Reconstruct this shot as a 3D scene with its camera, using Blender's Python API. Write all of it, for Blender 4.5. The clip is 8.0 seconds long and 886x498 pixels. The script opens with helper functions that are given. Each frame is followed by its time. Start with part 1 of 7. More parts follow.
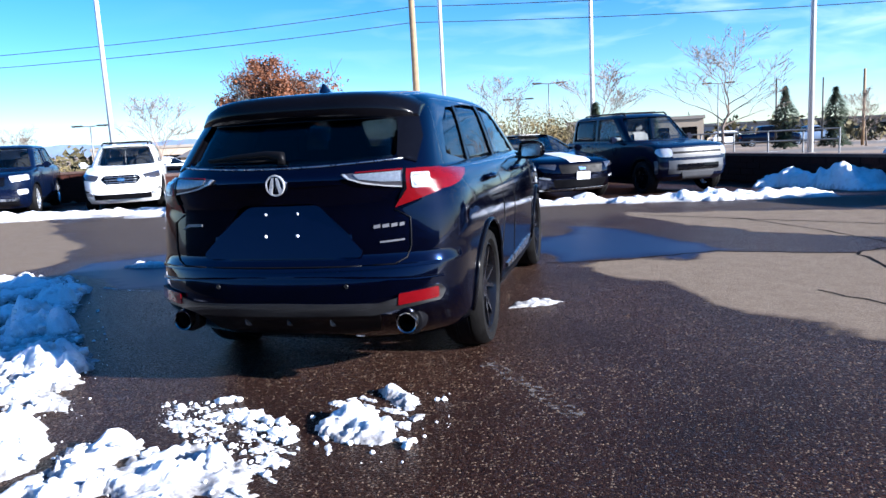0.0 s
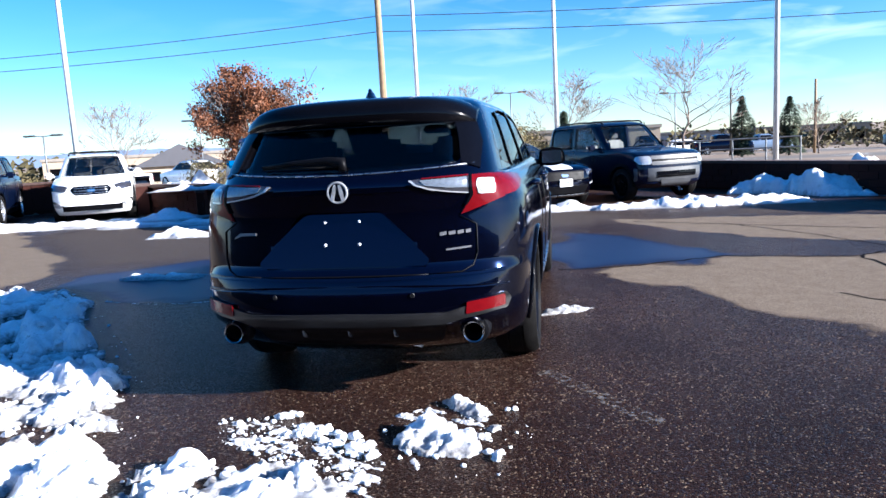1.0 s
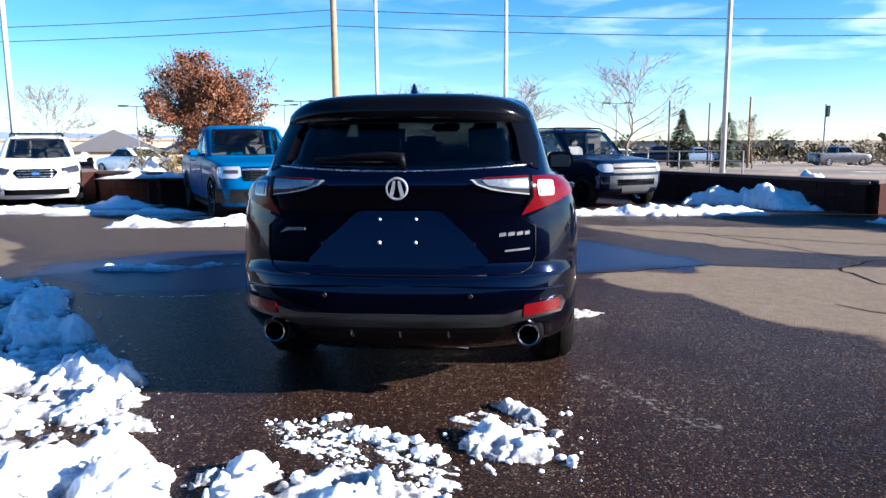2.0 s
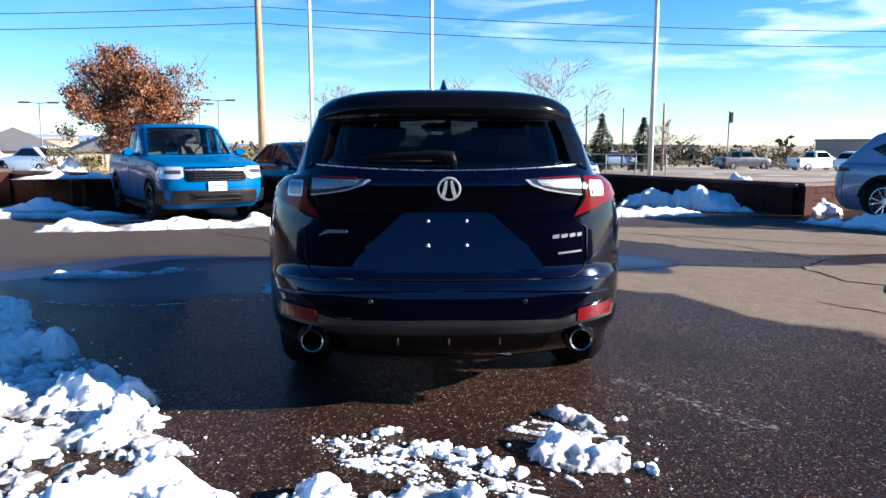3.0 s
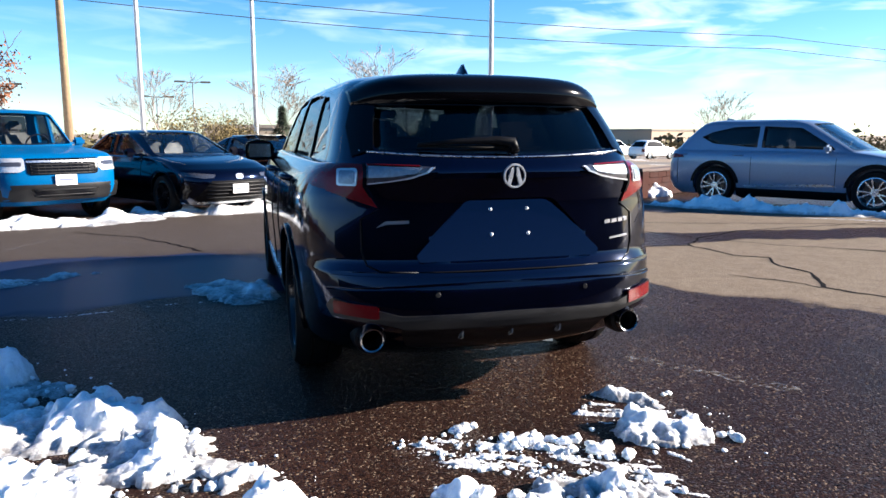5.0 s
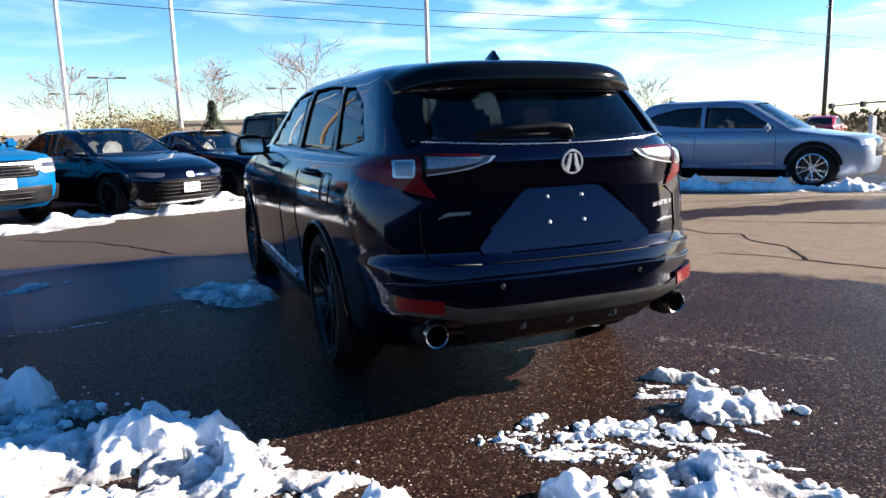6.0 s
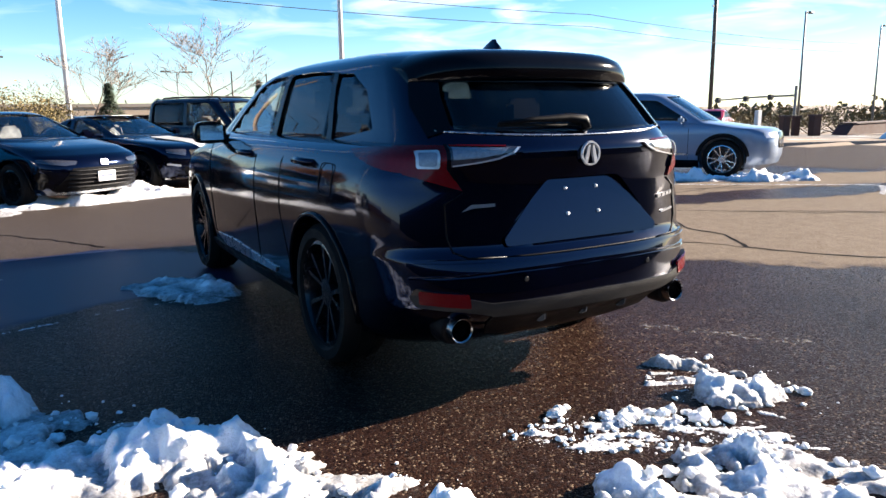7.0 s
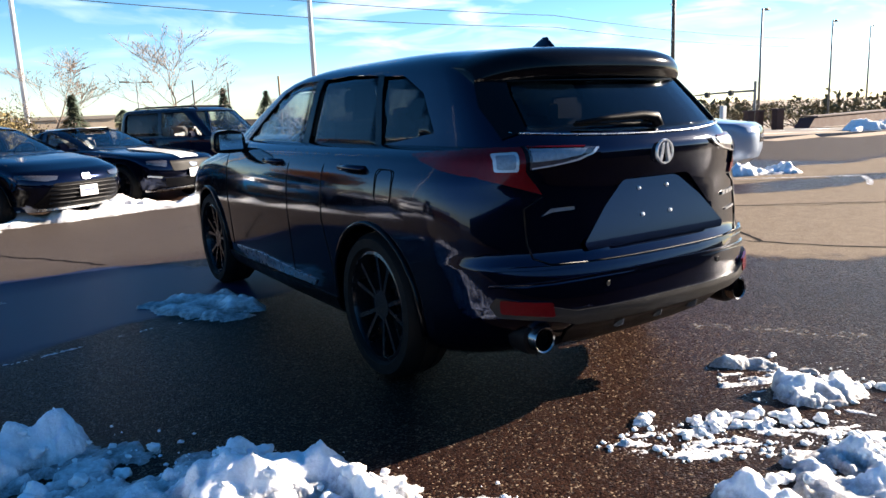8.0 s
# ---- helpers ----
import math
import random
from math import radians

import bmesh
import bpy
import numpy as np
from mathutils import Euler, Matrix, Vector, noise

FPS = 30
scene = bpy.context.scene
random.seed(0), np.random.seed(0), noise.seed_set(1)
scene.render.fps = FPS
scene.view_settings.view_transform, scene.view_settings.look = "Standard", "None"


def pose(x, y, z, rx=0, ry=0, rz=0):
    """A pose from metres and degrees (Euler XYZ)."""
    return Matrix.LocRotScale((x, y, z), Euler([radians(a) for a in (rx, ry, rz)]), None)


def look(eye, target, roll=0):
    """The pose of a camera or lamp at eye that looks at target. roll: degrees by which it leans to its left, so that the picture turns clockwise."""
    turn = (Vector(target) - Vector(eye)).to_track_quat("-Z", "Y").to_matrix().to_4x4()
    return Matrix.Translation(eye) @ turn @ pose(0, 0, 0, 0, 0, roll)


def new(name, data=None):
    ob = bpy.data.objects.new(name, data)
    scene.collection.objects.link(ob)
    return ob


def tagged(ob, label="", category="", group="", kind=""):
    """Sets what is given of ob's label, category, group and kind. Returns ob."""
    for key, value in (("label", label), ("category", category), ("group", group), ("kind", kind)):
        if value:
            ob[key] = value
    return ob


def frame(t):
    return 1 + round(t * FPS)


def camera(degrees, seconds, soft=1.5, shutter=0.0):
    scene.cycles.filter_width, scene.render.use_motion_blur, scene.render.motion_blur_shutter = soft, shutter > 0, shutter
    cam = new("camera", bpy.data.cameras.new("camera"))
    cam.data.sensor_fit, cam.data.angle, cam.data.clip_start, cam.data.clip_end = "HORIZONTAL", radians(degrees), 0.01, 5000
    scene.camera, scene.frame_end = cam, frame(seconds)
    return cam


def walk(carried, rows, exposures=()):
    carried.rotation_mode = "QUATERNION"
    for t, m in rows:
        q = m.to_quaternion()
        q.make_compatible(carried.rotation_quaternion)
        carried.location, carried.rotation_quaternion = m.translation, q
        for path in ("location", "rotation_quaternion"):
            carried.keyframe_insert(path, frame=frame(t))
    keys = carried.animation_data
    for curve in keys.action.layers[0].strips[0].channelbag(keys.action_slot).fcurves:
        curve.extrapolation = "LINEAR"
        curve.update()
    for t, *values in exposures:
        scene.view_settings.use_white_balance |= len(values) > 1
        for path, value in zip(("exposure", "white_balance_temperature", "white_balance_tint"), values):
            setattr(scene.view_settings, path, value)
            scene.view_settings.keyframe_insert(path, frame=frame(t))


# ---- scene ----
cam = camera(62.96, 8.0)
PATH = [
    (0, (1.703, -3.405, 1.305), (1.232, -1.485, 1.000), -2.97),
    (0.5, (1.427, -3.429, 1.320), (1.013, -1.497, 1.009), -3.74),
    (1, (1.151, -3.448, 1.313), (0.795, -1.501, 1.027), -3.12),
    (1.5, (0.844, -3.476, 1.325), (0.582, -1.515, 1.031), -1.43),
    (2.8, (0.024, -3.363, 1.325), (0.019, -1.384, 1.039), -0.01),
    (3, (-0.113, -3.326, 1.308), (-0.059, -1.348, 1.021), 0.09),
    (3.5, (-0.387, -3.304, 1.303), (-0.251, -1.333, 0.995), 0.07),
    (4, (-0.670, -3.232, 1.279), (-0.384, -1.278, 0.965), -1.20),
    (4.2, (-0.769, -3.213, 1.267), (-0.439, -1.265, 0.953), -0.67),
    (5.3, (-1.399, -2.978, 1.295), (-0.787, -1.101, 0.977), -0.51),
    (5.5, (-1.504, -2.939, 1.284), (-0.879, -1.066, 0.961), -1.21),
    (6, (-1.759, -2.772, 1.291), (-1.013, -0.949, 0.947), -1.57),
    (6.5, (-1.989, -2.616, 1.289), (-1.114, -0.856, 0.920), -0.84),
    (7, (-2.201, -2.473, 1.306), (-1.212, -0.777, 0.926), -0.71),
    (7.5, (-2.370, -2.285, 1.291), (-1.323, -0.628, 0.890), -2.03),
    (8, (-2.524, -2.110, 1.309), (-1.453, -0.463, 0.936), -2.20),
]
TONE = [(0, 2.14, 5400, 13), (1.5, 2.16, 5650, 12), (3.5, 2.21, 6000, 12), (5.5, 2.26, 6400, 12), (7, 2.30, 6750, 13), (8, 2.32, 6900, 13)]
walk(cam, [(t, look(eye, target, roll)) for t, eye, target, roll in PATH], TONE)

# ---- light ----
SUN_AZ, SUN_EL = 100.3, 21.0
world = bpy.data.worlds.new("world")
scene.world = world
world.use_nodes = True
wn = world.node_tree.nodes
sky = wn.new("ShaderNodeTexSky")
sky.sky_type = "NISHITA"
sky.sun_disc = False
sky.sun_elevation, sky.sun_rotation = radians(SUN_EL), radians(SUN_AZ)
sky.altitude, sky.air_density, sky.dust_density, sky.ozone_density = 1800, 1.0, 0.6, 3.0
wn["Background"].inputs["Strength"].default_value = 0.050
hue = wn.new("ShaderNodeHueSaturation")
hue.inputs["Saturation"].default_value = 1.3
world.node_tree.links.new(sky.outputs[0], hue.inputs["Color"])
world.node_tree.links.new(hue.outputs[0], wn["Background"].inputs["Color"])
sun = new("sun", bpy.data.lights.new("sun", "SUN"))
sun.data.energy, sun.data.angle, sun.data.color = 5.0, radians(0.5), (1.0, 0.90, 0.76)
az, el = radians(SUN_AZ), radians(SUN_EL)
SUN_DIR = Vector((math.sin(az) * math.cos(el), math.cos(az) * math.cos(el), math.sin(el)))
sun.matrix_world = look(SUN_DIR * 50, (0, 0, 0))


# ---- materials ----
def mat(name, color, rough=0.5, metal=0.0, coat=0.0, vary=0.15, scale=8.0, bump=0.0, bump_scale=60.0, spec=0.5, sheen=None):
    """A procedural surface: colour broken at two scales, roughness varied, fine relief."""
    m = bpy.data.materials.new(name)
    m.use_nodes = True
    nt, b = m.node_tree, m.node_tree.nodes["Principled BSDF"]
    b.inputs["Roughness"].default_value = rough
    b.inputs["Metallic"].default_value = metal
    b.inputs["Coat Weight"].default_value = coat
    b.inputs["Coat Roughness"].default_value = 0.03
    b.inputs["Specular IOR Level"].default_value = spec
    co = nt.nodes.new("ShaderNodeTexCoord")
    if vary > 0:
        n1, n2 = nt.nodes.new("ShaderNodeTexNoise"), nt.nodes.new("ShaderNodeTexNoise")
        n1.inputs["Scale"].default_value, n2.inputs["Scale"].default_value = scale, scale * 11
        n1.inputs["Detail"].default_value = 5
        add = nt.nodes.new("ShaderNodeMath")
        add.operation = "ADD"
        ramp = nt.nodes.new("ShaderNodeMapRange")
        ramp.inputs["From Min"].default_value, ramp.inputs["From Max"].default_value = 0.6, 1.4
        ramp.inputs["To Min"].default_value, ramp.inputs["To Max"].default_value = 1 - vary, 1 + vary
        mul = nt.nodes.new("ShaderNodeVectorMath")
        mul.operation = "SCALE"
        mul.inputs[0].default_value = color[:3]
        for n in (n1, n2):
            nt.links.new(co.outputs["Object"], n.inputs["Vector"])
        nt.links.new(n1.outputs["Fac"], add.inputs[0])
        nt.links.new(n2.outputs["Fac"], add.inputs[1])
        nt.links.new(add.outputs[0], ramp.inputs["Value"])
        nt.links.new(ramp.outputs[0], mul.inputs["Scale"])
        nt.links.new(mul.outputs[0], b.inputs["Base Color"])
        rr = nt.nodes.new("ShaderNodeMapRange")
        rr.inputs["From Min"].default_value, rr.inputs["From Max"].default_value = 0.3, 0.7
        rr.inputs["To Min"].default_value, rr.inputs["To Max"].default_value = rough * 0.85, min(1, rough * 1.15)
        nt.links.new(n1.outputs["Fac"], rr.inputs["Value"])
        nt.links.new(rr.outputs[0], b.inputs["Roughness"])
    else:
        b.inputs["Base Color"].default_value = (*color[:3], 1)
    if bump > 0:
        n3, bp = nt.nodes.new("ShaderNodeTexNoise"), nt.nodes.new("ShaderNodeBump")
        n3.inputs["Scale"].default_value, n3.inputs["Detail"].default_value = bump_scale, 6
        bp.inputs["Strength"].default_value = bump
        bp.inputs["Distance"].default_value = 0.01
        nt.links.new(co.outputs["Object"], n3.inputs["Vector"])
        nt.links.new(n3.outputs["Fac"], bp.inputs["Height"])
        nt.links.new(bp.outputs[0], b.inputs["Normal"])
    return m


def glass(name, tint, gloss=1.0):
    """A thin tinted pane: sees through by its tint, mirrors more at a slant."""
    m = bpy.data.materials.new(name)
    m.use_nodes = True
    nt = m.node_tree
    nt.nodes.remove(nt.nodes["Principled BSDF"])
    tr, gl, mx = (nt.nodes.new("ShaderNode" + k) for k in ("BsdfTransparent", "BsdfGlossy", "MixShader"))
    lw, pw, mr = nt.nodes.new("ShaderNodeLayerWeight"), nt.nodes.new("ShaderNodeMath"), nt.nodes.new("ShaderNodeMapRange")
    tr.inputs["Color"].default_value = (*tint, 1)
    gl.inputs["Roughness"].default_value = 0.02
    pw.operation = "POWER"
    pw.inputs[1].default_value = 5.0
    mr.inputs["To Min"].default_value, mr.inputs["To Max"].default_value = 0.04 * gloss, gloss
    lw.inputs["Blend"].default_value = 0.5
    nt.links.new(lw.outputs["Facing"], pw.inputs[0])
    nt.links.new(pw.outputs[0], mr.inputs["Value"])
    nt.links.new(mr.outputs[0], mx.inputs[0])
    nt.links.new(tr.outputs[0], mx.inputs[1])
    nt.links.new(gl.outputs[0], mx.inputs[2])
    nt.links.new(mx.outputs[0], nt.nodes["Material Output"].inputs["Surface"])
    return m


paint_black = mat("paint_black", (0.0004, 0.0005, 0.0022), 0.10, 0.0, 0.36, 0.25, 3.0, spec=0.25)
paint_black.node_tree.nodes["Principled BSDF"].inputs["Specular Tint"].default_value = (0.14, 0.32, 1.0, 1)
paint_black.node_tree.nodes["Principled BSDF"].inputs["Coat Roughness"].default_value = 0.012
paint_navy = mat("paint_navy", (0.0014, 0.0035, 0.014), 0.3, 0.0, 0.5, 0.2, 3.0, spec=0.05)
paint_blue = mat("paint_blue", (0.0003, 0.068, 0.185), 0.4, 0.0, 0.22, 0.1, 3.0, spec=0.03)
paint_white = mat("paint_white", (0.78, 0.78, 0.76), 0.3, 0.0, 0.8, 0.05, 3.0)
paint_silver = mat("paint_silver", (0.15, 0.20, 0.285), 0.34, 0.35, 0.6, 0.06, 3.0)
paint_red = mat("paint_red", (0.36, 0.012, 0.016), 0.3, 0.0, 0.8, 0.08, 3.0)
paint_grey = mat("paint_grey", (0.06, 0.06, 0.07), 0.3, 0.3, 0.8, 0.08, 3.0)
plastic = mat("black_plastic", (0.003, 0.003, 0.004), 0.45, 0.0, 0.0, 0.3, 12.0, 0.08, 300, spec=0.08)
plastic_grey = mat("grey_plastic", (0.009, 0.009, 0.010), 0.42, 0.0, 0.0, 0.2, 12.0, 0.06, 300, spec=0.2)
gloss_black = mat("gloss_black", (0.002, 0.002, 0.003), 0.14, 0.0, 0.22, 0.2, 6.0, spec=0.04)
bumper_silver = mat("bumper_silver", (0.045, 0.047, 0.053), 0.42, 0.0, 0.1, 0.15, 9.0)
rubber = mat("tyre_rubber", (0.0045, 0.0042, 0.0043), 0.7, 0.0, 0.0, 0.5, 14.0, 0.25, 120, spec=0.12)
chrome = mat("chrome", (0.75, 0.76, 0.78), 0.10, 1.0, 0.0, 0.06, 20.0)
satin_metal = mat("satin_metal", (0.45, 0.46, 0.48), 0.28, 1.0, 0.0, 0.08, 20.0)
rim_dark = mat("dark_rim", (0.011, 0.011, 0.014), 0.25, 0.5, 0.3, 0.1, 14.0)
rim_silver = mat("silver_rim", (0.55, 0.56, 0.58), 0.25, 0.85, 0.2, 0.08, 14.0)
red_lens = mat("red_lens", (0.085, 0.0015, 0.003), 0.12, 0.0, 0.3, 0.2, 30.0, 0.1, 220, spec=0.1)
clear_lens = mat("clear_lens", (0.46, 0.47, 0.49), 0.16, 0.45, 1.0, 0.25, 40.0, 0.2, 160)
bar_lens = mat("bar_lens", (0.17, 0.19, 0.22), 0.2, 0.4, 0.5, 0.3, 60.0, 0.3, 120)
smoke_lens = mat("smoked_lens", (0.05, 0.05, 0.06), 0.1, 0.4, 1.0, 0.2, 40.0)
cloth = mat("seat_leather", (0.006, 0.006, 0.006), 0.55, 0.0, 0.0, 0.3, 9.0, 0.1, 90)
plate_white = mat("plate_white", (0.6, 0.608, 0.624), 0.4, 0.0, 0.2, 0.06, 20.0)
plate_bar = mat("plate_bar", (0.10, 0.12, 0.20), 0.5, 0, 0, 0.1, 20.0)
badge_metal = mat("badge_metal", (0.12, 0.12, 0.13), 0.42, 0.3, 0.0, 0.1, 30.0)
dark_chrome = mat("dark_chrome", (0.20, 0.20, 0.21), 0.2, 1.0, 0.0, 0.1, 20.0)
fin_grey = mat("fin_grey", (0.08, 0.08, 0.085), 0.4, 0.0, 0.0, 0.1, 20.0)
emblem_metal = mat("emblem_metal", (0.46, 0.47, 0.49), 0.30, 0.5, 0.6, 0.05, 30.0)
glass_dark = glass("privacy_glass", (0.22, 0.24, 0.27), 0.8)
glass_clear = glass("clear_glass", (0.86, 0.89, 0.90), 0.8)
glass_door = glass("door_glass", (0.80, 0.84, 0.86), 1.0)
glass_deep = glass("deep_glass", (0.16, 0.18, 0.21), 0.9)
pole_white = mat("pole_white_paint", (0.496, 0.504, 0.512), 0.45, 0.0, 0.0, 0.1, 3.0, 0.05, 40)
pole_steel = mat("galvanised_steel", (0.16, 0.168, 0.176), 0.5, 0.6, 0.0, 0.15, 4.0)
pole_dark = mat("dark_bronze_paint", (0.05, 0.045, 0.04), 0.5, 0.2, 0.0, 0.2, 4.0)
timber = mat("weathered_timber", (0.216, 0.144, 0.08), 0.8, 0.0, 0.0, 0.35, 6.0, 0.4, 30)
bark = mat("grey_bark", (0.096, 0.072, 0.06), 0.9, 0.0, 0.0, 0.3, 12.0, 0.4, 60)
bark_pale = mat("pale_twigs", (0.176, 0.132, 0.104), 0.9, 0.0, 0.0, 0.3, 12.0)
leaf_rust = mat("rust_leaves", (0.115, 0.036, 0.009), 0.7, 0.0, 0.0, 0.75, 3.5)
leaf_pine = mat("pine_needles", (0.030, 0.045, 0.022), 0.8, 0.0, 0.0, 0.5, 2.5)
leaf_dry = mat("dry_brush", (0.136, 0.1, 0.036), 0.85, 0.0, 0.0, 0.45, 2.0)
leaf_olive = mat("olive_brush", (0.068, 0.056, 0.0208), 0.85, 0.0, 0.0, 0.45, 2.0)
stone_wall = mat("dark_red_block", (0.034, 0.0125, 0.010), 0.9, 0.0, 0.0, 0.35, 3.0, 0.5, 40, spec=0.1)
stone_cap = mat("wall_cap", (0.06, 0.0344, 0.0288), 0.8, 0.0, 0.0, 0.3, 3.0, 0.3, 40)
concrete = mat("concrete", (0.232, 0.204, 0.172), 0.85, 0.0, 0.0, 0.15, 2.0, 0.2, 50)
stucco = mat("stucco_tan", (0.34, 0.27, 0.20), 0.85, 0.0, 0.0, 0.1, 2.0, 0.1, 40)
wall_plain = mat("plain_wall", (0.07, 0.06, 0.052), 0.85, 0.0, 0.0, 0.15, 1.0, 0.1, 30)
stucco_grey = mat("stucco_grey", (0.30, 0.30, 0.31), 0.85, 0.0, 0.0, 0.1, 2.0)
roof_dark = mat("dark_roof", (0.06, 0.06, 0.07), 0.7, 0.0, 0.0, 0.2, 2.0)
brick_red = mat("brown_brick", (0.060, 0.026, 0.019), 0.85, 0.0, 0.0, 0.25, 6.0, 0.3, 30)
# Hills: the blue of distance haze is put into the base colour.
hill_mat = mat("hazed_hills", (0.104, 0.144, 0.216), 1.0, 0.0, 0.0, 0.15, 0.004)
signal_dark = mat("signal_black", (0.02, 0.02, 0.02), 0.5, 0, 0, 0.1, 9)


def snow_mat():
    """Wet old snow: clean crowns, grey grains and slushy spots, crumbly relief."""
    m = mat("snow", (0.74, 0.752, 0.77), 0.65, 0.0, 0.0, 0.10, 9.0, 0.38, 60)
    nt, b = m.node_tree, m.node_tree.nodes["Principled BSDF"]
    N, L = nt.nodes.new, nt.links.new
    nt.nodes["Bump"].inputs["Distance"].default_value = 0.014
    b.inputs["Subsurface Weight"].default_value = 0.4
    b.inputs["Subsurface Radius"].default_value = (0.045, 0.05, 0.055)
    b.inputs["Subsurface Scale"].default_value = 0.6
    base = b.inputs["Base Color"].links[0].from_socket
    co, no, rg, mx = N("ShaderNodeTexCoord"), N("ShaderNodeTexNoise"), N("ShaderNodeMapRange"), N("ShaderNodeMix")
    no.inputs["Scale"].default_value, no.inputs["Detail"].default_value, no.inputs["Roughness"].default_value = 7.0, 9, 0.68
    rg.inputs["From Min"].default_value, rg.inputs["From Max"].default_value, rg.inputs["To Max"].default_value = 0.52, 0.72, 0.55
    mx.data_type = "RGBA"
    mx.inputs[7].default_value = (0.34, 0.34, 0.345, 1)
    L(co.outputs["Object"], no.inputs["Vector"])
    L(no.outputs["Fac"], rg.inputs["Value"])
    L(rg.outputs[0], mx.inputs["Factor"])
    L(base, mx.inputs[6])
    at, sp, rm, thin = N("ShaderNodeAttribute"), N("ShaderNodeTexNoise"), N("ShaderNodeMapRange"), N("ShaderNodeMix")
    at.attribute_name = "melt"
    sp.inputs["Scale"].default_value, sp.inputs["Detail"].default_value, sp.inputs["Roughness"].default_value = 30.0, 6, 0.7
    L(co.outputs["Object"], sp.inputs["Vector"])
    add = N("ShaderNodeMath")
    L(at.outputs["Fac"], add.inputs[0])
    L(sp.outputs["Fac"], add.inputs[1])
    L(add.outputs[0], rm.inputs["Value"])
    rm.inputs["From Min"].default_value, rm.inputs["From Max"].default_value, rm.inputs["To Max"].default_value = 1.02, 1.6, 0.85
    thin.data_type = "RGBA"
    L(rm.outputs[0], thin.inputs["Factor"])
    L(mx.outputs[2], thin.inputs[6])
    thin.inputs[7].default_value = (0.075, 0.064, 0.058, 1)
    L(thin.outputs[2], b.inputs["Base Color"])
    return m


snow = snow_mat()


snow_grit = mat("gritty_snow", (0.55, 0.55, 0.56), 0.6, 0.0, 0.0, 0.35, 18.0, 0.9, 90)


def asphalt_mat():
    m = bpy.data.materials.new("asphalt")
    m.use_nodes = True
    nt, b = m.node_tree, m.node_tree.nodes["Principled BSDF"]
    N, L = nt.nodes.new, nt.links.new
    co, at = N("ShaderNodeTexCoord"), N("ShaderNodeAttribute")
    at.attribute_name = "wetness"
    sep = N("ShaderNodeSeparateColor")
    L(at.outputs["Color"], sep.inputs[0])

    def tex(kind, scale, **more):
        n = N("ShaderNodeTex" + kind)
        n.inputs["Scale"].default_value = scale
        for k, v in more.items():
            n.inputs[k].default_value = v
        L(co.outputs["Object"], n.inputs["Vector"])
        return n

    def rng(src, a, b_, c, d):
        n = N("ShaderNodeMapRange")
        for k, v in zip(("From Min", "From Max", "To Min", "To Max"), (a, b_, c, d)):
            n.inputs[k].default_value = v
        L(src, n.inputs["Value"])
        return n.outputs[0]

    def mixc(fac, c1, c2):
        n = N("ShaderNodeMix")
        n.data_type = "RGBA"
        L(fac, n.inputs["Factor"])
        for k, c in ((6, c1), (7, c2)):
            if isinstance(c, tuple):
                n.inputs[k].default_value = (*c, 1)
            else:
                L(c, n.inputs[k])
        return n.outputs[2]

    def math2(op, a, b_):
        n = N("ShaderNodeMath")
        n.operation = op
        n.use_clamp = True
        for k, v in ((0, a), (1, b_)):
            if isinstance(v, (int, float)):
                n.inputs[k].default_value = v
            else:
                L(v, n.inputs[k])
        return n.outputs[0]

    stones = tex("Voronoi", 125.0)
    big = tex("Noise", 0.7, Detail=6.0)
    mid = tex("Noise", 6.0, Detail=6.0)
    fine = tex("Noise", 160.0, Detail=3.0)
    # dry edge broken up by noise
    dry = rng(math2("ADD", sep.outputs[0], math2("MULTIPLY", math2("SUBTRACT", mid.outputs["Fac"], 0.4), 0.5)), 0.45, 0.62, 0, 1)
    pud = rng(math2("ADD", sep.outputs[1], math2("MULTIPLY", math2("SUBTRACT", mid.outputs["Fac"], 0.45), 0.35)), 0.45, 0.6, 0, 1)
    tint = N("ShaderNodeSeparateColor")
    L(stones.outputs["Color"], tint.inputs[0])
    wet_c = mixc(tint.outputs[0], (0.0045, 0.0026, 0.0028), (0.041, 0.0200, 0.0138))
    wet_c = mixc(rng(tint.outputs[1], 0.91, 0.99, 0, 1), wet_c, (0.22, 0.16, 0.11))
    wet_c = mixc(rng(big.outputs["Fac"], 0.35, 0.7, 0, 0.55), wet_c, (0.006, 0.004, 0.0044))
    dry_c = mixc(tint.outputs[0], (0.118, 0.093, 0.070), (0.195, 0.156, 0.120))
    dry_c = mixc(rng(mid.outputs["Fac"], 0.4, 0.75, 0, 0.35), dry_c, (0.088, 0.064, 0.0464))
    damp = rng(sep.outputs[2], 0, 1, 0, 1)
    damp_c = mixc(tint.outputs[0], (0.038, 0.030, 0.026), (0.072, 0.058, 0.050))
    col = mixc(damp, wet_c, damp_c)
    # Puddles: the blue they take from the sky is put into the base colour.
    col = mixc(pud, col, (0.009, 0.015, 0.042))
    col = mixc(dry, col, dry_c)
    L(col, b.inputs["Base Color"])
    spark = rng(tint.outputs[2], 0.88, 0.95, 0, 0.26)
    L(math2("ADD", math2("MULTIPLY", rng(sep.outputs[1], 0.6, 1.0, 0.008, 0.16), pud), math2("ADD", 0.026, math2("MULTIPLY", spark, math2("SUBTRACT", 1.0, pud)))), b.inputs["Specular IOR Level"])
    wet_r = rng(math2("ADD", tint.outputs[2], big.outputs["Fac"]), 0.3, 1.3, 0.22, 0.42)
    mx = N("ShaderNodeMix")
    L(pud, mx.inputs[0])
    L(wet_r, mx.inputs[2])
    mx.inputs[3].default_value = 0.40
    mx2 = N("ShaderNodeMix")
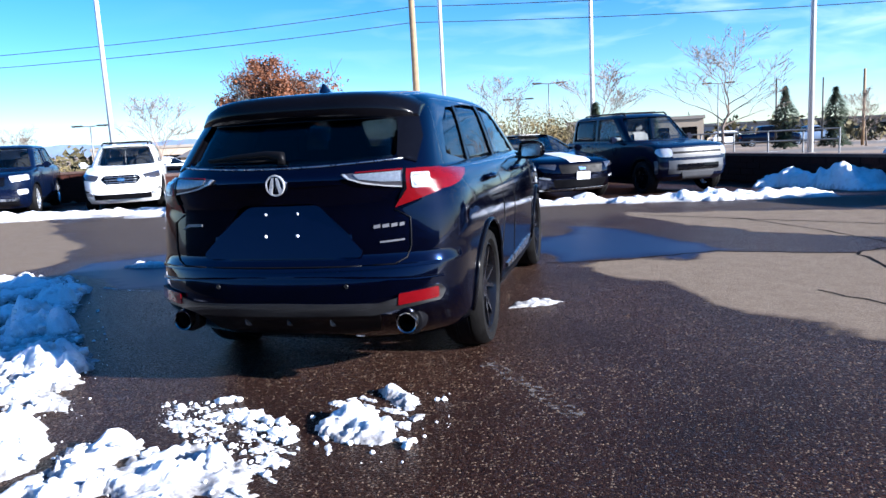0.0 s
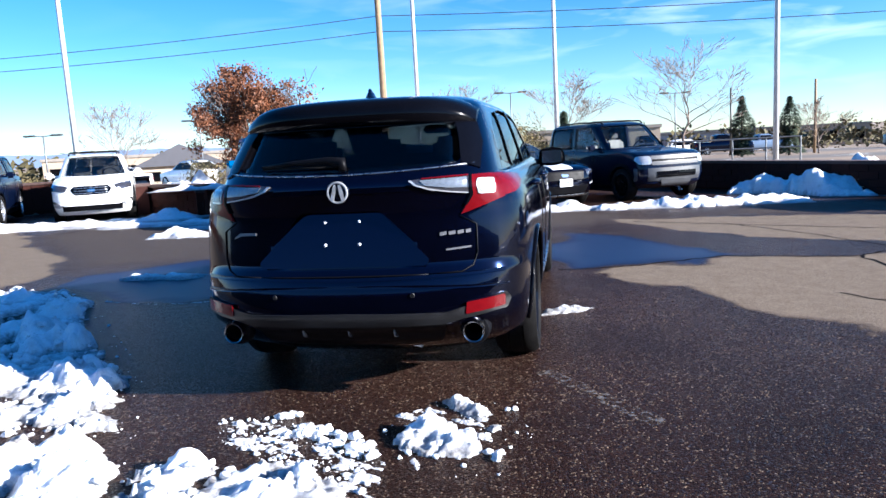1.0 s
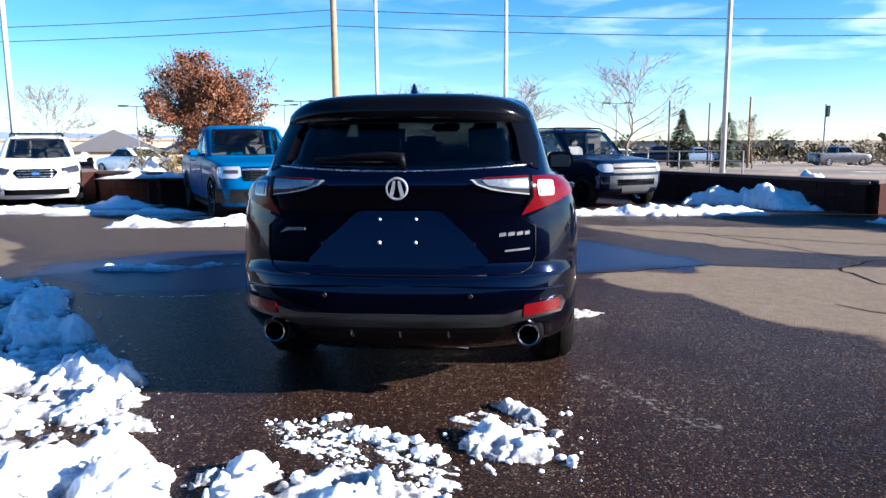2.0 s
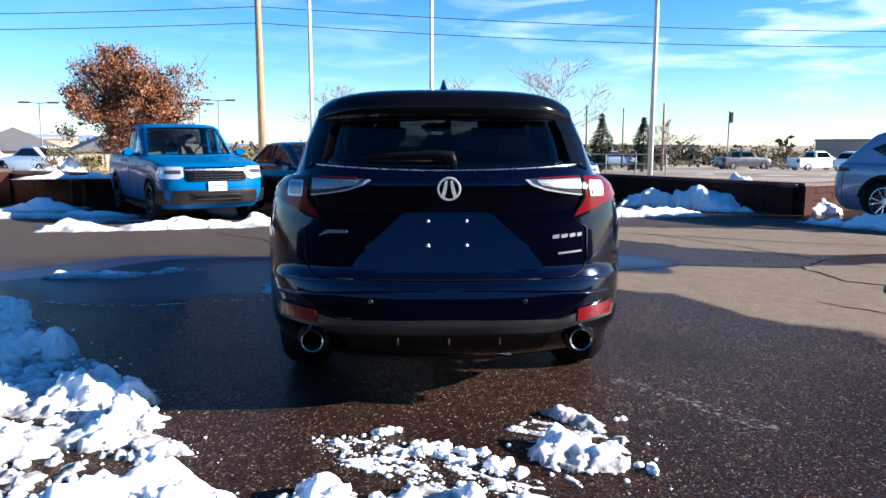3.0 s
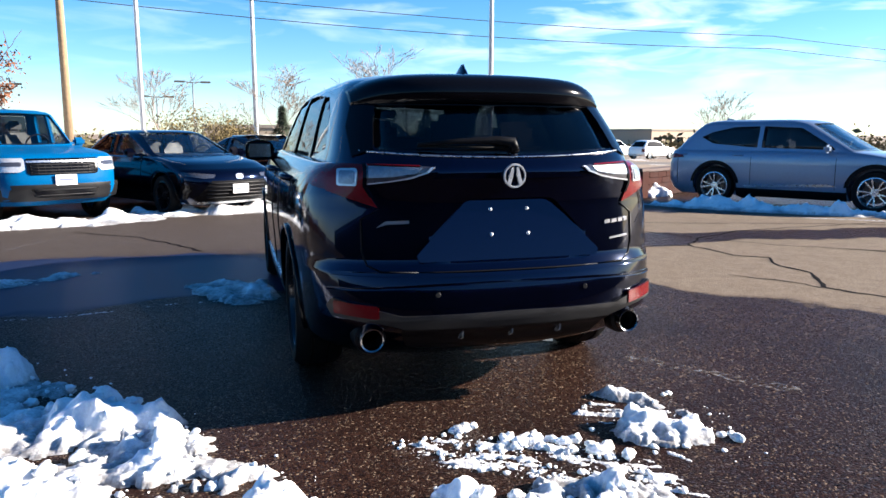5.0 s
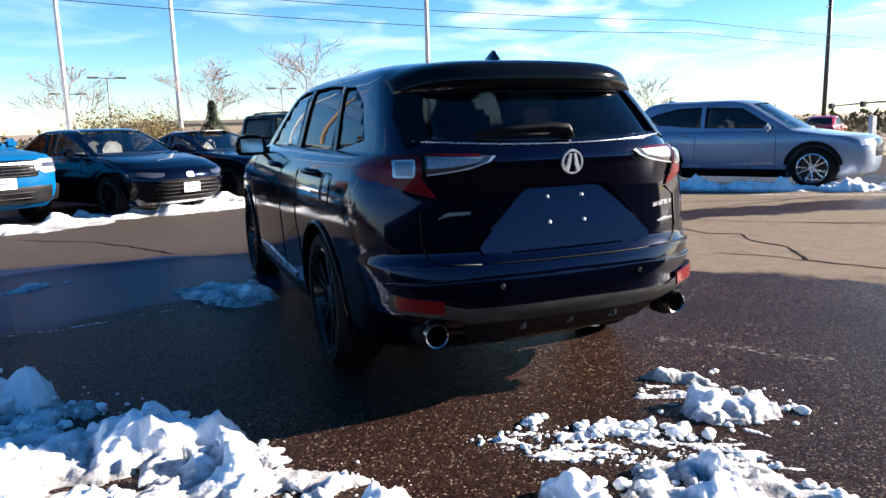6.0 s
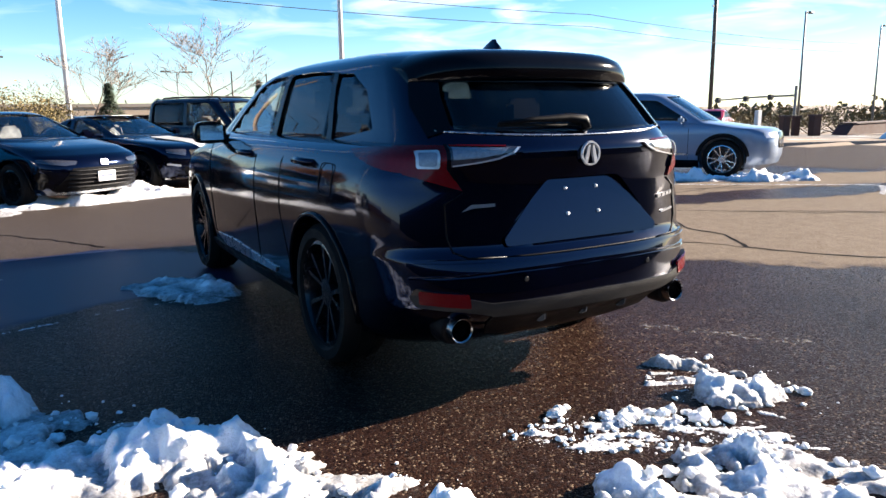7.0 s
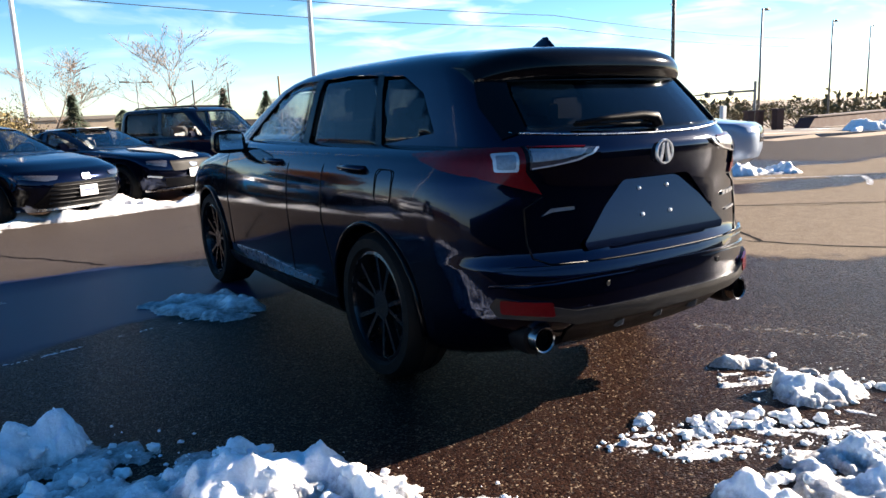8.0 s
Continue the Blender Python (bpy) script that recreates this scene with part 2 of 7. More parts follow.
    L(math2("MAXIMUM", dry, math2("MULTIPLY", damp, 0.6)), mx2.inputs[0])
    L(mx.outputs[0], mx2.inputs[2])
    mx2.inputs[3].default_value = 0.85
    L(mx2.outputs[0], b.inputs["Roughness"])
    bp = N("ShaderNodeBump")
    bp.inputs["Distance"].default_value = 0.006
    hgt = math2("ADD", math2("MULTIPLY", stones.outputs["Distance"], -0.8), math2("MULTIPLY", fine.outputs["Fac"], 0.5))
    inv = N("ShaderNodeMath")
    inv.operation = "SUBTRACT"
    inv.inputs[0].default_value = 0.55
    hg = N("ShaderNodeMath")
    hg.operation = "SUBTRACT"
    L(fine.outputs["Fac"], hg.inputs[0])
    L(stones.outputs["Distance"], hg.inputs[1])
    L(math2("MULTIPLY", pud, 0.68), inv.inputs[1])
    L(inv.outputs[0], bp.inputs["Strength"])
    L(hg.outputs[0], bp.inputs["Height"])
    L(bp.outputs[0], b.inputs["Normal"])
    return m


asphalt = asphalt_mat()


def verge_mat():
    """Dry soil and grass with thin snow left in patches, and worn road."""
    m = mat("verge", (0.2, 0.144, 0.096), 0.9, 0.0, 0.0, 0.25, 0.6, 0.4, 12)
    nt, b = m.node_tree, m.node_tree.nodes["Principled BSDF"]
    N, L = nt.nodes.new, nt.links.new
    base = b.inputs["Base Color"].links[0].from_socket
    at, sep, no, co = N("ShaderNodeAttribute"), N("ShaderNodeSeparateColor"), N("ShaderNodeTexNoise"), N("ShaderNodeTexCoord")
    at.attribute_name = "wetness"
    no.inputs["Scale"].default_value, no.inputs["Detail"].default_value = 0.35, 6
    L(co.outputs["Object"], no.inputs["Vector"])
    L(at.outputs["Color"], sep.inputs[0])
    road = N("ShaderNodeMix")
    road.data_type = "RGBA"
    L(sep.outputs[0], road.inputs["Factor"])
    L(base, road.inputs[6])
    road.inputs[7].default_value = (0.096, 0.084, 0.072, 1)
    add, rng = N("ShaderNodeMath"), N("ShaderNodeMapRange")
    L(no.outputs["Fac"], add.inputs[0])
    L(sep.outputs[1], add.inputs[1])
    L(add.outputs[0], rng.inputs["Value"])
    rng.inputs["From Min"].default_value, rng.inputs["From Max"].default_value = 0.92, 1.0
    sn = N("ShaderNodeMix")
    sn.data_type = "RGBA"
    L(rng.outputs[0], sn.inputs["Factor"])
    L(road.outputs[2], sn.inputs[6])
    sn.inputs[7].default_value = (0.8, 0.81, 0.83, 1)
    L(sn.outputs[2], b.inputs["Base Color"])
    return m


verge = verge_mat()


# ---- mesh tools ----
def thing(name, label, category, m=None, group="", kind=""):
    ob = tagged(new(name), label, category, group, kind)
    ob.empty_display_size = 0.2
    if m is not None:
        ob.matrix_world = m
    return ob


def part(name, bm, material, parent=None, label="", smooth=False):
    """Links a bmesh as one mesh object under a thing or a part."""
    me = bpy.data.meshes.new(name)
    bm.normal_update()
    bm.to_mesh(me)
    bm.free()
    for mm in material if isinstance(material, (list, tuple)) else [material]:
        me.materials.append(mm)
    if smooth:
        me.shade_smooth()
        if smooth is not True:
            me.set_sharp_from_angle(angle=radians(smooth))
    ob = new(name, me)
    if parent is not None:
        ob.parent = parent
    if label:
        tagged(ob, label)
    return ob


def single(name, bm, material, label, category, group="", kind="", smooth=False, m=None):
    ob = tagged(part(name, bm, material, None, "", smooth), label, category, group, kind)
    if m is not None:
        ob.matrix_world = m
    return ob


def box(bm, c, s, bevel=0.0, m=None):
    """A bevelled box of size s round c."""
    mm = Matrix.Translation(c) @ Matrix.Diagonal((*s, 1))
    r = bmesh.ops.create_cube(bm, size=1, matrix=(m @ mm) if m is not None else mm)
    if bevel > 0:
        edges = list({e for v in r["verts"] for e in v.link_edges})
        bmesh.ops.bevel(bm, geom=edges, offset=bevel, segments=2, affect="EDGES", clamp_overlap=True)
    return bm


def tube(bm, pts, radii, n=8, caps=True):
    """A tapered tube through the points."""
    rings = []
    for i, p in enumerate(pts):
        p = Vector(p)
        a, c = Vector(pts[max(i - 1, 0)]), Vector(pts[min(i + 1, len(pts) - 1)])
        d = (c - a).normalized()
        u = d.cross(Vector((0.31, 0.17, 0.93)) if abs(d.z) < 0.9 else Vector((1, 0.2, 0))).normalized()
        w = d.cross(u)
        r = radii[i] if isinstance(radii, (list, tuple)) else radii
        rings.append([bm.verts.new(p + (u * math.cos(k * math.tau / n) + w * math.sin(k * math.tau / n)) * r) for k in range(n)])
    for r0, r1 in zip(rings, rings[1:]):
        for k in range(n):
            bm.faces.new((r0[k], r0[(k + 1) % n], r1[(k + 1) % n], r1[k]))
    if caps and n > 2:
        bm.faces.new(list(reversed(rings[0])))
        bm.faces.new(rings[-1])
    return bm


def lathe(bm, prof, n=40, m=Matrix(), closed=False):
    """Turns the profile of (radius, along) round the local x axis."""
    rings = []
    for r, a in prof:
        rings.append([bm.verts.new(m @ Vector((a, r * math.cos(k * math.tau / n), r * math.sin(k * math.tau / n)))) for k in range(n)])
    pairs = list(zip(rings, rings[1:])) + ([(rings[-1], rings[0])] if closed else [])
    for r0, r1 in pairs:
        for k in range(n):
            bm.faces.new((r0[k], r1[k], r1[(k + 1) % n], r0[(k + 1) % n]))
    return bm


def prism(bm, outline, axis, lo, hi):
    """A closed prism of a 2D outline along an axis: 'x' takes (y, z), 'y' takes (x, z)."""
    def at(p, q, d):
        return (d, p, q) if axis == "x" else ((p, d, q) if axis == "y" else (p, q, d))
    a = [bm.verts.new(at(p, q, lo)) for p, q in outline]
    b = [bm.verts.new(at(p, q, hi)) for p, q in outline]
    bm.faces.new(a)
    bm.faces.new(list(reversed(b)))
    for i in range(len(a)):
        j = (i + 1) % len(a)
        bm.faces.new((a[j], a[i], b[i], b[j]))
    bmesh.ops.recalc_face_normals(bm, faces=bm.faces)
    return bm


def carve(bm, cutters):
    """The mesh less the cutters, as a new bmesh."""
    me = bpy.data.meshes.new("raw")
    bm.to_mesh(me)
    bm.free()
    ob = new("raw", me)
    temps = [ob]
    for cb in cutters:
        cm = bpy.data.meshes.new("cut")
        cb.to_mesh(cm)
        cb.free()
        co = new("cut", cm)
        temps.append(co)
        md = ob.modifiers.new("cut", "BOOLEAN")
        md.operation, md.object, md.solver = "DIFFERENCE", co, "EXACT"
    dg = bpy.context.evaluated_depsgraph_get()
    out = bmesh.new()
    me2 = bpy.data.meshes.new_from_object(ob.evaluated_get(dg))
    out.from_mesh(me2)
    bpy.data.meshes.remove(me2)
    for t in temps:
        d = t.data
        bpy.data.objects.remove(t)
        bpy.data.meshes.remove(d)
    return out


def rounded(outline, r, n=4):
    """The outline with its corners rounded."""
    out = []
    k = len(outline)
    for i in range(k):
        a, b, c = (Vector(outline[(i + d) % k]) for d in (-1, 0, 1))
        r1 = min(r, (a - b).length * 0.45, (c - b).length * 0.45)
        p, q = b + (a - b).normalized() * r1, b + (c - b).normalized() * r1
        for j in range(n + 1):
            t = j / n
            out.append(tuple(p * (1 - t) ** 2 + b * 2 * t * (1 - t) + q * t ** 2))
    return out


# ---- car bodies ----
class Shell:
    """A car's outer skin: stacked level outlines, body below and cabin above.
    rows: z, half width, rear y, front y, rear corner depth, front corner depth."""
    POW = 2.6

    def __init__(self, body, cab, length, taper_rear=0.07, taper_front=0.10, arches=(), arch_r=0.4):
        self.body, self.cab, self.length = np.array(body, float), np.array(cab, float), length
        self.tr, self.tf = taper_rear, taper_front

    def row(self, z, cab=False):
        t = self.cab if cab else self.body
        return [np.interp(z, t[:, 0], t[:, k]) for k in range(1, 6)]

    def taper(self, y):
        h = self.length / 2
        return 1 - (self.tr * ((h - y) / h) ** 2 if y < h else self.tf * ((y - h) / h) ** 2)

    def ring(self, z, cab=False, inset=0.0, n=9, side=14):
        w, yr, yf, dr, df = self.row(z, cab)
        w, yr, yf = w - inset, yr + inset, yf - inset
        pts = []
        for i in range(n + 1):
            th = math.pi / 2 * i / n
            pts.append((w * math.sin(th) ** (2 / self.POW), yr + dr * (1 - math.cos(th) ** (2 / self.POW))))
        for i in range(1, side):
            pts.append((w, yr + dr + (yf - df - yr - dr) * i / side))
        for i in range(n, -1, -1):
            th = math.pi / 2 * i / n
            pts.append((w * math.sin(th) ** (2 / self.POW), yf - df * (1 - math.cos(th) ** (2 / self.POW))))
        pts = [(x * self.taper(y), y, z) for x, y in pts]
        return pts + [(-x, y, z) for x, y, z in reversed(pts[1:-1])]

    def loft(self, zs, cab=False, inset=0.0):
        bm = bmesh.new()
        rings = [[bm.verts.new(p) for p in self.ring(z, cab, inset)] for z in zs]
        n = len(rings[0])
        for a, b in zip(rings, rings[1:]):
            for k in range(n):
                bm.faces.new((a[k], a[(k + 1) % n], b[(k + 1) % n], b[k]))
        bm.faces.new(list(reversed(rings[0])))
        bm.faces.new(rings[-1])
        bmesh.ops.recalc_face_normals(bm, faces=bm.faces)
        return bm

    def side_x(self, y, z, cab=False):
        w, yr, yf, dr, df = self.row(z, cab)
        if y < yr + dr:
            q = min(max((yr + dr - y) / dr, 0), 1)
            w = w * (1 - q ** self.POW) ** (1 / self.POW)
        elif y > yf - df:
            q = min(max((y - yf + df) / df, 0), 1)
            w = w * (1 - q ** self.POW) ** (1 / self.POW)
        return w * self.taper(y)

    def end_y(self, x, z, front=False, cab=False):
        w, yr, yf, dr, df = self.row(z, cab)
        y = yf - 0.1 if front else yr + 0.1
        for _ in range(5):
            q = min(abs(x) / max(w * self.taper(y), 1e-3), 1.0)
            c = 1 - (1 - q ** self.POW) ** (1 / self.POW)
            y = yf - df * c if front else yr + dr * c
        return y

    def patch(self, outline, where, cab=False, off=0.004, thick=0.012, cuts=8, round_r=0.0, bm=None):
        """A panel laid on the skin. where: 'rear' or 'front' takes (x, z); 'left' or 'right' takes (y, z)."""
        bm = bm or bmesh.new()
        if round_r:
            outline = rounded(outline, round_r)
        tmp = bmesh.new()
        tmp.faces.new([tmp.verts.new((a, b, 0)) for a, b in outline])
        lo = [min(p[k] for p in outline) for k in (0, 1)]
        hi = [max(p[k] for p in outline) for k in (0, 1)]
        for k in (0, 1):
            for i in range(1, cuts):
                co, no = [0, 0, 0], [0, 0, 0]
                co[k], no[k] = lo[k] + (hi[k] - lo[k]) * i / cuts, 1
                bmesh.ops.bisect_plane(tmp, geom=tmp.verts[:] + tmp.edges[:] + tmp.faces[:], plane_co=co, plane_no=no, dist=1e-5)
        ex = bmesh.ops.extrude_face_region(tmp, geom=tmp.faces[:])
        for v in ex["geom"]:
            if isinstance(v, bmesh.types.BMVert):
                v.co.z = -1
        for v in tmp.verts:
            a, b, d = v.co
            o = off if d > -0.5 else off - thick
            if where in ("rear", "front"):
                y = self.end_y(a, b, where == "front", cab)
                y2 = self.end_y(a, b + 0.01, where == "front", cab)
                x1 = self.end_y(a + 0.01, b, where == "front", cab)
                nrm = Vector((-(x1 - y) / 0.01, 1, -(y2 - y) / 0.01)).normalized()
                if where == "rear":
                    nrm = -nrm
                v.co = Vector((a, y, b)) + nrm * o
            else:
                s = 1 if where == "right" else -1
                x = self.side_x(a, b, cab)
                xy = self.side_x(a + 0.01, b, cab)
                xz = self.side_x(a, b + 0.01, cab)
                nrm = Vector((1, -(xy - x) / 0.01, -(xz - x) / 0.01)).normalized()
                p = Vector((x, a, b)) + nrm * o
                v.co = Vector((s * p.x, p.y, p.z))
        bmesh.ops.recalc_face_normals(tmp, faces=tmp.faces)
        me = bpy.data.meshes.new("tmp")
        tmp.to_mesh(me)
        tmp.free()
        bm.from_mesh(me)
        bpy.data.meshes.remove(me)
        return bm


def wheel(parent, at, r, width, side, rim_mat, spokes=5, split=0.16, rim_r=0.72, turn=0.0):
    """A tyre with a spoked rim; side +1 faces +x."""
    x, y, z = at
    m = Matrix.Translation(at) @ (Matrix() if side > 0 else Matrix.Rotation(math.pi, 4, "Z")) @ Matrix.Rotation(turn, 4, "X")
    h = width / 2
    rr = r * rim_r
    bm = bmesh.new()
    lathe(bm, [(rr, -h * 0.8), (rr + 0.02, -h), (r - 0.03, -h), (r - 0.006, -h + 0.03), (r, -h * 0.4), (r - 0.006, -h * 0.36), (r - 0.006, -h * 0.30), (r, -h * 0.26),
               (r, h * 0.26), (r - 0.006, h * 0.30), (r - 0.006, h * 0.36), (r, h * 0.4), (r - 0.006, h - 0.03), (r - 0.03, h), (rr + 0.02, h), (rr, h * 0.8)], 48, m, True)
    bmesh.ops.recalc_face_normals(bm, faces=bm.faces)
    tyre = part("tyre", bm, rubber, parent, "", 40)
    bm = bmesh.new()
    lathe(bm, [(rr + 0.004, h * 0.86), (rr - 0.012, h * 0.9), (rr - 0.02, h * 0.7), (rr - 0.03, -h * 0.7), (rr, -h * 0.8)], 40, m)
    lathe(bm, [(0.0, h * 0.66), (0.03, h * 0.68), (0.07, h * 0.66), (0.075, h * 0.4)], 20, m)
    for i in range(spokes):
        for s in (-1, 1):
            a0, a1 = math.tau * i / spokes + s * 0.07, math.tau * i / spokes + s * split * 1.5
            p = [(0.05, a0 - 0.20), (0.05, a0 + 0.20), (rr - 0.012, a1 + 0.045), (rr - 0.012, a1 - 0.045)]
            lo, hi = [], []
            for k, (q, a) in enumerate(p):
                d = h * (0.64 if k < 2 else 0.78)
                hi.append(bm.verts.new(m @ Vector((d, q * math.cos(a), q * math.sin(a)))))
                lo.append(bm.verts.new(m @ Vector((d - 0.035, q * math.cos(a), q * math.sin(a)))))
            bm.faces.new(hi)
            bm.faces.new(lo[::-1])
            for k in range(4):
                bm.faces.new((hi[k], lo[k], lo[(k + 1) % 4], hi[(k + 1) % 4]))
    bmesh.ops.recalc_face_normals(bm, faces=bm.faces)
    part("rim", bm, rim_mat, tyre, "", 30)
    bm = bmesh.new()
    lathe(bm, [(0.0, h * 0.2), (rr * 0.75, h * 0.2), (rr * 0.75, h * 0.1)], 24, m)
    part("brake_disc", bm, rim_dark, tyre)


def well(at, r, inner, outer):
    """A wheel-well cutter."""
    bm = bmesh.new()
    n = 36
    out = [(at[1] + r * math.cos(k * math.tau / n), at[2] + r * math.sin(k * math.tau / n)) for k in range(n)]
    lo, hi = sorted((inner * (1 if at[0] > 0 else -1), outer * (1 if at[0] > 0 else -1)))
    return prism(bm, out, "x", lo, hi)


def seat(parent, x, y, z, w=0.5, head=True, mat_=None):
    bm = bmesh.new()
    box(bm, (x, y, z), (w, 0.5, 0.16), 0.05)
    box(bm, (0, 0, 0), (w, 0.14, 0.62), 0.055, Matrix.Translation((x, y - 0.28, z + 0.33)) @ Matrix.Rotation(radians(14), 4, "X"))
    if head:
        box(bm, (x, y - 0.39, z + 0.74), (0.26, 0.10, 0.19), 0.045)
        for s in (-0.06, 0.06):
            tube(bm, [(x + s, y - 0.37, z + 0.58), (x + s, y - 0.39, z + 0.7)], 0.008, 6)
    part("seat", bm, mat_ or cloth, parent, "", 40)


def arch_lip(parent, sh, cy, cz, r, material, where):
    """The rounded lip round a wheel opening."""
    bm = bmesh.new()
    s = 1 if where == "right" else -1
    path = []
    for k in range(25):
        a = radians(-8 + 196 * k / 24)
        y, z = cy + r * math.cos(a), cz + r * math.sin(a)
        path.append(Vector((s * (sh.side_x(y, max(z, 0.2)) + 0.004), y, z)))
    tube(bm, path, 0.013, 8)
    part("arch_lip", bm, material, parent, "", True)


# ---- ground ----
U, V = Vector((0.848, 0.530)), Vector((-0.530, 0.848))  # along the parking row, and away across it


def lot(a, b, z=0.0):
    """A place in the parking lot's own directions."""
    p = U * a + V * b
    return Vector((p.x, p.y, z))


def fall(x, y):
    """The lot's gentle fall towards its far side."""
    return -0.02 * min(max(0.35 * x + 0.94 * y - 5.0, 0.0), 12.0)


def inside(p, poly):
    """How far p lies inside the polygon (negative outside)."""
    x, y = p
    ins, best = False, 1e9
    for i in range(len(poly)):
        (x0, y0), (x1, y1) = poly[i], poly[(i + 1) % len(poly)]
        if (y0 > y) != (y1 > y) and x < (x1 - x0) * (y - y0) / (y1 - y0) + x0:
            ins = not ins
        dx, dy = x1 - x0, y1 - y0
        t = max(0, min(1, ((x - x0) * dx + (y - y0) * dy) / (dx * dx + dy * dy)))
        best = min(best, math.hypot(x - x0 - t * dx, y - y0 - t * dy))
    return best if ins else -best


DRY = [
    [(1.35, 3.62), (1.88, 2.97), (2.46, 2.2), (2.85, 1.7), (3.3, 1.1), (6, -1.3), (12, -5), (40, -16), (40, 4), (12, 3.6), (8.0, 4.0), (5.0, 4.5), (3.3, 4.3), (2.7, 4.4), (1.9, 3.9)],
    [(1.8, 8.8), (2.6, 7.0), (3.4, 5.9), (4.6, 5.4), (8, 5.2), (14, 3.8), (40, 5), (40, 9), (14, 6.2), (8.0, 7.6), (5.2, 8.6), (3.2, 8.9)],
    [(-5.0, 3.3), (-5.05, 4.3), (-5.85, 5.5), (-7.7, 7.0), (-10.3, 9.9), (-12.4, 10.8), (-22, 13), (-22, -2), (-8, 1.5)],
]
DAMP = [[(-1.0, 5.1), (-5.0, 4.7), (-9, 8.5), (-8, 11), (0.8, 11.5), (2.5, 9.5), (0.9, 7.5), (0.4, 5.4)], [(3, 9.2), (6, 9), (9, 8.2), (9, 10), (5, 11.5)],
        [(14, 6.5), (40, 9), (40, 30), (14, 30)]]
PUDDLE = [
    [(1.05, 3.7), (2.2, 4.15), (3.0, 4.55), (2.4, 5.3), (1.7, 6.6), (1.1, 7.0), (0.7, 5.2)],
    [(-1.1, 2.72), (-1.55, 2.73), (-1.9, 2.66), (-2.4, 2.51), (-2.94, 2.54), (-3.4, 2.70), (-4.3, 3.2), (-4.5, 4.4), (-3.4, 5.2), (-1.5, 5.2), (-0.8, 4.6), (0.2, 4.0), (-0.4, 3.0)],
]


def soft(p, polys, edge):
    """Membership of a patch whose outline wanders."""
    x, y = p
    p = (x + 0.34 * noise.noise(Vector((x * 0.9, y * 0.9, 3))) + 0.16 * noise.noise(Vector((x * 2.7, y * 2.7, 7))), y + 0.34 * noise.noise(Vector((x * 0.9, y * 0.9, 5))) + 0.16 * noise.noise(Vector((x * 2.7, y * 2.7, 9))))
    near = [q for q in polys if min(a for a, _ in q) - 1 < p[0] < max(a for a, _ in q) + 1 and min(b for _, b in q) - 1 < p[1] < max(b for _, b in q) + 1]
    return max(0.0, min(1.0, 0.5 + max(inside(p, q) for q in near) / (2 * edge))) if near else 0.0


def spaced(lo, hi, fine_lo, fine_hi, step, grow=1.35):
    mid = list(np.arange(fine_lo, fine_hi + 1e-6, step))
    d, x, up = step, fine_hi, []
    while x < hi:
        d *= grow
        x = min(x + d, hi)
        up.append(x)
    d, x, dn = step, fine_lo, []
    while x > lo:
        d *= grow
        x = max(x - d, lo)
        dn.append(x)
    return dn[::-1] + mid + up


LOT = [(-60, 20.85), (-0.75, 20.85), (-0.65, 17.3), (0.40, 15.25), (13.2, 15.25), (13.2, 6.15), (18.2, 6.15), (24.75, 3.75), (27.1, 0.73), (30.6, -3.6), (60, -40), (60, -60), (-60, -60)]


def land_z(x, y):
    """Height of the land beyond the lot: a bank held by the wall, falling gently to the plain."""
    r = math.hypot(x, y + 3)
    z = 0.60 - 0.035 * (r - 18.5) if r < 28 else 0.268 - 0.0235 * (min(r, 150) - 28)
    a = Vector((x, y)).dot(U)
    low = max(0.0, min(1.0, (a - 17) / 4)) if r < 60 else 0
    return z * (1 - low) + min(z, 0.14) * low + fall(x, y)


def ground_z(x, y):
    p = Vector((x, y))
    r = math.hypot(x, y + 3)
    d = inside((p.dot(U), p.dot(V)), LOT) if r < 90 else -1
    if d > 0 and r < 45:
        return fall(x, y)
    return land_z(x, y) if y > (0 if d > 0 else -20) else 0.0


def build_ground():
    xs, ys = spaced(-2400, 2400, -13.0, 14.0, 0.16, 1.3), spaced(-300, 3200, -4.5, 18.0, 0.16, 1.3)
    nx, ny = len(xs), len(ys)
    verts, cols, lotv = [], [], []
    for y in ys:
        for x in xs:
            near = -14 < x < 42 and -13 < y < 32
            z = ground_z(x, y)
            paved = abs(z - fall(x, y)) < 1e-6
            lotv.append(paved)
            verts.append((x, y, z))
            if paved and near:
                # Left puddle gets less gloss, so its painted sky blue shows.
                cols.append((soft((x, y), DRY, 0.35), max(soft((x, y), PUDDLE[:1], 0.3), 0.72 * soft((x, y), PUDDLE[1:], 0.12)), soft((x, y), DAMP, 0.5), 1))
            elif paved:
                cols.append((0.5, 0.0, 0.5, 1))
            else:
                r = math.hypot(x, y)
                cols.append((1.0 if 33 < r < 44 or 66 < r < 84 else 0.0, (0.55 if x < -3.5 and r < 40 else 0.30), 0, 1))
    faces = [(j * nx + i, j * nx + i + 1, (j + 1) * nx + i + 1, (j + 1) * nx + i) for j in range(ny - 1) for i in range(nx - 1)]
    me = bpy.data.meshes.new("ground")
    me.from_pydata(verts, [], faces)
    at = me.color_attributes.new("wetness", "FLOAT_COLOR", "POINT")
    at.data.foreach_set("color", np.array(cols, dtype=np.float32).ravel())
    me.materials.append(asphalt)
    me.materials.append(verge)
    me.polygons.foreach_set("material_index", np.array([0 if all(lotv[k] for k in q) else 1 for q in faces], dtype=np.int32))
    me.shade_smooth()
    return tagged(new("ground", me), "dark wet asphalt lot with tan dry patches, dry verge beyond", "ground", "", "structure")


build_ground()


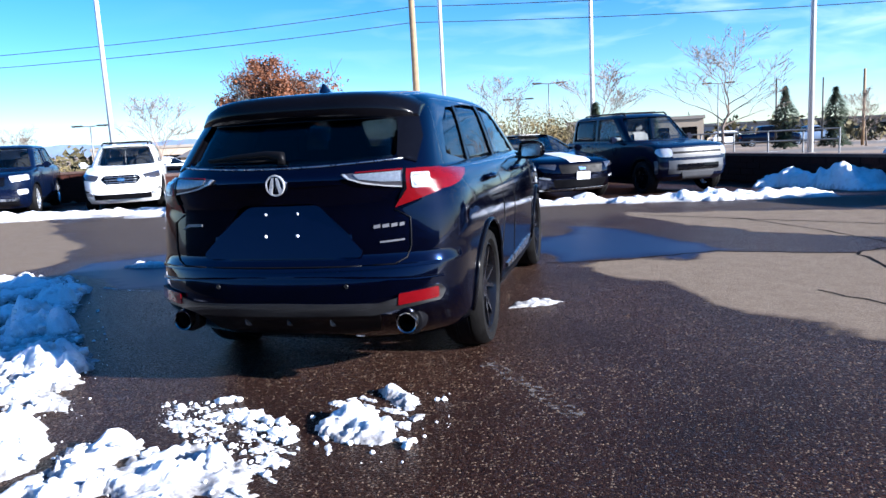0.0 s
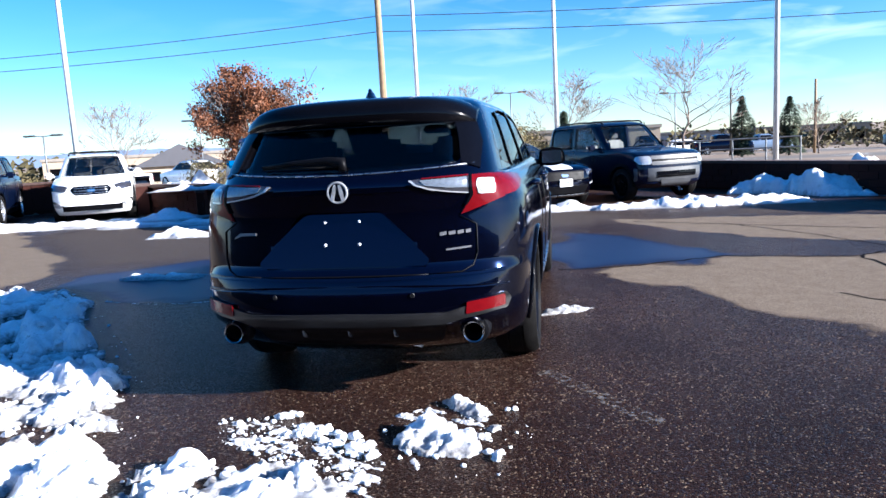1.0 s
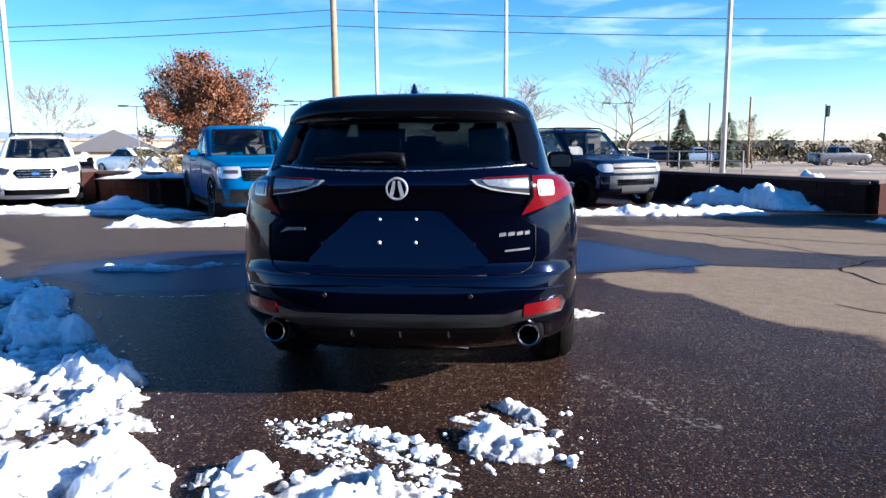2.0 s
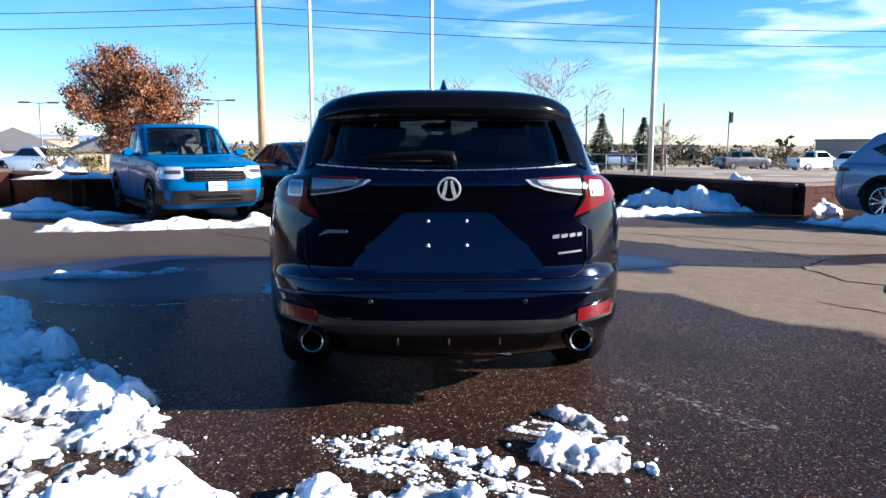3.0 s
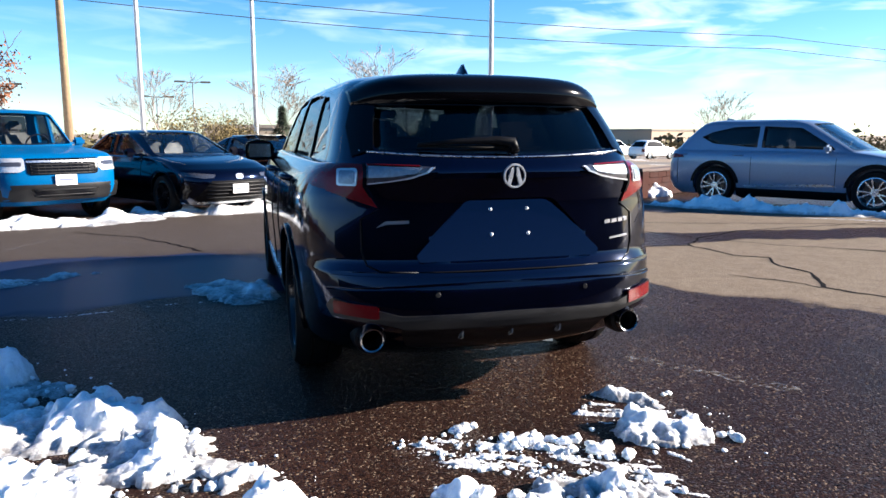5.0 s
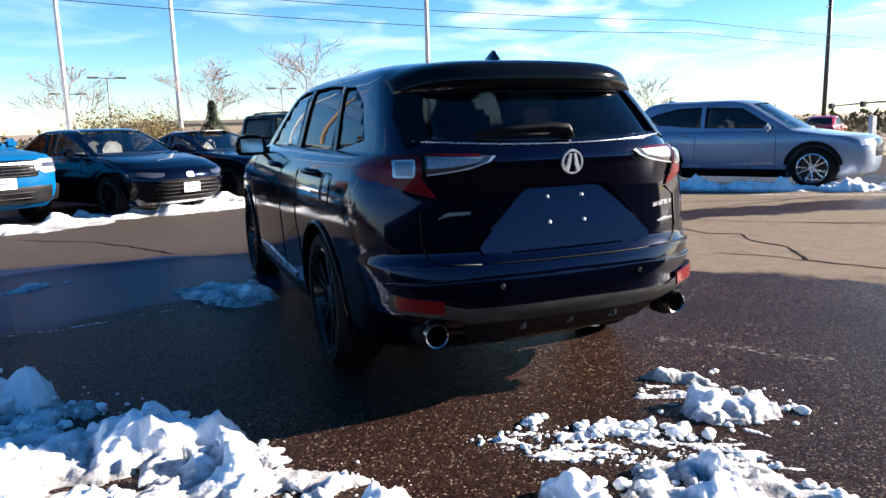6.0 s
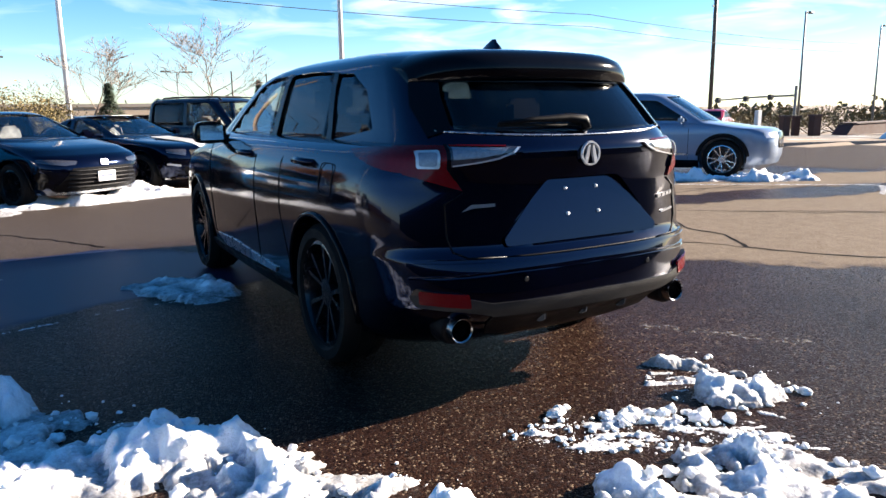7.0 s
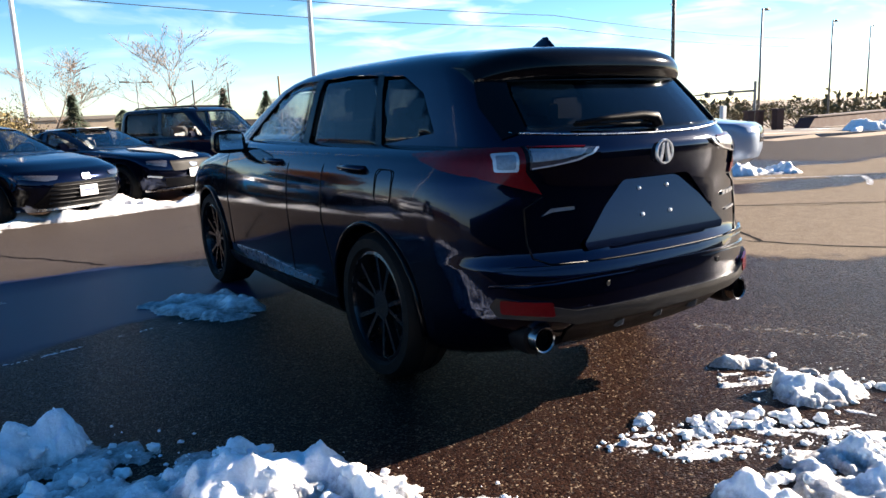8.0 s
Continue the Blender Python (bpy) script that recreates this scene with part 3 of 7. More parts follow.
# ---- the black crossover ----
def build_crossover():
    car = thing("crossover_car", "glossy black crossover parked on wet asphalt, tailgate closed, plateless", "car")
    body_rows = [
        (0.20, 0.80, 0.34, 4.45, 0.50, 0.45), (0.26, 0.875, 0.20, 4.62, 0.50, 0.5), (0.32, 0.905, 0.09, 4.70, 0.50, 0.5), (0.38, 0.916, 0.03, 4.73, 0.50, 0.5),
        (0.42, 0.922, -0.034, 4.74, 0.50, 0.5), (0.47, 0.926, -0.060, 4.74, 0.50, 0.5), (0.55, 0.931, -0.051, 4.74, 0.50, 0.5), (0.63, 0.936, -0.036, 4.74, 0.50, 0.5),
        (0.675, 0.939, -0.023, 4.73, 0.50, 0.5), (0.70, 0.941, -0.003, 4.72, 0.50, 0.5), (0.76, 0.943, 0.004, 4.70, 0.50, 0.5), (0.84, 0.941, 0.013, 4.66, 0.50, 0.55),
        (0.92, 0.935, 0.020, 4.56, 0.50, 0.6), (0.97, 0.927, 0.023, 4.40, 0.50, 0.6), (1.01, 0.917, 0.021, 4.15, 0.50, 0.6), (1.05, 0.90, 0.016, 3.95, 0.50, 0.6),
        (1.09, 0.88, 0.008, 3.75, 0.50, 0.5), (1.12, 0.845, 0.006, 3.6, 0.50, 0.4), (1.145, 0.80, 0.02, 3.5, 0.48, 0.4)]
    cab_rows = [
        (1.08, 0.825, 0.005, 3.75, 0.46, 0.4), (1.12, 0.81, 0.005, 3.66, 0.46, 0.4), (1.16, 0.795, 0.03, 3.57, 0.44, 0.4), (1.20, 0.782, 0.07, 3.48, 0.42, 0.4),
        (1.30, 0.752, 0.175, 3.27, 0.38, 0.42), (1.40, 0.718, 0.285, 3.05, 0.34, 0.44), (1.46, 0.695, 0.355, 2.92, 0.33, 0.45), (1.50, 0.672, 0.41, 2.80, 0.33, 0.5),
        (1.53, 0.645, 0.47, 2.70, 0.36, 0.6), (1.555, 0.60, 0.56, 2.60, 0.45, 0.7), (1.575, 0.53, 0.70, 2.5, 0.5, 0.7), (1.59, 0.42, 0.95, 2.38, 0.5, 0.6), (1.60, 0.25, 1.3, 2.2, 0.3, 0.3)]
    body_rows = [(z, w * 1.012, yr, yf, dr, df) for z, w, yr, yf, dr, df in body_rows]
    sh = Shell(body_rows, cab_rows, 4.74, 0.06, 0.09)
    axles, tr, hub_x = (1.0, 3.76), 0.366, 0.80
    zs = sorted({r[0] for r in body_rows} | {0.29, 0.35, 0.51, 0.59, 0.655, 0.73, 0.80, 0.88, 0.945, 0.99, 1.03, 1.07, 1.105})
    cz = sorted({r[0] for r in cab_rows} | {1.10, 1.14, 1.18, 1.25, 1.35, 1.43, 1.48, 1.515, 1.542, 1.565, 1.583})
    cav_b = Shell([(z, min(w, 0.86) - 0.07, max(yr, 0.0) + 0.12, min(yf, 3.5), 0.4, 0.3) for z, w, yr, yf, _, _ in body_rows], cab_rows, 4.74, 0.07, 0.09)

    def cavity():
        bm = bmesh.new()
        rings = []
        for z in (0.52, 0.8, 1.0, 1.09):
            rings.append([bm.verts.new(p) for p in cav_b.ring(z)])
        for z in (1.13, 1.2, 1.3, 1.4, 1.47, 1.52, 1.55):
            rings.append([bm.verts.new(p) for p in sh.ring(z, True, 0.045)])
        n = len(rings[0])
        for a, b in zip(rings, rings[1:]):
            for k in range(n):
                bm.faces.new((a[k], a[(k + 1) % n], b[(k + 1) % n], b[k]))
        bm.faces.new(list(reversed(rings[0])))
        bm.faces.new(rings[-1])
        bmesh.ops.recalc_face_normals(bm, faces=bm.faces)
        return bm

    wells = [well((s * 0.8, y, tr), 0.41, 0.60, 1.2) for s in (-1, 1) for y in axles]
    def recess_y(z):
        return 0.008 + (z - 0.70) * 0.20

    hollow = [(-0.215, 1.0), (0.215, 1.0), (0.47, 0.745), (0.455, 0.708), (-0.455, 0.708), (-0.47, 0.745)]
    recess = bmesh.new()
    for o in (rounded(hollow, 0.035),):
        lo = [recess.verts.new((x, -0.3, z)) for x, z in o]
        hi = [recess.verts.new((x * 0.97, recess_y(z), z - (0.012 if z > 0.9 else 0))) for x, z in o]
        for k in range(len(o)):
            recess.faces.new((lo[k], lo[(k + 1) % len(o)], hi[(k + 1) % len(o)], hi[k]))
        recess.faces.new(lo[::-1])
        recess.faces.new(hi)
    bmesh.ops.recalc_face_normals(recess, faces=recess.faces)
    bm = carve(sh.loft(zs), wells + [cavity(), recess])
    part("body", bm, paint_black, car, "glossy black painted lower body", 32)
    # windows: outlines
    front_win = rounded([(2.05, 1.125), (3.10, 1.115), (3.05, 1.155), (2.52, 1.44), (2.30, 1.495), (2.03, 1.50)], 0.03)
    rear_win = rounded([(1.13, 1.135), (1.98, 1.125), (1.95, 1.50), (1.60, 1.505), (1.27, 1.485)], 0.03)
    quarter = rounded([(0.64, 1.20), (1.085, 1.142), (1.225, 1.478), (1.02, 1.47), (0.80, 1.38)], 0.02)
    rear_glass = rounded([(-0.60, 1.205), (-0.3, 1.19), (0, 1.185), (0.3, 1.19), (0.60, 1.205), (0.575, 1.34), (0.525, 1.47), (0, 1.485), (-0.525, 1.47), (-0.575, 1.34)], 0.03)
    screen = rounded([(-0.62, 1.13), (0, 1.115), (0.62, 1.13), (0.52, 1.46), (0, 1.485), (-0.52, 1.46)], 0.04)
    cuts = [cavity()] + [prism(bmesh.new(), o, "x", -1.3, 1.3) for o in (front_win, rear_win, quarter)]
    cuts += [prism(bmesh.new(), rear_glass, "y", -0.5, 1.0), prism(bmesh.new(), screen, "y", 2.75, 4.2)]
    part("cabin", carve(sh.loft(cz, True), cuts), paint_black, car, "black roof and window pillars", 32)
    for s in ("left", "right"):
        for o, nm, g in ((front_win, "front_window", glass_door), (rear_win, "rear_door_window", glass_deep), (quarter, "quarter_window", glass_deep)):
            part(nm, sh.patch(o, s, True, -0.006, 0.005, 8), g, car, "tinted side glass", True).visible_shadow = False
        # dark frame strip between and round the panes
        part("window_trim", sh.patch([(1.06, 1.122), (3.12, 1.098), (3.12, 1.113), (1.06, 1.136)], s, True, 0.006, 0.012, 10), gloss_black, car)
        part("rear_pillar", sh.patch([(1.078, 1.137), (1.137, 1.13), (1.277, 1.487), (1.218, 1.482)], s, True, 0.004, 0.01, 5), gloss_black, car)
        part("door_pillar", sh.patch([(1.955, 1.12), (2.045, 1.12), (2.03, 1.505), (1.955, 1.505)], s, True, 0.004, 0.01, 5), gloss_black, car)
    part("tailgate_window", sh.patch(rear_glass, "rear", True, -0.004, 0.005, 12), glass_dark, car, "dark tinted tailgate glass", True).visible_shadow = False
    # Black-out band of the glass, also painting in the shade under the spoiler.
    part("blackout_shade_band", sh.patch([(-0.565, 1.405), (0.565, 1.405), (0.53, 1.482), (0, 1.492), (-0.53, 1.482)], "rear", True, 0.003, 0.006, 10), gloss_black, car, "black upper glass band, partly standing in for the spoiler's shade", True)
    part("windscreen", sh.patch(screen, "front", True, -0.006, 0.005, 10), glass_clear, car, "clear windscreen", True).visible_shadow = False
    # chrome line under the glass, wiper
    bm = bmesh.new()
    tube(bm, [(x, sh.end_y(x, 1.172 + 0.06 * x * x, False, True) - 0.004, 1.172 + 0.06 * x * x) for x in np.linspace(-0.66, 0.66, 25)], 0.0042, 6)
    part("glass_trim", bm, satin_metal, car, "thin bright strip under the glass", True)
    bm = bmesh.new()
    path = [(x, sh.end_y(x, z, False, True) - d, z) for x, z, d in ((0.025, 1.195, 0.02), (0.02, 1.235, 0.045), (-0.06, 1.245, 0.05), (-0.25, 1.24, 0.05), (-0.42, 1.228, 0.045))]
    tube(bm, path, [0.022, 0.026, 0.02, 0.012, 0.007], 10)
    wiper = part("wiper_arm", bm, plastic, car, "folded rear wiper", True)
    bm = bmesh.new()
    tube(bm, [(x, sh.end_y(x, 1.215, False, True) - 0.018, 1.215 - 0.01 * x) for x in (0.0, -0.2, -0.42)], 0.008, 6)
    part("wiper_blade", bm, rubber, wiper, "", True)
    # roof spoiler
    bm = bmesh.new()
    prev = None
    for i in range(31):
        x = -0.655 * math.sin(math.pi / 2 * (1 - i / 15))
        q = abs(x) / 0.655
        bow = 0.20 * q ** 3.6
        drop = 0.020 * q ** 2 + 0.060 * q ** 7
        low = 0.35 * drop
        pts = [(0.75, 1.578 - drop * 1.3), (0.50, 1.567 - drop), (0.345, 1.550 - drop), (0.292, 1.530 - drop), (0.268, 1.497 - drop), (0.264, 1.447 - low), (0.280, 1.420 - low), (0.325, 1.410 - low), (0.42, 1.43 - low), (0.60, 1.50 - drop)]
        ring = [bm.verts.new((x, y + bow, z)) for y, z in pts]
        if prev:
            for k in range(len(ring)):
                bm.faces.new((prev[k], ring[k], ring[(k + 1) % len(ring)], prev[(k + 1) % len(ring)]))
        else:
            bm.faces.new(ring)
        prev = ring
    bm.faces.new(prev[::-1])
    bmesh.ops.recalc_face_normals(bm, faces=bm.faces)
    part("roof_spoiler", bm, gloss_black, car, "black roof spoiler over the glass", 40)
    for s in (-1, 1):
        bm = bmesh.new()
        o = [(s * 0.69, 1.17), (s * 0.60, 1.205), (s * 0.575, 1.34), (s * 0.525, 1.47), (s * 0.585, 1.480), (s * 0.655, 1.40), (s * 0.69, 1.30)]
        part("glass_side_fin", sh.patch(o, "rear", True, 0.006, 0.02, 6), gloss_black, car, "", 40)
    # antenna
    bm = bmesh.new()
    rings = []
    for k, (z, y0, y1, hw) in enumerate(((1.555, 0.67, 0.90, 0.036), (1.575, 0.675, 0.885, 0.030), (1.595, 0.69, 0.855, 0.02), (1.618, 0.72, 0.81, 0.011), (1.636, 0.735, 0.77, 0.005))):
        c, hl = (y0 + y1) / 2, (y1 - y0) / 2
        rings.append([bm.verts.new((hw * math.sin(a), c + hl * math.cos(a), z)) for a in (math.tau * j / 12 for j in range(12))])
    for a, b in zip(rings, rings[1:]):
        for k in range(12):
            bm.faces.new((a[k], a[(k + 1) % 12], b[(k + 1) % 12], b[k]))
    bm.faces.new(rings[-1])
    bmesh.ops.recalc_face_normals(bm, faces=bm.faces)
    part("fin_antenna", bm, paint_black, car, "shark-fin aerial on the roof", 50)
    # tailgate: recess, seams
    bm = bmesh.new()
    o = rounded([(-0.203, 0.980), (0.203, 0.980), (0.447, 0.745), (0.434, 0.716), (-0.434, 0.716), (-0.447, 0.745)], 0.03)
    lo = [bm.verts.new((x, recess_y(z) + 0.006, z)) for x, z in o]
    hi = [bm.verts.new((x, recess_y(z) - 0.003, z)) for x, z in o]
    for k in range(len(o)):
        bm.faces.new((lo[k], lo[(k + 1) % len(o)], hi[(k + 1) % len(o)], hi[k]))
    bm.faces.new(hi)
    bmesh.ops.recalc_face_normals(bm, faces=bm.faces)
    part("plate_panel", bm, paint_black, car, "leaning number-plate panel, empty", 40)
    bm = bmesh.new()
    for s in (-1, 1):
        path = [(s * 0.44, 0.672), (s * 0.60, 0.675), (s * 0.655, 0.70), (s * 0.675, 0.76), (s * 0.675, 0.90), (s * 0.60, 0.945)]
        tube(bm, [(x, sh.end_y(x, z) - 0.001, z) for x, z in path], 0.0045, 5)
    tube(bm, [(x, sh.end_y(x, 0.672) - 0.001, 0.672) for x in np.linspace(-0.44, 0.44, 12)], 0.0045, 5)
    part("tailgate_seam", bm, plastic, car, "", True)
    # bumper shelf and lower valance
    part("bumper_ledge", sh.patch([(-0.80, 0.655), (0, 0.645), (0.80, 0.655), (0.80, 0.672), (0, 0.662), (-0.80, 0.672)], "rear", False, 0.012, 0.02, 14), paint_black, car, "", 40)
    part("bumper_crease", sh.patch([(-0.82, 0.585), (-0.4, 0.605), (0, 0.61), (0.4, 0.605), (0.82, 0.585), (0.82, 0.60), (0.4, 0.622), (0, 0.628), (-0.4, 0.622), (-0.82, 0.60)], "rear", False, 0.008, 0.02, 14), paint_black, car, "", 40)
    lip = rounded([(-0.80, 0.555), (-0.62, 0.51), (-0.52, 0.485), (0, 0.492), (0.52, 0.485), (0.62, 0.51), (0.80, 0.555), (0.82, 0.52), (0.80, 0.475), (0.60, 0.455), (0.50, 0.43), (0, 0.43), (-0.50, 0.43), (-0.60, 0.455), (-0.80, 0.475), (-0.82, 0.52)], 0.01)
    part("bumper_skirt", sh.patch(lip, "rear", False, 0.016, 0.03, 14), plastic_grey, car, "satin grey lower bumper blade", 40)
    part("diffuser", sh.patch(rounded([(-0.52, 0.43), (0.52, 0.43), (0.47, 0.31), (0.3, 0.285), (-0.3, 0.285), (-0.47, 0.31)], 0.02), "rear", False, 0.008, 0.02, 10), plastic, car, "black diffuser panel", 40)
    for x in (-0.235, 0.008, 0.25):
        bm = bmesh.new()
        prism(bm, [(-0.010, 0.425), (0.10, 0.425), (0.10, 0.345), (0.03, 0.352), (0.0, 0.368)], "x", x - 0.004, x + 0.004)
        part("diffuser_fin", bm, fin_grey, car)
    bm = bmesh.new()
    box(bm, (0, 0.75, 0.27), (1.0, 0.8, 0.05), 0.02)
    box(bm, (0, 1.0, 0.30), (1.5, 0.10, 0.10), 0.03)
    box(bm, (-0.30, 0.55, 0.29), (0.5, 0.28, 0.14), 0.05)
    part("underbody", bm, plastic, car, "dark silencer and axle below the bumper", 40)
    bm = bmesh.new()
    tube(bm, [(-0.42, 0.40, 0.235), (-0.30, 0.36, 0.225), (-0.05, 0.36, 0.222)], 0.016, 8)
    part("exhaust_pipe", bm, satin_metal, car, "bare metal pipe under the bumper", True)
    bm = bmesh.new()
    box(bm, (0.20, 0.30, 0.285), (0.20, 0.10, 0.012), 0.004, Matrix.Rotation(radians(8), 4, "Y"))
    box(bm, (0.40, 0.22, 0.30), (0.12, 0.06, 0.03), 0.008)
    part("heat_shield", bm, satin_metal, car, "small bare metal shield", 40)
    for x in (-0.36, 0.36):
        bm = bmesh.new()
        lathe(bm, [(0.0, 0.003), (0.010, 0.003), (0.0125, 0.0)], 16, Matrix.Translation((x, sh.end_y(x, 0.575) - 0.004, 0.575)) @ Matrix.Rotation(radians(-90), 4, "Z"))
        part("parking_sensor", bm, plastic_grey, car)
    for s in (-1, 1):
        x = s * 0.645
        m = Matrix.Translation((x, 0.045, 0.372)) @ Matrix.Rotation(radians(-90), 4, "Z") @ Matrix.Rotation(radians(0), 4, "Y")
        bm = bmesh.new()
        lathe(bm, [(0.044, -0.25), (0.044, -0.02), (0.047, 0.0), (0.053, 0.004), (0.055, -0.004), (0.055, -0.2)], 32, m)
        part("exhaust_tip", bm, dark_chrome, car, "round chrome exhaust tip", 40)
        bm = bmesh.new()
        lathe(bm, [(0.043, -0.03), (0.043, -0.22), (0.0, -0.22)], 24, m)
        part("exhaust_bore", bm, rubber, car, "black inside of the pipe mouth")
        bm = bmesh.new()
        lathe(bm, [(0.056, -0.045), (0.070, -0.05), (0.078, -0.07), (0.078, -0.14)], 28, m)
        part("exhaust_collar", bm, plastic, car, "", 40)
        where = "right" if s > 0 else "left"
        o = rounded([(s * 0.615, 0.528), (s * 0.79, 0.545), (s * 0.79, 0.490), (s * 0.61, 0.470)], 0.008)
        part("reflector", sh.patch(o, "rear", False, 0.020, 0.012, 6), red_lens, car, "red bumper reflector", 40)
        # tail lamps: tailgate piece and corner piece
        lampo = [(0.650, 1.138), (0.72, 1.138), (0.79, 1.132), (0.812, 1.075), (0.806, 1.022), (0.72, 0.992), (0.602, 0.953), (0.630, 1.0), (0.656, 1.045)]
        inner = [(0.355, 1.126), (0.45, 1.134), (0.640, 1.138), (0.644, 1.052), (0.58, 1.062), (0.45, 1.083), (0.385, 1.104)]
        housing = part("tail_lamp", sh.patch([(s * a, b) for a, b in lampo], "rear", False, 0.008, 0.03, 12), red_lens, car, "red outer tail lamp with a clear block", 40)
        gate_lamp = part("gate_lamp", sh.patch([(s * a, b) for a, b in inner], "rear", False, 0.008, 0.03, 10), smoke_lens, car, "smoked tailgate lamp with a clear bar", 40)
        part("clear_bar", sh.patch([(s * a, b) for a, b in [(0.41, 1.122), (0.632, 1.127), (0.634, 1.082), (0.54, 1.086), (0.44, 1.102)]], "rear", False, 0.012, 0.01, 6), bar_lens, gate_lamp, "clear lamp segment", 40)
        part("lower_edge", sh.patch([(s * a, b) for a, b in [(0.357, 1.124), (0.387, 1.104), (0.45, 1.083), (0.55, 1.066), (0.638, 1.054), (0.638, 1.060), (0.55, 1.072), (0.455, 1.089), (0.395, 1.109), (0.372, 1.124)]], "rear", False, 0.014, 0.01, 7), clear_lens, gate_lamp, "bright lower edge", 40)
        part("red_strip", sh.patch([(s * a, b) for a, b in [(0.42, 1.132), (0.636, 1.137), (0.636, 1.131), (0.42, 1.127)]], "rear", False, 0.014, 0.01, 6), red_lens, gate_lamp, "thin red lamp strip", 40)
        part("lamp_divider", sh.patch([(s * a, b) for a, b in [(0.640, 1.138), (0.652, 1.138), (0.660, 1.045), (0.632, 0.998), (0.622, 0.998), (0.646, 1.045)]], "rear", False, 0.013, 0.02, 5), gloss_black, housing)
        part("clear_block", sh.patch(rounded([(s * a, b) for a, b in [(0.676, 1.116), (0.756, 1.112), (0.760, 1.046), (0.684, 1.046)]], 0.01), "rear", False, 0.014, 0.01, 5), clear_lens, housing, "square clear lamp segment", 40)
        part("lamp_core", sh.patch(rounded([(s * a, b) for a, b in [(0.686, 1.107), (0.747, 1.103), (0.750, 1.055), (0.693, 1.055)]], 0.01), "rear", False, 0.018, 0.008, 5), bar_lens, housing, "", 40)
        part("lamp_wing", sh.patch([(0.27, 1.130), (0.50, 1.124), (0.70, 1.108), (0.60, 1.085), (0.45, 1.056), (0.33, 1.036), (0.24, 1.026)], where, False, 0.008, 0.02, 8), red_lens, car, "red lamp wrapping the rear wing", 40)
        # small marks on the tailgate
        if s > 0:
            for x0, x1, z0, z1 in ((0.497, 0.530, 0.853, 0.874), (0.540, 0.573, 0.855, 0.876), (0.583, 0.612, 0.857, 0.878), (0.622, 0.645, 0.859, 0.880)):
                part("nameplate", sh.patch([(x0, z0), (x1, z0 + 0.004), (x1, z1), (x0, z1 - 0.004)], "rear", False, 0.006, 0.006, 2), badge_metal, car, "small metal model badge")
            part("nameplate", sh.patch([(0.525, 0.780), (0.645, 0.788), (0.645, 0.797), (0.525, 0.789)], "rear", False, 0.006, 0.006, 4), badge_metal, car, "thin metal badge bar")
        else:
            part("nameplate", sh.patch([(-0.61, 0.866), (-0.565, 0.88), (-0.47, 0.884), (-0.47, 0.897), (-0.57, 0.895)], "rear", False, 0.006, 0.006, 4), badge_metal, car, "slanted metal trim badge")
        # wheels, arches, sills, handles, mirrors
        for y in axles:
            wheel(car, (s * hub_x, y, tr), tr, 0.25, s, rim_dark, 5, 0.17, 0.74, 0.3 + y)
            arch_lip(car, sh, y, tr, 0.413, gloss_black, where)
        part("sill", sh.patch([(1.46, 0.225), (3.32, 0.225), (3.34, 0.33), (1.44, 0.33)], where, False, 0.014, 0.03, 8), plastic, car, "black lower sill", 40)
        part("sill_trim", sh.patch([(1.72, 0.35), (2.9, 0.335), (3.12, 0.40), (2.6, 0.418), (1.68, 0.385)], where, False, 0.010, 0.012, 8), satin_metal, car, "bright metal strip along the doors", 40)
        for y0, y1 in ((1.06, 1.30), (2.12, 2.36)):
            bm = bmesh.new()
            xh = s * (sh.side_x((y0 + y1) / 2, 1.03) + 0.035)
            tube(bm, [(xh - s * 0.05, y0, 1.035), (xh - s * 0.008, y0 + 0.03, 1.037), (xh, (y0 + y1) / 2, 1.038), (xh - s * 0.008, y1 - 0.03, 1.037), (xh - s * 0.05, y1, 1.035)], [0.014, 0.018, 0.019, 0.018, 0.014], 8)
            part("door_handle", bm, paint_black, car, "", True)
        for yy, z0, z1 in ((1.52, 0.40, 1.10), (2.0, 0.36, 1.11), (3.2, 0.40, 1.08)):
            bm = bmesh.new()
            tube(bm, [(s * (sh.side_x(yy - 0.28 * max(0, (0.75 - z)) * (yy < 1.9) , z) + 0.0005), yy - 0.28 * max(0, (0.75 - z)) * (yy < 1.9), z) for z in np.linspace(z0, z1, 9)], 0.004, 5)
            part("door_seam", bm, plastic, car, "", True)
        bm = bmesh.new()
        mx = s * 0.985
        prism(bm, rounded([(mx - 0.115, 1.075), (mx - 0.105, 1.215), (mx + 0.02, 1.228), (mx + 0.105, 1.20), (mx + 0.115, 1.09), (mx + 0.02, 1.065)], 0.045), "y", 2.865, 2.99)
        bmesh.ops.bevel(bm, geom=[e for e in bm.edges if abs(e.verts[0].co.y - e.verts[1].co.y) < 1e-4], offset=0.03, segments=3, affect="EDGES", clamp_overlap=True)
        tube(bm, [(s * 0.80, 2.95, 1.10), (s * 0.93, 2.94, 1.10)], [0.035, 0.028], 8)
        mirror = part("door_mirror", bm, gloss_black, car, "black folding door mirror", 40)
        bm = bmesh.new()
        box(bm, (mx, 2.862, 1.145), (0.16, 0.006, 0.10), 0.002)
        part("mirror_glass", bm, chrome, mirror)
    bm = bmesh.new()
    tube(bm, [(-sh.side_x(0.86 + 0.085 * math.cos(a), 0.955 + 0.085 * math.sin(a)) - 0.0008, 0.86 + 0.075 * max(-1, min(1, 1.25 * math.cos(a))), 0.965 + 0.075 * max(-1, min(1, 1.25 * math.sin(a)))) for a in (math.tau * k / 32 for k in range(33))], 0.003, 5, False)
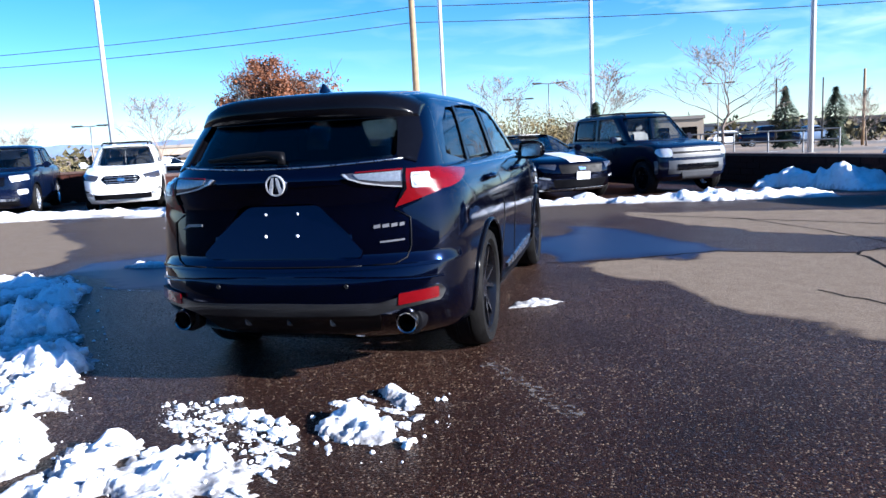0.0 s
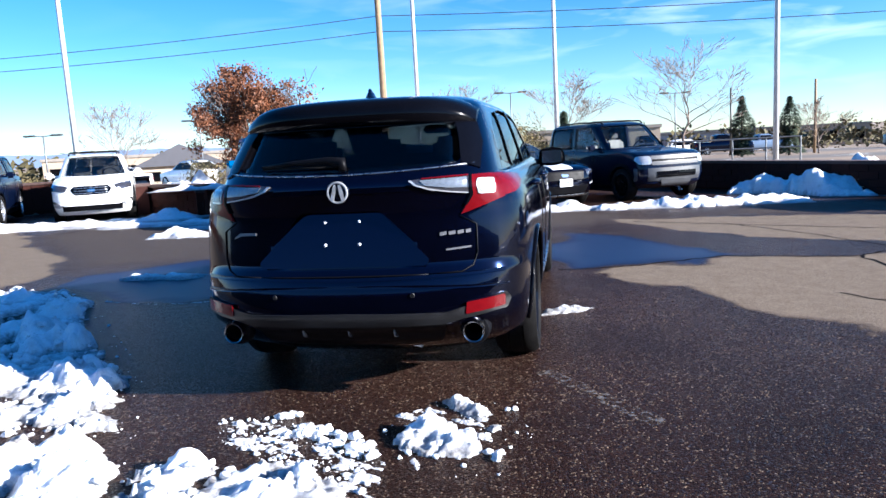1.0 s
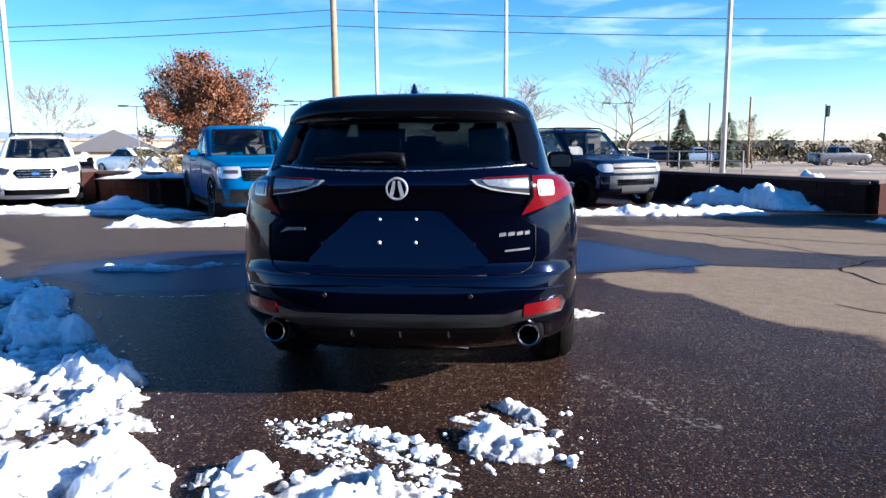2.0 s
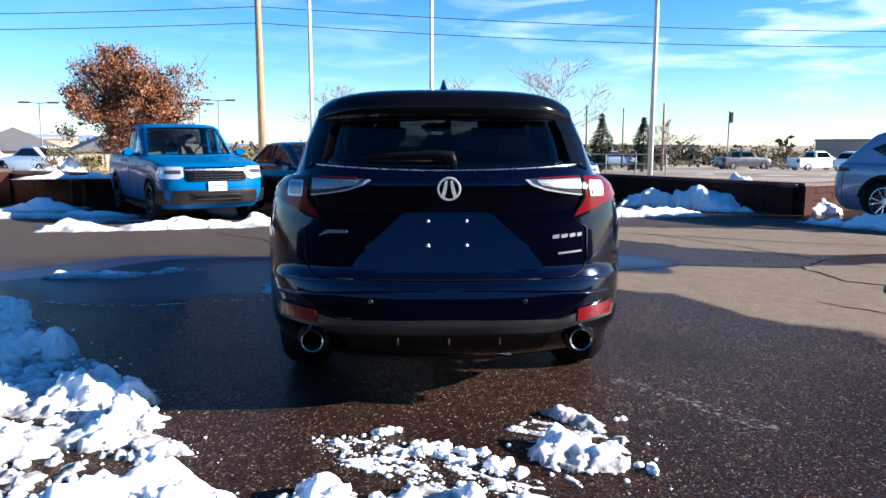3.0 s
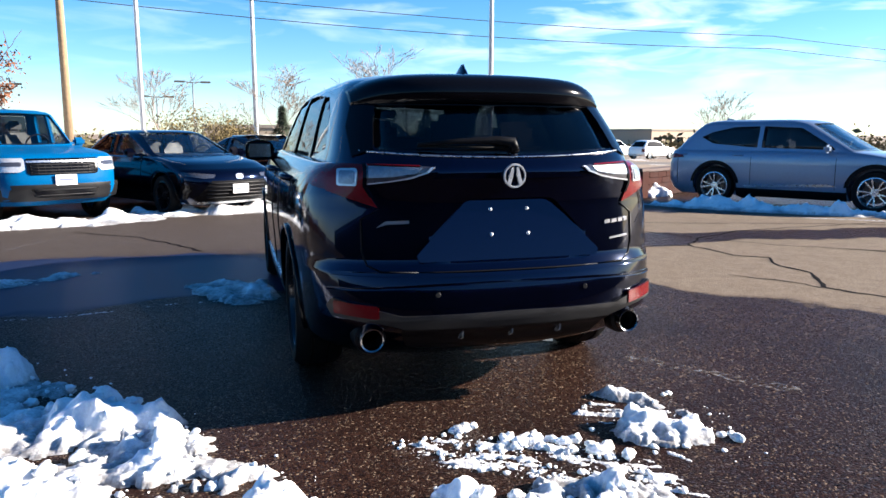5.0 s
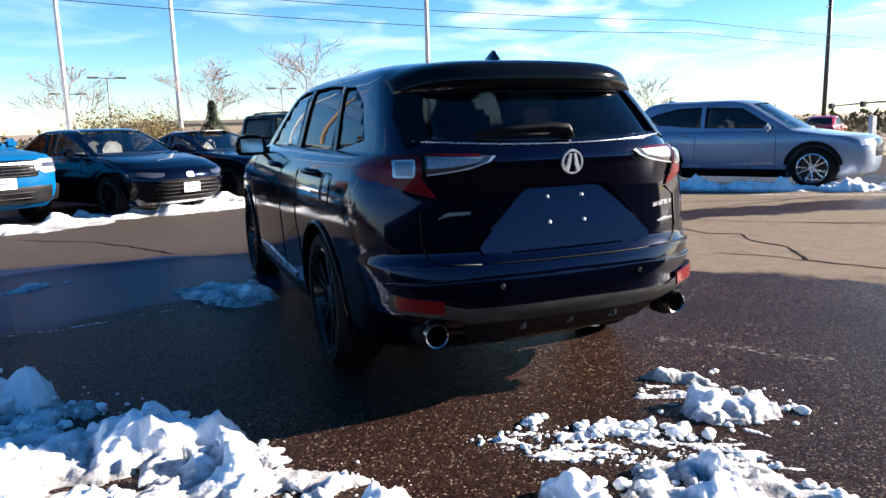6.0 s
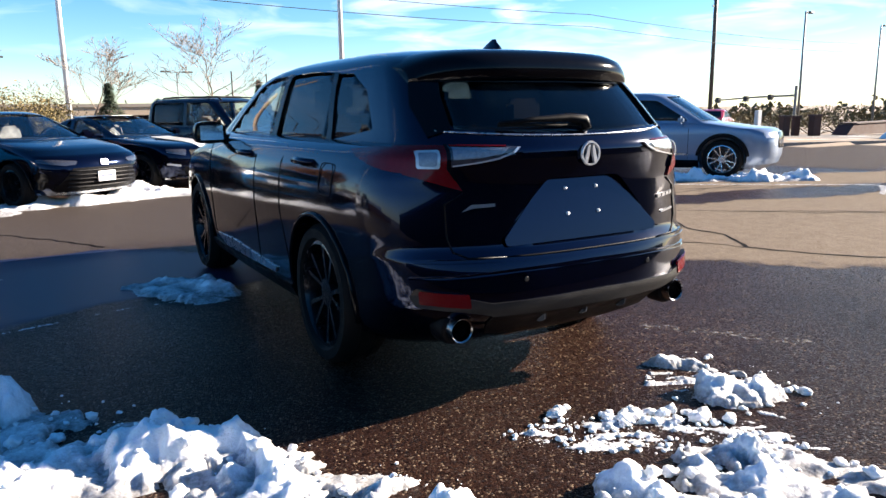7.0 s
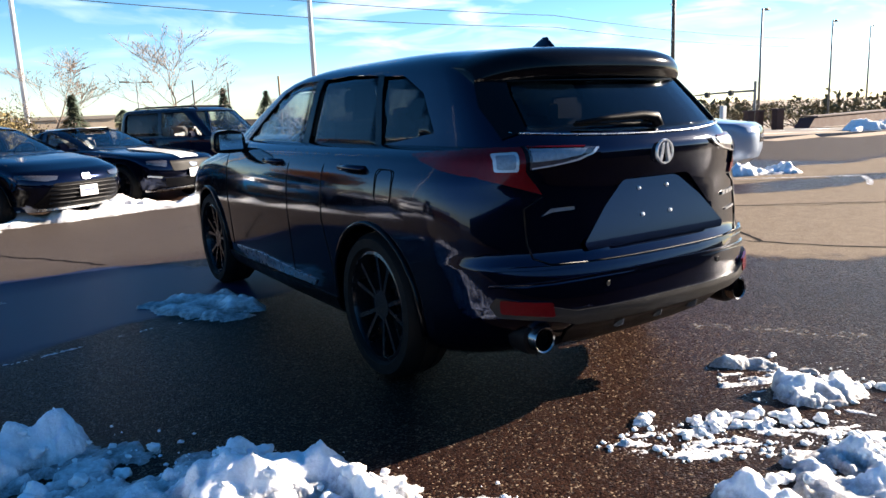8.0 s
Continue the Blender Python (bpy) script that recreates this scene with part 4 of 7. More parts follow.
    part("fuel_flap", bm, plastic, car, "", True)
    # emblem: chrome ring with two leaning bars
    ey = sh.end_y(0, 1.09) - 0.012
    m = Matrix.Translation((0.005, ey, 1.09)) @ Matrix.Rotation(radians(-90), 4, "Z")
    bm = bmesh.new()
    lathe(bm, [(0.044, 0.0), (0.046, 0.008), (0.052, 0.008), (0.055, 0.0), (0.052, -0.006)], 40, m)
    for s in (-1, 1):
        prism(bm, [(0.005 + s * 0.006, 1.128), (0.005 + s * 0.017, 1.128), (0.005 + s * 0.036, 1.058), (0.005 + s * 0.021, 1.050), (0.005 + s * 0.010, 1.088)], "y", ey - 0.008, ey + 0.006)
    part("emblem", bm, emblem_metal, car, "round chrome badge on the tailgate", 30)
    bolts = [(sx * 0.09, z) for sx in (-1, 1) for z in (0.939, 0.827)]
    for x, z in bolts:
        y = recess_y(z) + 0.004
        bm = bmesh.new()
        lathe(bm, [(0.0085, -0.005), (0.0085, 0.004), (0.006, 0.009), (0.0, 0.010)], 12, Matrix.Translation((x, y - 0.007, z)) @ Matrix.Rotation(radians(-90), 4, "Z"))
        part("plate_bolt", bm, plate_white, car, "pale plate bolt", True)
    # cabin fittings
    for x in (-0.37, 0.37):
        seat(car, x, 2.45, 0.62)
    seat(car, 0, 1.45, 0.62, 1.25, False)
    for x in (-0.42, 0.0, 0.42):
        bm = bmesh.new()
        box(bm, (x, 1.07, 1.27), (0.25, 0.09, 0.15), 0.035)
        part("headrest", bm, cloth, car, "", 40)
    bm = bmesh.new()
    box(bm, (0, 3.15, 0.98), (1.35, 0.5, 0.20), 0.07)
    part("dashboard", bm, plastic, car, "", 40)
    bm = bmesh.new()
    mm = Matrix.Translation((-0.37, 2.86, 1.02)) @ Matrix.Rotation(radians(90), 4, "Z") @ Matrix.Rotation(radians(22), 4, "Y")
    lathe(bm, [(0.185 + 0.014 * math.cos(a), 0.014 * math.sin(a)) for a in (math.tau * k / 8 for k in range(8))], 28, mm, True)
    part("steering_wheel", bm, plastic, car, "", True)
    bm = bmesh.new()
    box(bm, (0.0, 2.86, 1.43), (0.24, 0.04, 0.07), 0.02)
    part("inner_mirror", bm, plastic, car, "", 40)
    # front end, seen past the flank
    for s in (-1, 1):
        part("head_lamp", sh.patch([(s * 0.45, 0.80), (s * 0.80, 0.84), (s * 0.80, 0.76), (s * 0.46, 0.73)], "front", False, 0.006, 0.02, 6), clear_lens, car, "", 40)
    part("grille", sh.patch(rounded([(-0.42, 0.85), (0.42, 0.85), (0.46, 0.62), (0.3, 0.5), (-0.3, 0.5), (-0.46, 0.62)], 0.03), "front", False, 0.006, 0.02, 8), gloss_black, car, "", 40)
    car.scale = (1, 1, 1.013)
    return car


build_crossover()


# ---- parked cars ----
def parked(name, label, paint, L, W, H, belt, hood, cab, wheel_r, axles, rims, lower, rows=None, group="parked cars", glass_side=None, see=True, spokes=5, cap=None, panes=None, clad=0.0, boxy=0.0):
    """A parked car in its own space: rear at y = 0, nose at y = L.
    cab: rear foot, rear top, front top, front foot (y)."""
    car = thing(name, label, "car", None, group)
    w = W / 2
    c0, c1, c2, c3 = cab
    rows = rows or [
        (0.20, w * 0.90, 0.22, L - 0.22, 0.4, 0.5), (0.30, w * 0.95, 0.08, L - 0.08, 0.4, 0.5), (0.45, w * 0.985, 0.01, L - 0.01, 0.4, 0.5), (0.58, w, 0.0, L, 0.4, 0.5),
        (hood - 0.10, w, 0.02, L - 0.03, 0.4, 0.5), (hood - 0.03, w * 0.995, 0.03, L - 0.09, 0.4, 0.55), (hood + 0.02, w * 0.985, 0.04, L - 0.22, 0.4, 0.6),
        (hood + (belt - hood) * 0.45, w * 0.97, 0.05, (c3 + L) / 2 + 0.2, 0.4, 0.6), (belt - 0.02, w * 0.95, 0.06, c3 + 0.22, 0.4, 0.4), (belt, w * 0.92, 0.09, c3 + 0.05, 0.4, 0.35)]
    k = H - belt
    cr = [(belt - 0.06, w * 0.90, c0, c3 + 0.12, 0.3, 0.35), (belt, w * 0.885, c0 + 0.01, c3, 0.3, 0.35), (belt + k * 0.35, w * (0.83 + 0.3 * boxy), c0 + (c1 - c0) * 0.33, c3 + (c2 - c3) * 0.40, 0.28, 0.35),
          (belt + k * 0.7, w * (0.77 + 0.6 * boxy), c0 + (c1 - c0) * 0.68, c3 + (c2 - c3) * 0.78, 0.28, 0.38), (belt + k * 0.85, w * (0.735 + 0.8 * boxy), c0 + (c1 - c0) * 0.85, c2 + 0.06, 0.3, 0.42),
          (belt + k * 0.93, w * (0.69 + boxy), c1 + 0.02, c2 - 0.06, 0.35, 0.5), (belt + k * 0.98, w * (0.58 + boxy), c1 + 0.2, c2 - 0.22, 0.4, 0.5), (H, w * 0.35, c1 + 0.5, c2 - 0.5, 0.2, 0.2)]
    sh = Shell(rows, cr, L, 0.05, 0.09)
    zs = sorted({r[0] for r in rows} | {(a[0] + b[0]) / 2 for a, b in zip(rows, rows[1:])})
    cz = sorted({r[0] for r in cr} | {(a[0] + b[0]) / 2 for a, b in zip(cr, cr[1:])})
    hub = w - 0.13
    wells = [well((s * hub, y, wheel_r), wheel_r + 0.05, hub - 0.2, w + 0.3) for s in (-1, 1) for y in axles]
    part("body", carve(sh.loft(zs), wells), paint, car, "", 32)
    z0, z1 = belt + 0.035, belt + k * 0.84
    def cabin_y(z, front):
        return np.interp(z, sh.cab[:, 0], sh.cab[:, 3 if front else 2])
    fy0, fy1, ry0, ry1 = cabin_y(z0, True) - 0.42, cabin_y(z1, True) - 0.40, cabin_y(z0, False) + 0.32, cabin_y(z1, False) + 0.26
    midy = (fy0 + ry0) / 2 - 0.05
    fw = rounded([(midy + 0.05, z0), (fy0, z0), (fy0 - 0.04, z0 + 0.06), (fy1, z1), (midy + 0.05, z1)], 0.03)
    rw = rounded([(ry0, z0), (midy - 0.05, z0), (midy - 0.05, z1), (ry1 + 0.05, z1), (ry1 - 0.02, z1 - 0.1)], 0.03)
    if panes:
        fw, rw = rounded(panes[0], 0.03), rounded(panes[1], 0.03)
    xw0, xw1 = w * (0.80 + 0.2 * boxy), w * (0.63 + 0.8 * boxy)
    screen = rounded([(-xw0, z0 - 0.005), (0, z0 - 0.025), (xw0, z0 - 0.005), (xw1, z1 + 0.01), (0, z1 + 0.03), (-xw1, z1 + 0.01)], 0.04)
    back = rounded([(-xw0 * 0.9, z0 + 0.02), (xw0 * 0.9, z0 + 0.02), (xw1 * 0.95, z1), (-xw1 * 0.95, z1)], 0.04)
    cavity = sh.loft([belt + 0.005, belt + k * 0.35, belt + k * 0.7, belt + k * 0.88], True, 0.04)
    cuts = [cavity, prism(bmesh.new(), fw, "x", -1.4, 1.4), prism(bmesh.new(), rw, "x", -1.4, 1.4), prism(bmesh.new(), screen, "y", (c2 + c3) / 2 - 0.8, L), prism(bmesh.new(), back, "y", -0.5, max(c0, c1) + 0.45)]
    part("cabin", carve(sh.loft(cz, True), cuts), paint, car, "", 32)
    gs = glass_side or glass_dark
    for s in ("left", "right"):
        part("front_window", sh.patch(fw, s, True, -0.006, 0.005, 6), gs if panes else glass_clear, car, "", True).visible_shadow = False
        part("rear_window", sh.patch(rw, s, True, -0.006, 0.005, 6), gs, car, "", True).visible_shadow = False
    part("windscreen", sh.patch(screen, "front", True, -0.006, 0.005, 8), glass_clear, car, "", True).visible_shadow = False
    part("back_window", sh.patch(back, "rear", True, -0.006, 0.005, 8), gs, car, "", True).visible_shadow = False
    for s in (-1, 1):
        where = "right" if s > 0 else "left"
        for y in axles:
            wheel(car, (s * hub, y, wheel_r), wheel_r, 0.23, s, rims, spokes, 0.16, 0.70, 0.5 * y)
            arch_lip(car, sh, y, wheel_r, wheel_r + 0.055, lower, where)
            if clad:
                arc = [(radians(8 + 164 * k / 16)) for k in range(17)]
                o = [(y + (wheel_r + 0.05) * math.cos(a), wheel_r + (wheel_r + 0.05) * math.sin(a)) for a in arc]
                o += [(y + (wheel_r + 0.05 + clad) * math.cos(a), wheel_r + (wheel_r + 0.05 + clad) * math.sin(a)) for a in arc[::-1]]
                part("arch_cladding", sh.patch(o, where, False, 0.012, 0.02, 6), lower, car, "", 40)
        part("sill", sh.patch([(axles[0] + 0.44, 0.205), (axles[1] - 0.44, 0.205), (axles[1] - 0.44, 0.36), (axles[0] + 0.44, 0.36)], where, False, 0.01, 0.03, 6), lower, car, "", 40)
        bm = bmesh.new()
        my = fy0 - 0.10
        box(bm, (s * (w + 0.10), my, belt + 0.06), (0.20, 0.10, 0.15), 0.04)
        tube(bm, [(s * w * 0.86, my + 0.01, belt + 0.03), (s * (w + 0.03), my, belt + 0.03)], 0.025, 7)
        part("door_mirror", bm, cap or paint, car, "", 40)
        for yy in (midy - 0.25, ry0 - 0.02):
            bm = bmesh.new()
            xh = s * (sh.side_x(yy, belt - 0.09) + 0.02)
            tube(bm, [(xh - s * 0.03, yy - 0.1, belt - 0.09), (xh, yy - 0.06, belt - 0.088), (xh, yy + 0.06, belt - 0.088), (xh - s * 0.03, yy + 0.1, belt - 0.09)], 0.013, 6)
            part("door_handle", bm, paint, car, "", True)
        for yy in (midy, ry0 - 0.12, fy0 + 0.03):
            bm = bmesh.new()
            tube(bm, [(s * (sh.side_x(yy, z) + 0.0005), yy, z) for z in np.linspace(0.4, belt - 0.02, 7)], 0.005, 5)
            part("door_seam", bm, plastic, car, "", True)
    bm = bmesh.new()
    bm.faces.new([bm.verts.new((x, y, belt + 0.008)) for x, y, _ in sh.ring(belt + 0.005, True, 0.035)])
    part("cabin_floor", bm, cloth, car)
    mid_seat = (c2 + c3) / 2 - 0.95
    for x in (-0.36, 0.36):
        seat(car, x, mid_seat, belt - 0.42, 0.48)
    bm = bmesh.new()
    box(bm, (0, mid_seat - 0.95, belt + 0.08), (W * 0.62, 0.14, 0.30), 0.05)
    part("rear_seat", bm, cloth, car, "", 40)
    bm = bmesh.new()
    box(bm, (0, c3 - 0.35, belt - 0.02), (W * 0.66, 0.35, 0.10), 0.03)
    part("dashboard", bm, plastic, car, "", 40)
    bm = bmesh.new()
    mm = Matrix.Translation((-0.36, c3 - 0.62, belt + 0.02)) @ Matrix.Rotation(radians(90), 4, "Z") @ Matrix.Rotation(radians(25), 4, "Y")
    lathe(bm, [(0.18 + 0.014 * math.cos(a), 0.014 * math.sin(a)) for a in (math.tau * q / 7 for q in range(7))], 22, mm, True)
    part("steering_wheel", bm, plastic, car, "", True)
    return car, sh


def front_bits(car, sh, items):
    """Panels on a nose: name, outline of (x, z), material, proud, both sides?"""
    for name, o, m, off, both in items:
        for s in ((1, -1) if both else (1,)):
            part(name, sh.patch([(s * a, b) for a, b in o], "front", False, off, 0.025, 7), m, car, "", 40)


def number_plate(car, sh, z, x=0.0, off=0.03):
    y = sh.end_y(x, z, True) + off
    bm = bmesh.new()
    box(bm, (x, y, z), (0.305, 0.012, 0.155), 0.004)
    p = part("number_plate", bm, plate_white, car, "white dealer plate with blank bars")
    bm = bmesh.new()
    box(bm, (x, y + 0.008, z + 0.005), (0.20, 0.003, 0.035))
    box(bm, (x, y + 0.008, z - 0.045), (0.24, 0.003, 0.018))
    part("plate_bar", bm, plate_bar, p)


def grille_bars(car, sh, x0, z0, z1, n, m, off=0.02):
    for i in range(n):
        z = z0 + (z1 - z0) * i / (n - 1)
        bm = bmesh.new()
        tube(bm, [(x, sh.end_y(x, z, True) + off, z) for x in np.linspace(-x0, x0, 9)], 0.012, 6)
        part("grille_bar", bm, m, car, "", True)


def roof_rails(car, sh, y0, y1, x, z, m, bars=()):
    for s in (-1, 1):
        bm = bmesh.new()
        tube(bm, [(s * x, y0, z - 0.05), (s * x, y0 + 0.1, z), (s * x, (y0 + y1) / 2, z + 0.015), (s * x, y1 - 0.1, z), (s * x, y1, z - 0.06)], 0.018, 8)
        part("roof_rail", bm, m, car, "", True)
    for y in bars:
        bm = bmesh.new()
        box(bm, (0, y, z + 0.02), (2 * x, 0.06, 0.03), 0.01)
        part("roof_bar", bm, m, car, "", 40)


def place(car, L, front_axle, ref, turn=212.0):
    """Stands a car with its front axle's middle over ref."""
    m = Matrix.Translation((ref[0], ref[1], fall(*ref))) @ Matrix.Rotation(radians(turn), 4, "Z") @ Matrix.Translation((0, -front_axle, 0))
    car.matrix_world = m


def build_blue_truck():
    L, fa = 5.07, 4.13
    w = 0.92
    rows = [(0.28, w * 0.90, 0.22, L - 0.22, 0.25, 0.35), (0.38, w * 0.96, 0.05, L - 0.08, 0.25, 0.35), (0.55, w * 0.99, 0.0, L, 0.25, 0.35), (0.80, w, 0.0, L - 0.02, 0.2, 0.35), (0.97, w, 0.01, L - 0.06, 0.2, 0.38),
            (1.03, w * 0.99, 0.02, L - 0.16, 0.2, 0.42), (1.07, w * 0.98, 0.03, L - 0.5, 0.2, 0.45), (1.11, w * 0.965, 0.04, 3.95, 0.2, 0.35), (1.14, w * 0.95, 0.05, 3.70, 0.2, 0.3)]
    car, sh = parked("pickup_truck", "bright blue compact crew-cab pickup truck in the snow", paint_blue, L, 1.84, 1.745, 1.14, 1.03, (1.62, 1.78, 3.0, 3.66), 0.37, (1.05, fa), rim_dark, plastic, rows, cap=paint_blue, clad=0.05, boxy=0.08)
    front_bits(car, sh, [
        ("lower_bumper", rounded([(-0.92, 0.60), (0.92, 0.60), (0.92, 0.37), (-0.92, 0.37)], 0.03), plastic_grey, 0.02, False),
        ("lower_grille", rounded([(-0.48, 0.54), (0.48, 0.54), (0.42, 0.42), (-0.42, 0.42)], 0.02), gloss_black, 0.03, False),
        ("grille", rounded([(-0.50, 0.97), (0.50, 0.97), (0.50, 0.77), (0.46, 0.74), (-0.46, 0.74), (-0.50, 0.77)], 0.02), gloss_black, 0.012, False),
        ("head_lamp", rounded([(0.52, 0.975), (0.85, 0.975), (0.87, 0.88), (0.84, 0.79), (0.60, 0.78), (0.52, 0.82)], 0.03), clear_lens, 0.014, True),
        ("lamp_core", rounded([(0.56, 0.925), (0.78, 0.925), (0.80, 0.865), (0.56, 0.865)], 0.02), smoke_lens, 0.02, True),
        ("grille_crossbar", rounded([(-0.50, 0.945), (0.50, 0.945), (0.50, 0.915), (-0.50, 0.915)], 0.01), satin_metal, 0.028, False),
    ])
    grille_bars(car, sh, 0.46, 0.76, 0.89, 4, plastic_grey, 0.015)
    for k in range(11):
        x = -0.45 + 0.09 * k
        bm = bmesh.new()
        tube(bm, [(x, sh.end_y(x, z, True) + 0.018, z) for z in (0.75, 0.82, 0.90)], 0.008, 5)
        part("grille_bar", bm, plastic_grey, car)
    grille_bars(car, sh, 0.44, 0.44, 0.52, 2, plastic_grey, 0.035)
    number_plate(car, sh, 0.66, 0.0, 0.03)
    bm = bmesh.new()
    box(bm, (0, 0.85, 1.15), (1.62, 1.5, 0.02), 0.005)
    part("bed_cover", bm, plastic, car, "black cover over the load bed")
    place(car, L, fa, (-4.06, 9.72))


def build_black_sedan():
    L, fa = 4.92, 3.98
    car, sh = parked("sedan_car", "black sedan with a wide mesh grille, nose over ploughed snow", paint_black, L, 1.86, 1.44, 0.98, 0.80, (0.55, 1.45, 2.75, 3.75), 0.34, (1.10, fa), rim_dark, gloss_black)
    front_bits(car, sh, [
        ("grille", rounded([(-0.50, 0.60), (0.50, 0.60), (0.72, 0.30), (0.60, 0.26), (-0.60, 0.26), (-0.72, 0.30)], 0.03), plastic, 0.010, False),
        ("head_lamp", rounded([(0.42, 0.70), (0.84, 0.74), (0.86, 0.69), (0.60, 0.64), (0.45, 0.65)], 0.015), smoke_lens, 0.010, True),
        ("corner_intake", rounded([(0.76, 0.52), (0.86, 0.56), (0.84, 0.30), (0.78, 0.30)], 0.02), gloss_black, 0.01, True),
        ("chin_spoiler", rounded([(-0.80, 0.25), (0.80, 0.25), (0.78, 0.215), (-0.78, 0.215)], 0.01), satin_metal, 0.012, False),
        ("emblem", rounded([(-0.07, 0.70), (0.07, 0.70), (0.07, 0.62), (-0.07, 0.62)], 0.035), chrome, 0.02, False),
    ])
    grille_bars(car, sh, 0.55, 0.32, 0.56, 5, plastic_grey, 0.014)
    number_plate(car, sh, 0.46, 0.0, 0.03)
    place(car, L, fa, (-1.55, 10.5))


def build_muscle_coupe():
    L, fa = 4.80, 3.92
    car, sh = parked("coupe_car", "black two-door coupe with a white bonnet stripe", paint_black, L, 1.90, 1.39, 0.98, 0.84, (0.55, 1.60, 2.35, 3.35), 0.35, (1.12, fa), rim_dark, gloss_black)
    front_bits(car, sh, [
        ("grille", rounded([(-0.50, 0.76), (0.50, 0.76), (0.46, 0.58), (-0.46, 0.58)], 0.03), plastic, 0.010, False),
        ("head_lamp", rounded([(0.54, 0.77), (0.82, 0.78), (0.84, 0.72), (0.58, 0.66)], 0.015), smoke_lens, 0.010, True),
        ("lower_grille", rounded([(-0.62, 0.46), (0.62, 0.46), (0.55, 0.30), (-0.55, 0.30)], 0.03), plastic, 0.012, False),
        ("running_lamp", rounded([(0.66, 0.50), (0.84, 0.53), (0.84, 0.50), (0.67, 0.46)], 0.01), clear_lens, 0.012, True),
        ("chin_spoiler", rounded([(-0.80, 0.27), (0.80, 0.27), (0.78, 0.235), (-0.78, 0.235)], 0.01), satin_metal, 0.014, False),
        ("emblem", rounded([(-0.09, 0.69), (0.09, 0.71), (0.07, 0.64), (-0.06, 0.64)], 0.02), chrome, 0.02, False),
    ])
    number_plate(car, sh, 0.53, 0.0, 0.04)
    # bonnet stripe laid on the bonnet
    bm = bmesh.new()
    prev = None
    for i in range(15):
        z = 0.80 + 0.178 * i / 14
        y = sh.row(z)[2]
        row = [bm.verts.new((x, sh.end_y(x, z, True) + 0.004, z + 0.006)) for x in (-0.24, -0.12, 0, 0.12, 0.24)]
        if prev:
            for k in range(4):
                bm.faces.new((prev[k], prev[k + 1], row[k + 1], row[k]))
        prev = row
    part("bonnet_stripe", bm, paint_white, car, "broad white stripe", True)
    bm = bmesh.new()
    box(bm, (0, 1.95, 1.395), (0.50, 0.9, 0.008), 0.003)
    part("roof_stripe", bm, paint_white, car, "white roof stripe")
    place(car, L, fa, (0.55, 12.45))


def build_navy_suv():
    L, fa = 4.39, 3.60
    w = 0.94
    rows = [(0.30, w * 0.90, 0.2, L - 0.2, 0.25, 0.3), (0.40, w * 0.96, 0.05, L - 0.06, 0.25, 0.3), (0.58, w, 0.0, L, 0.22, 0.3), (0.88, w, 0.0, L - 0.02, 0.2, 0.32), (1.03, w * 0.99, 0.01, L - 0.08, 0.2, 0.36),
            (1.08, w * 0.98, 0.02, L - 0.22, 0.2, 0.4), (1.12, w * 0.97, 0.02, L - 0.8, 0.2, 0.35), (1.15, w * 0.95, 0.03, 3.30, 0.2, 0.3)]
    car, sh = parked("boxy_suv", "dark blue boxy SUV with roof rails in the snow", paint_navy, L, 1.88, 1.80, 1.15, 1.06, (0.06, 0.22, 2.55, 3.22), 0.37, (0.93, fa), rim_dark, plastic, rows, boxy=0.08, clad=0.06)
    front_bits(car, sh, [
        ("grille", rounded([(-0.62, 1.00), (0.62, 1.00), (0.62, 0.80), (-0.62, 0.80)], 0.03), bumper_silver, 0.012, False),
        ("grille_crossbar", rounded([(-0.60, 0.92), (0.60, 0.92), (0.60, 0.88), (-0.60, 0.88)], 0.01), plastic, 0.022, False),
        ("head_lamp", rounded([(0.62, 1.00), (0.86, 1.00), (0.88, 0.90), (0.84, 0.82), (0.62, 0.82)], 0.05), clear_lens, 0.014, True),
        ("lower_bumper", rounded([(-0.92, 0.74), (0.92, 0.74), (0.90, 0.46), (-0.90, 0.46)], 0.04), bumper_silver, 0.018, False),
        ("skid_plate", rounded([(-0.42, 0.50), (0.42, 0.50), (0.36, 0.36), (-0.36, 0.36)], 0.03), bumper_silver, 0.03, False),
        ("lower_grille", rounded([(-0.52, 0.66), (0.52, 0.66), (0.50, 0.54), (-0.50, 0.54)], 0.02), gloss_black, 0.026, False),
    ])
    roof_rails(car, sh, 0.55, 2.45, 0.56, 1.81, plastic, (0.9, 2.0))
    place(car, L, fa, (3.0, 13.75))


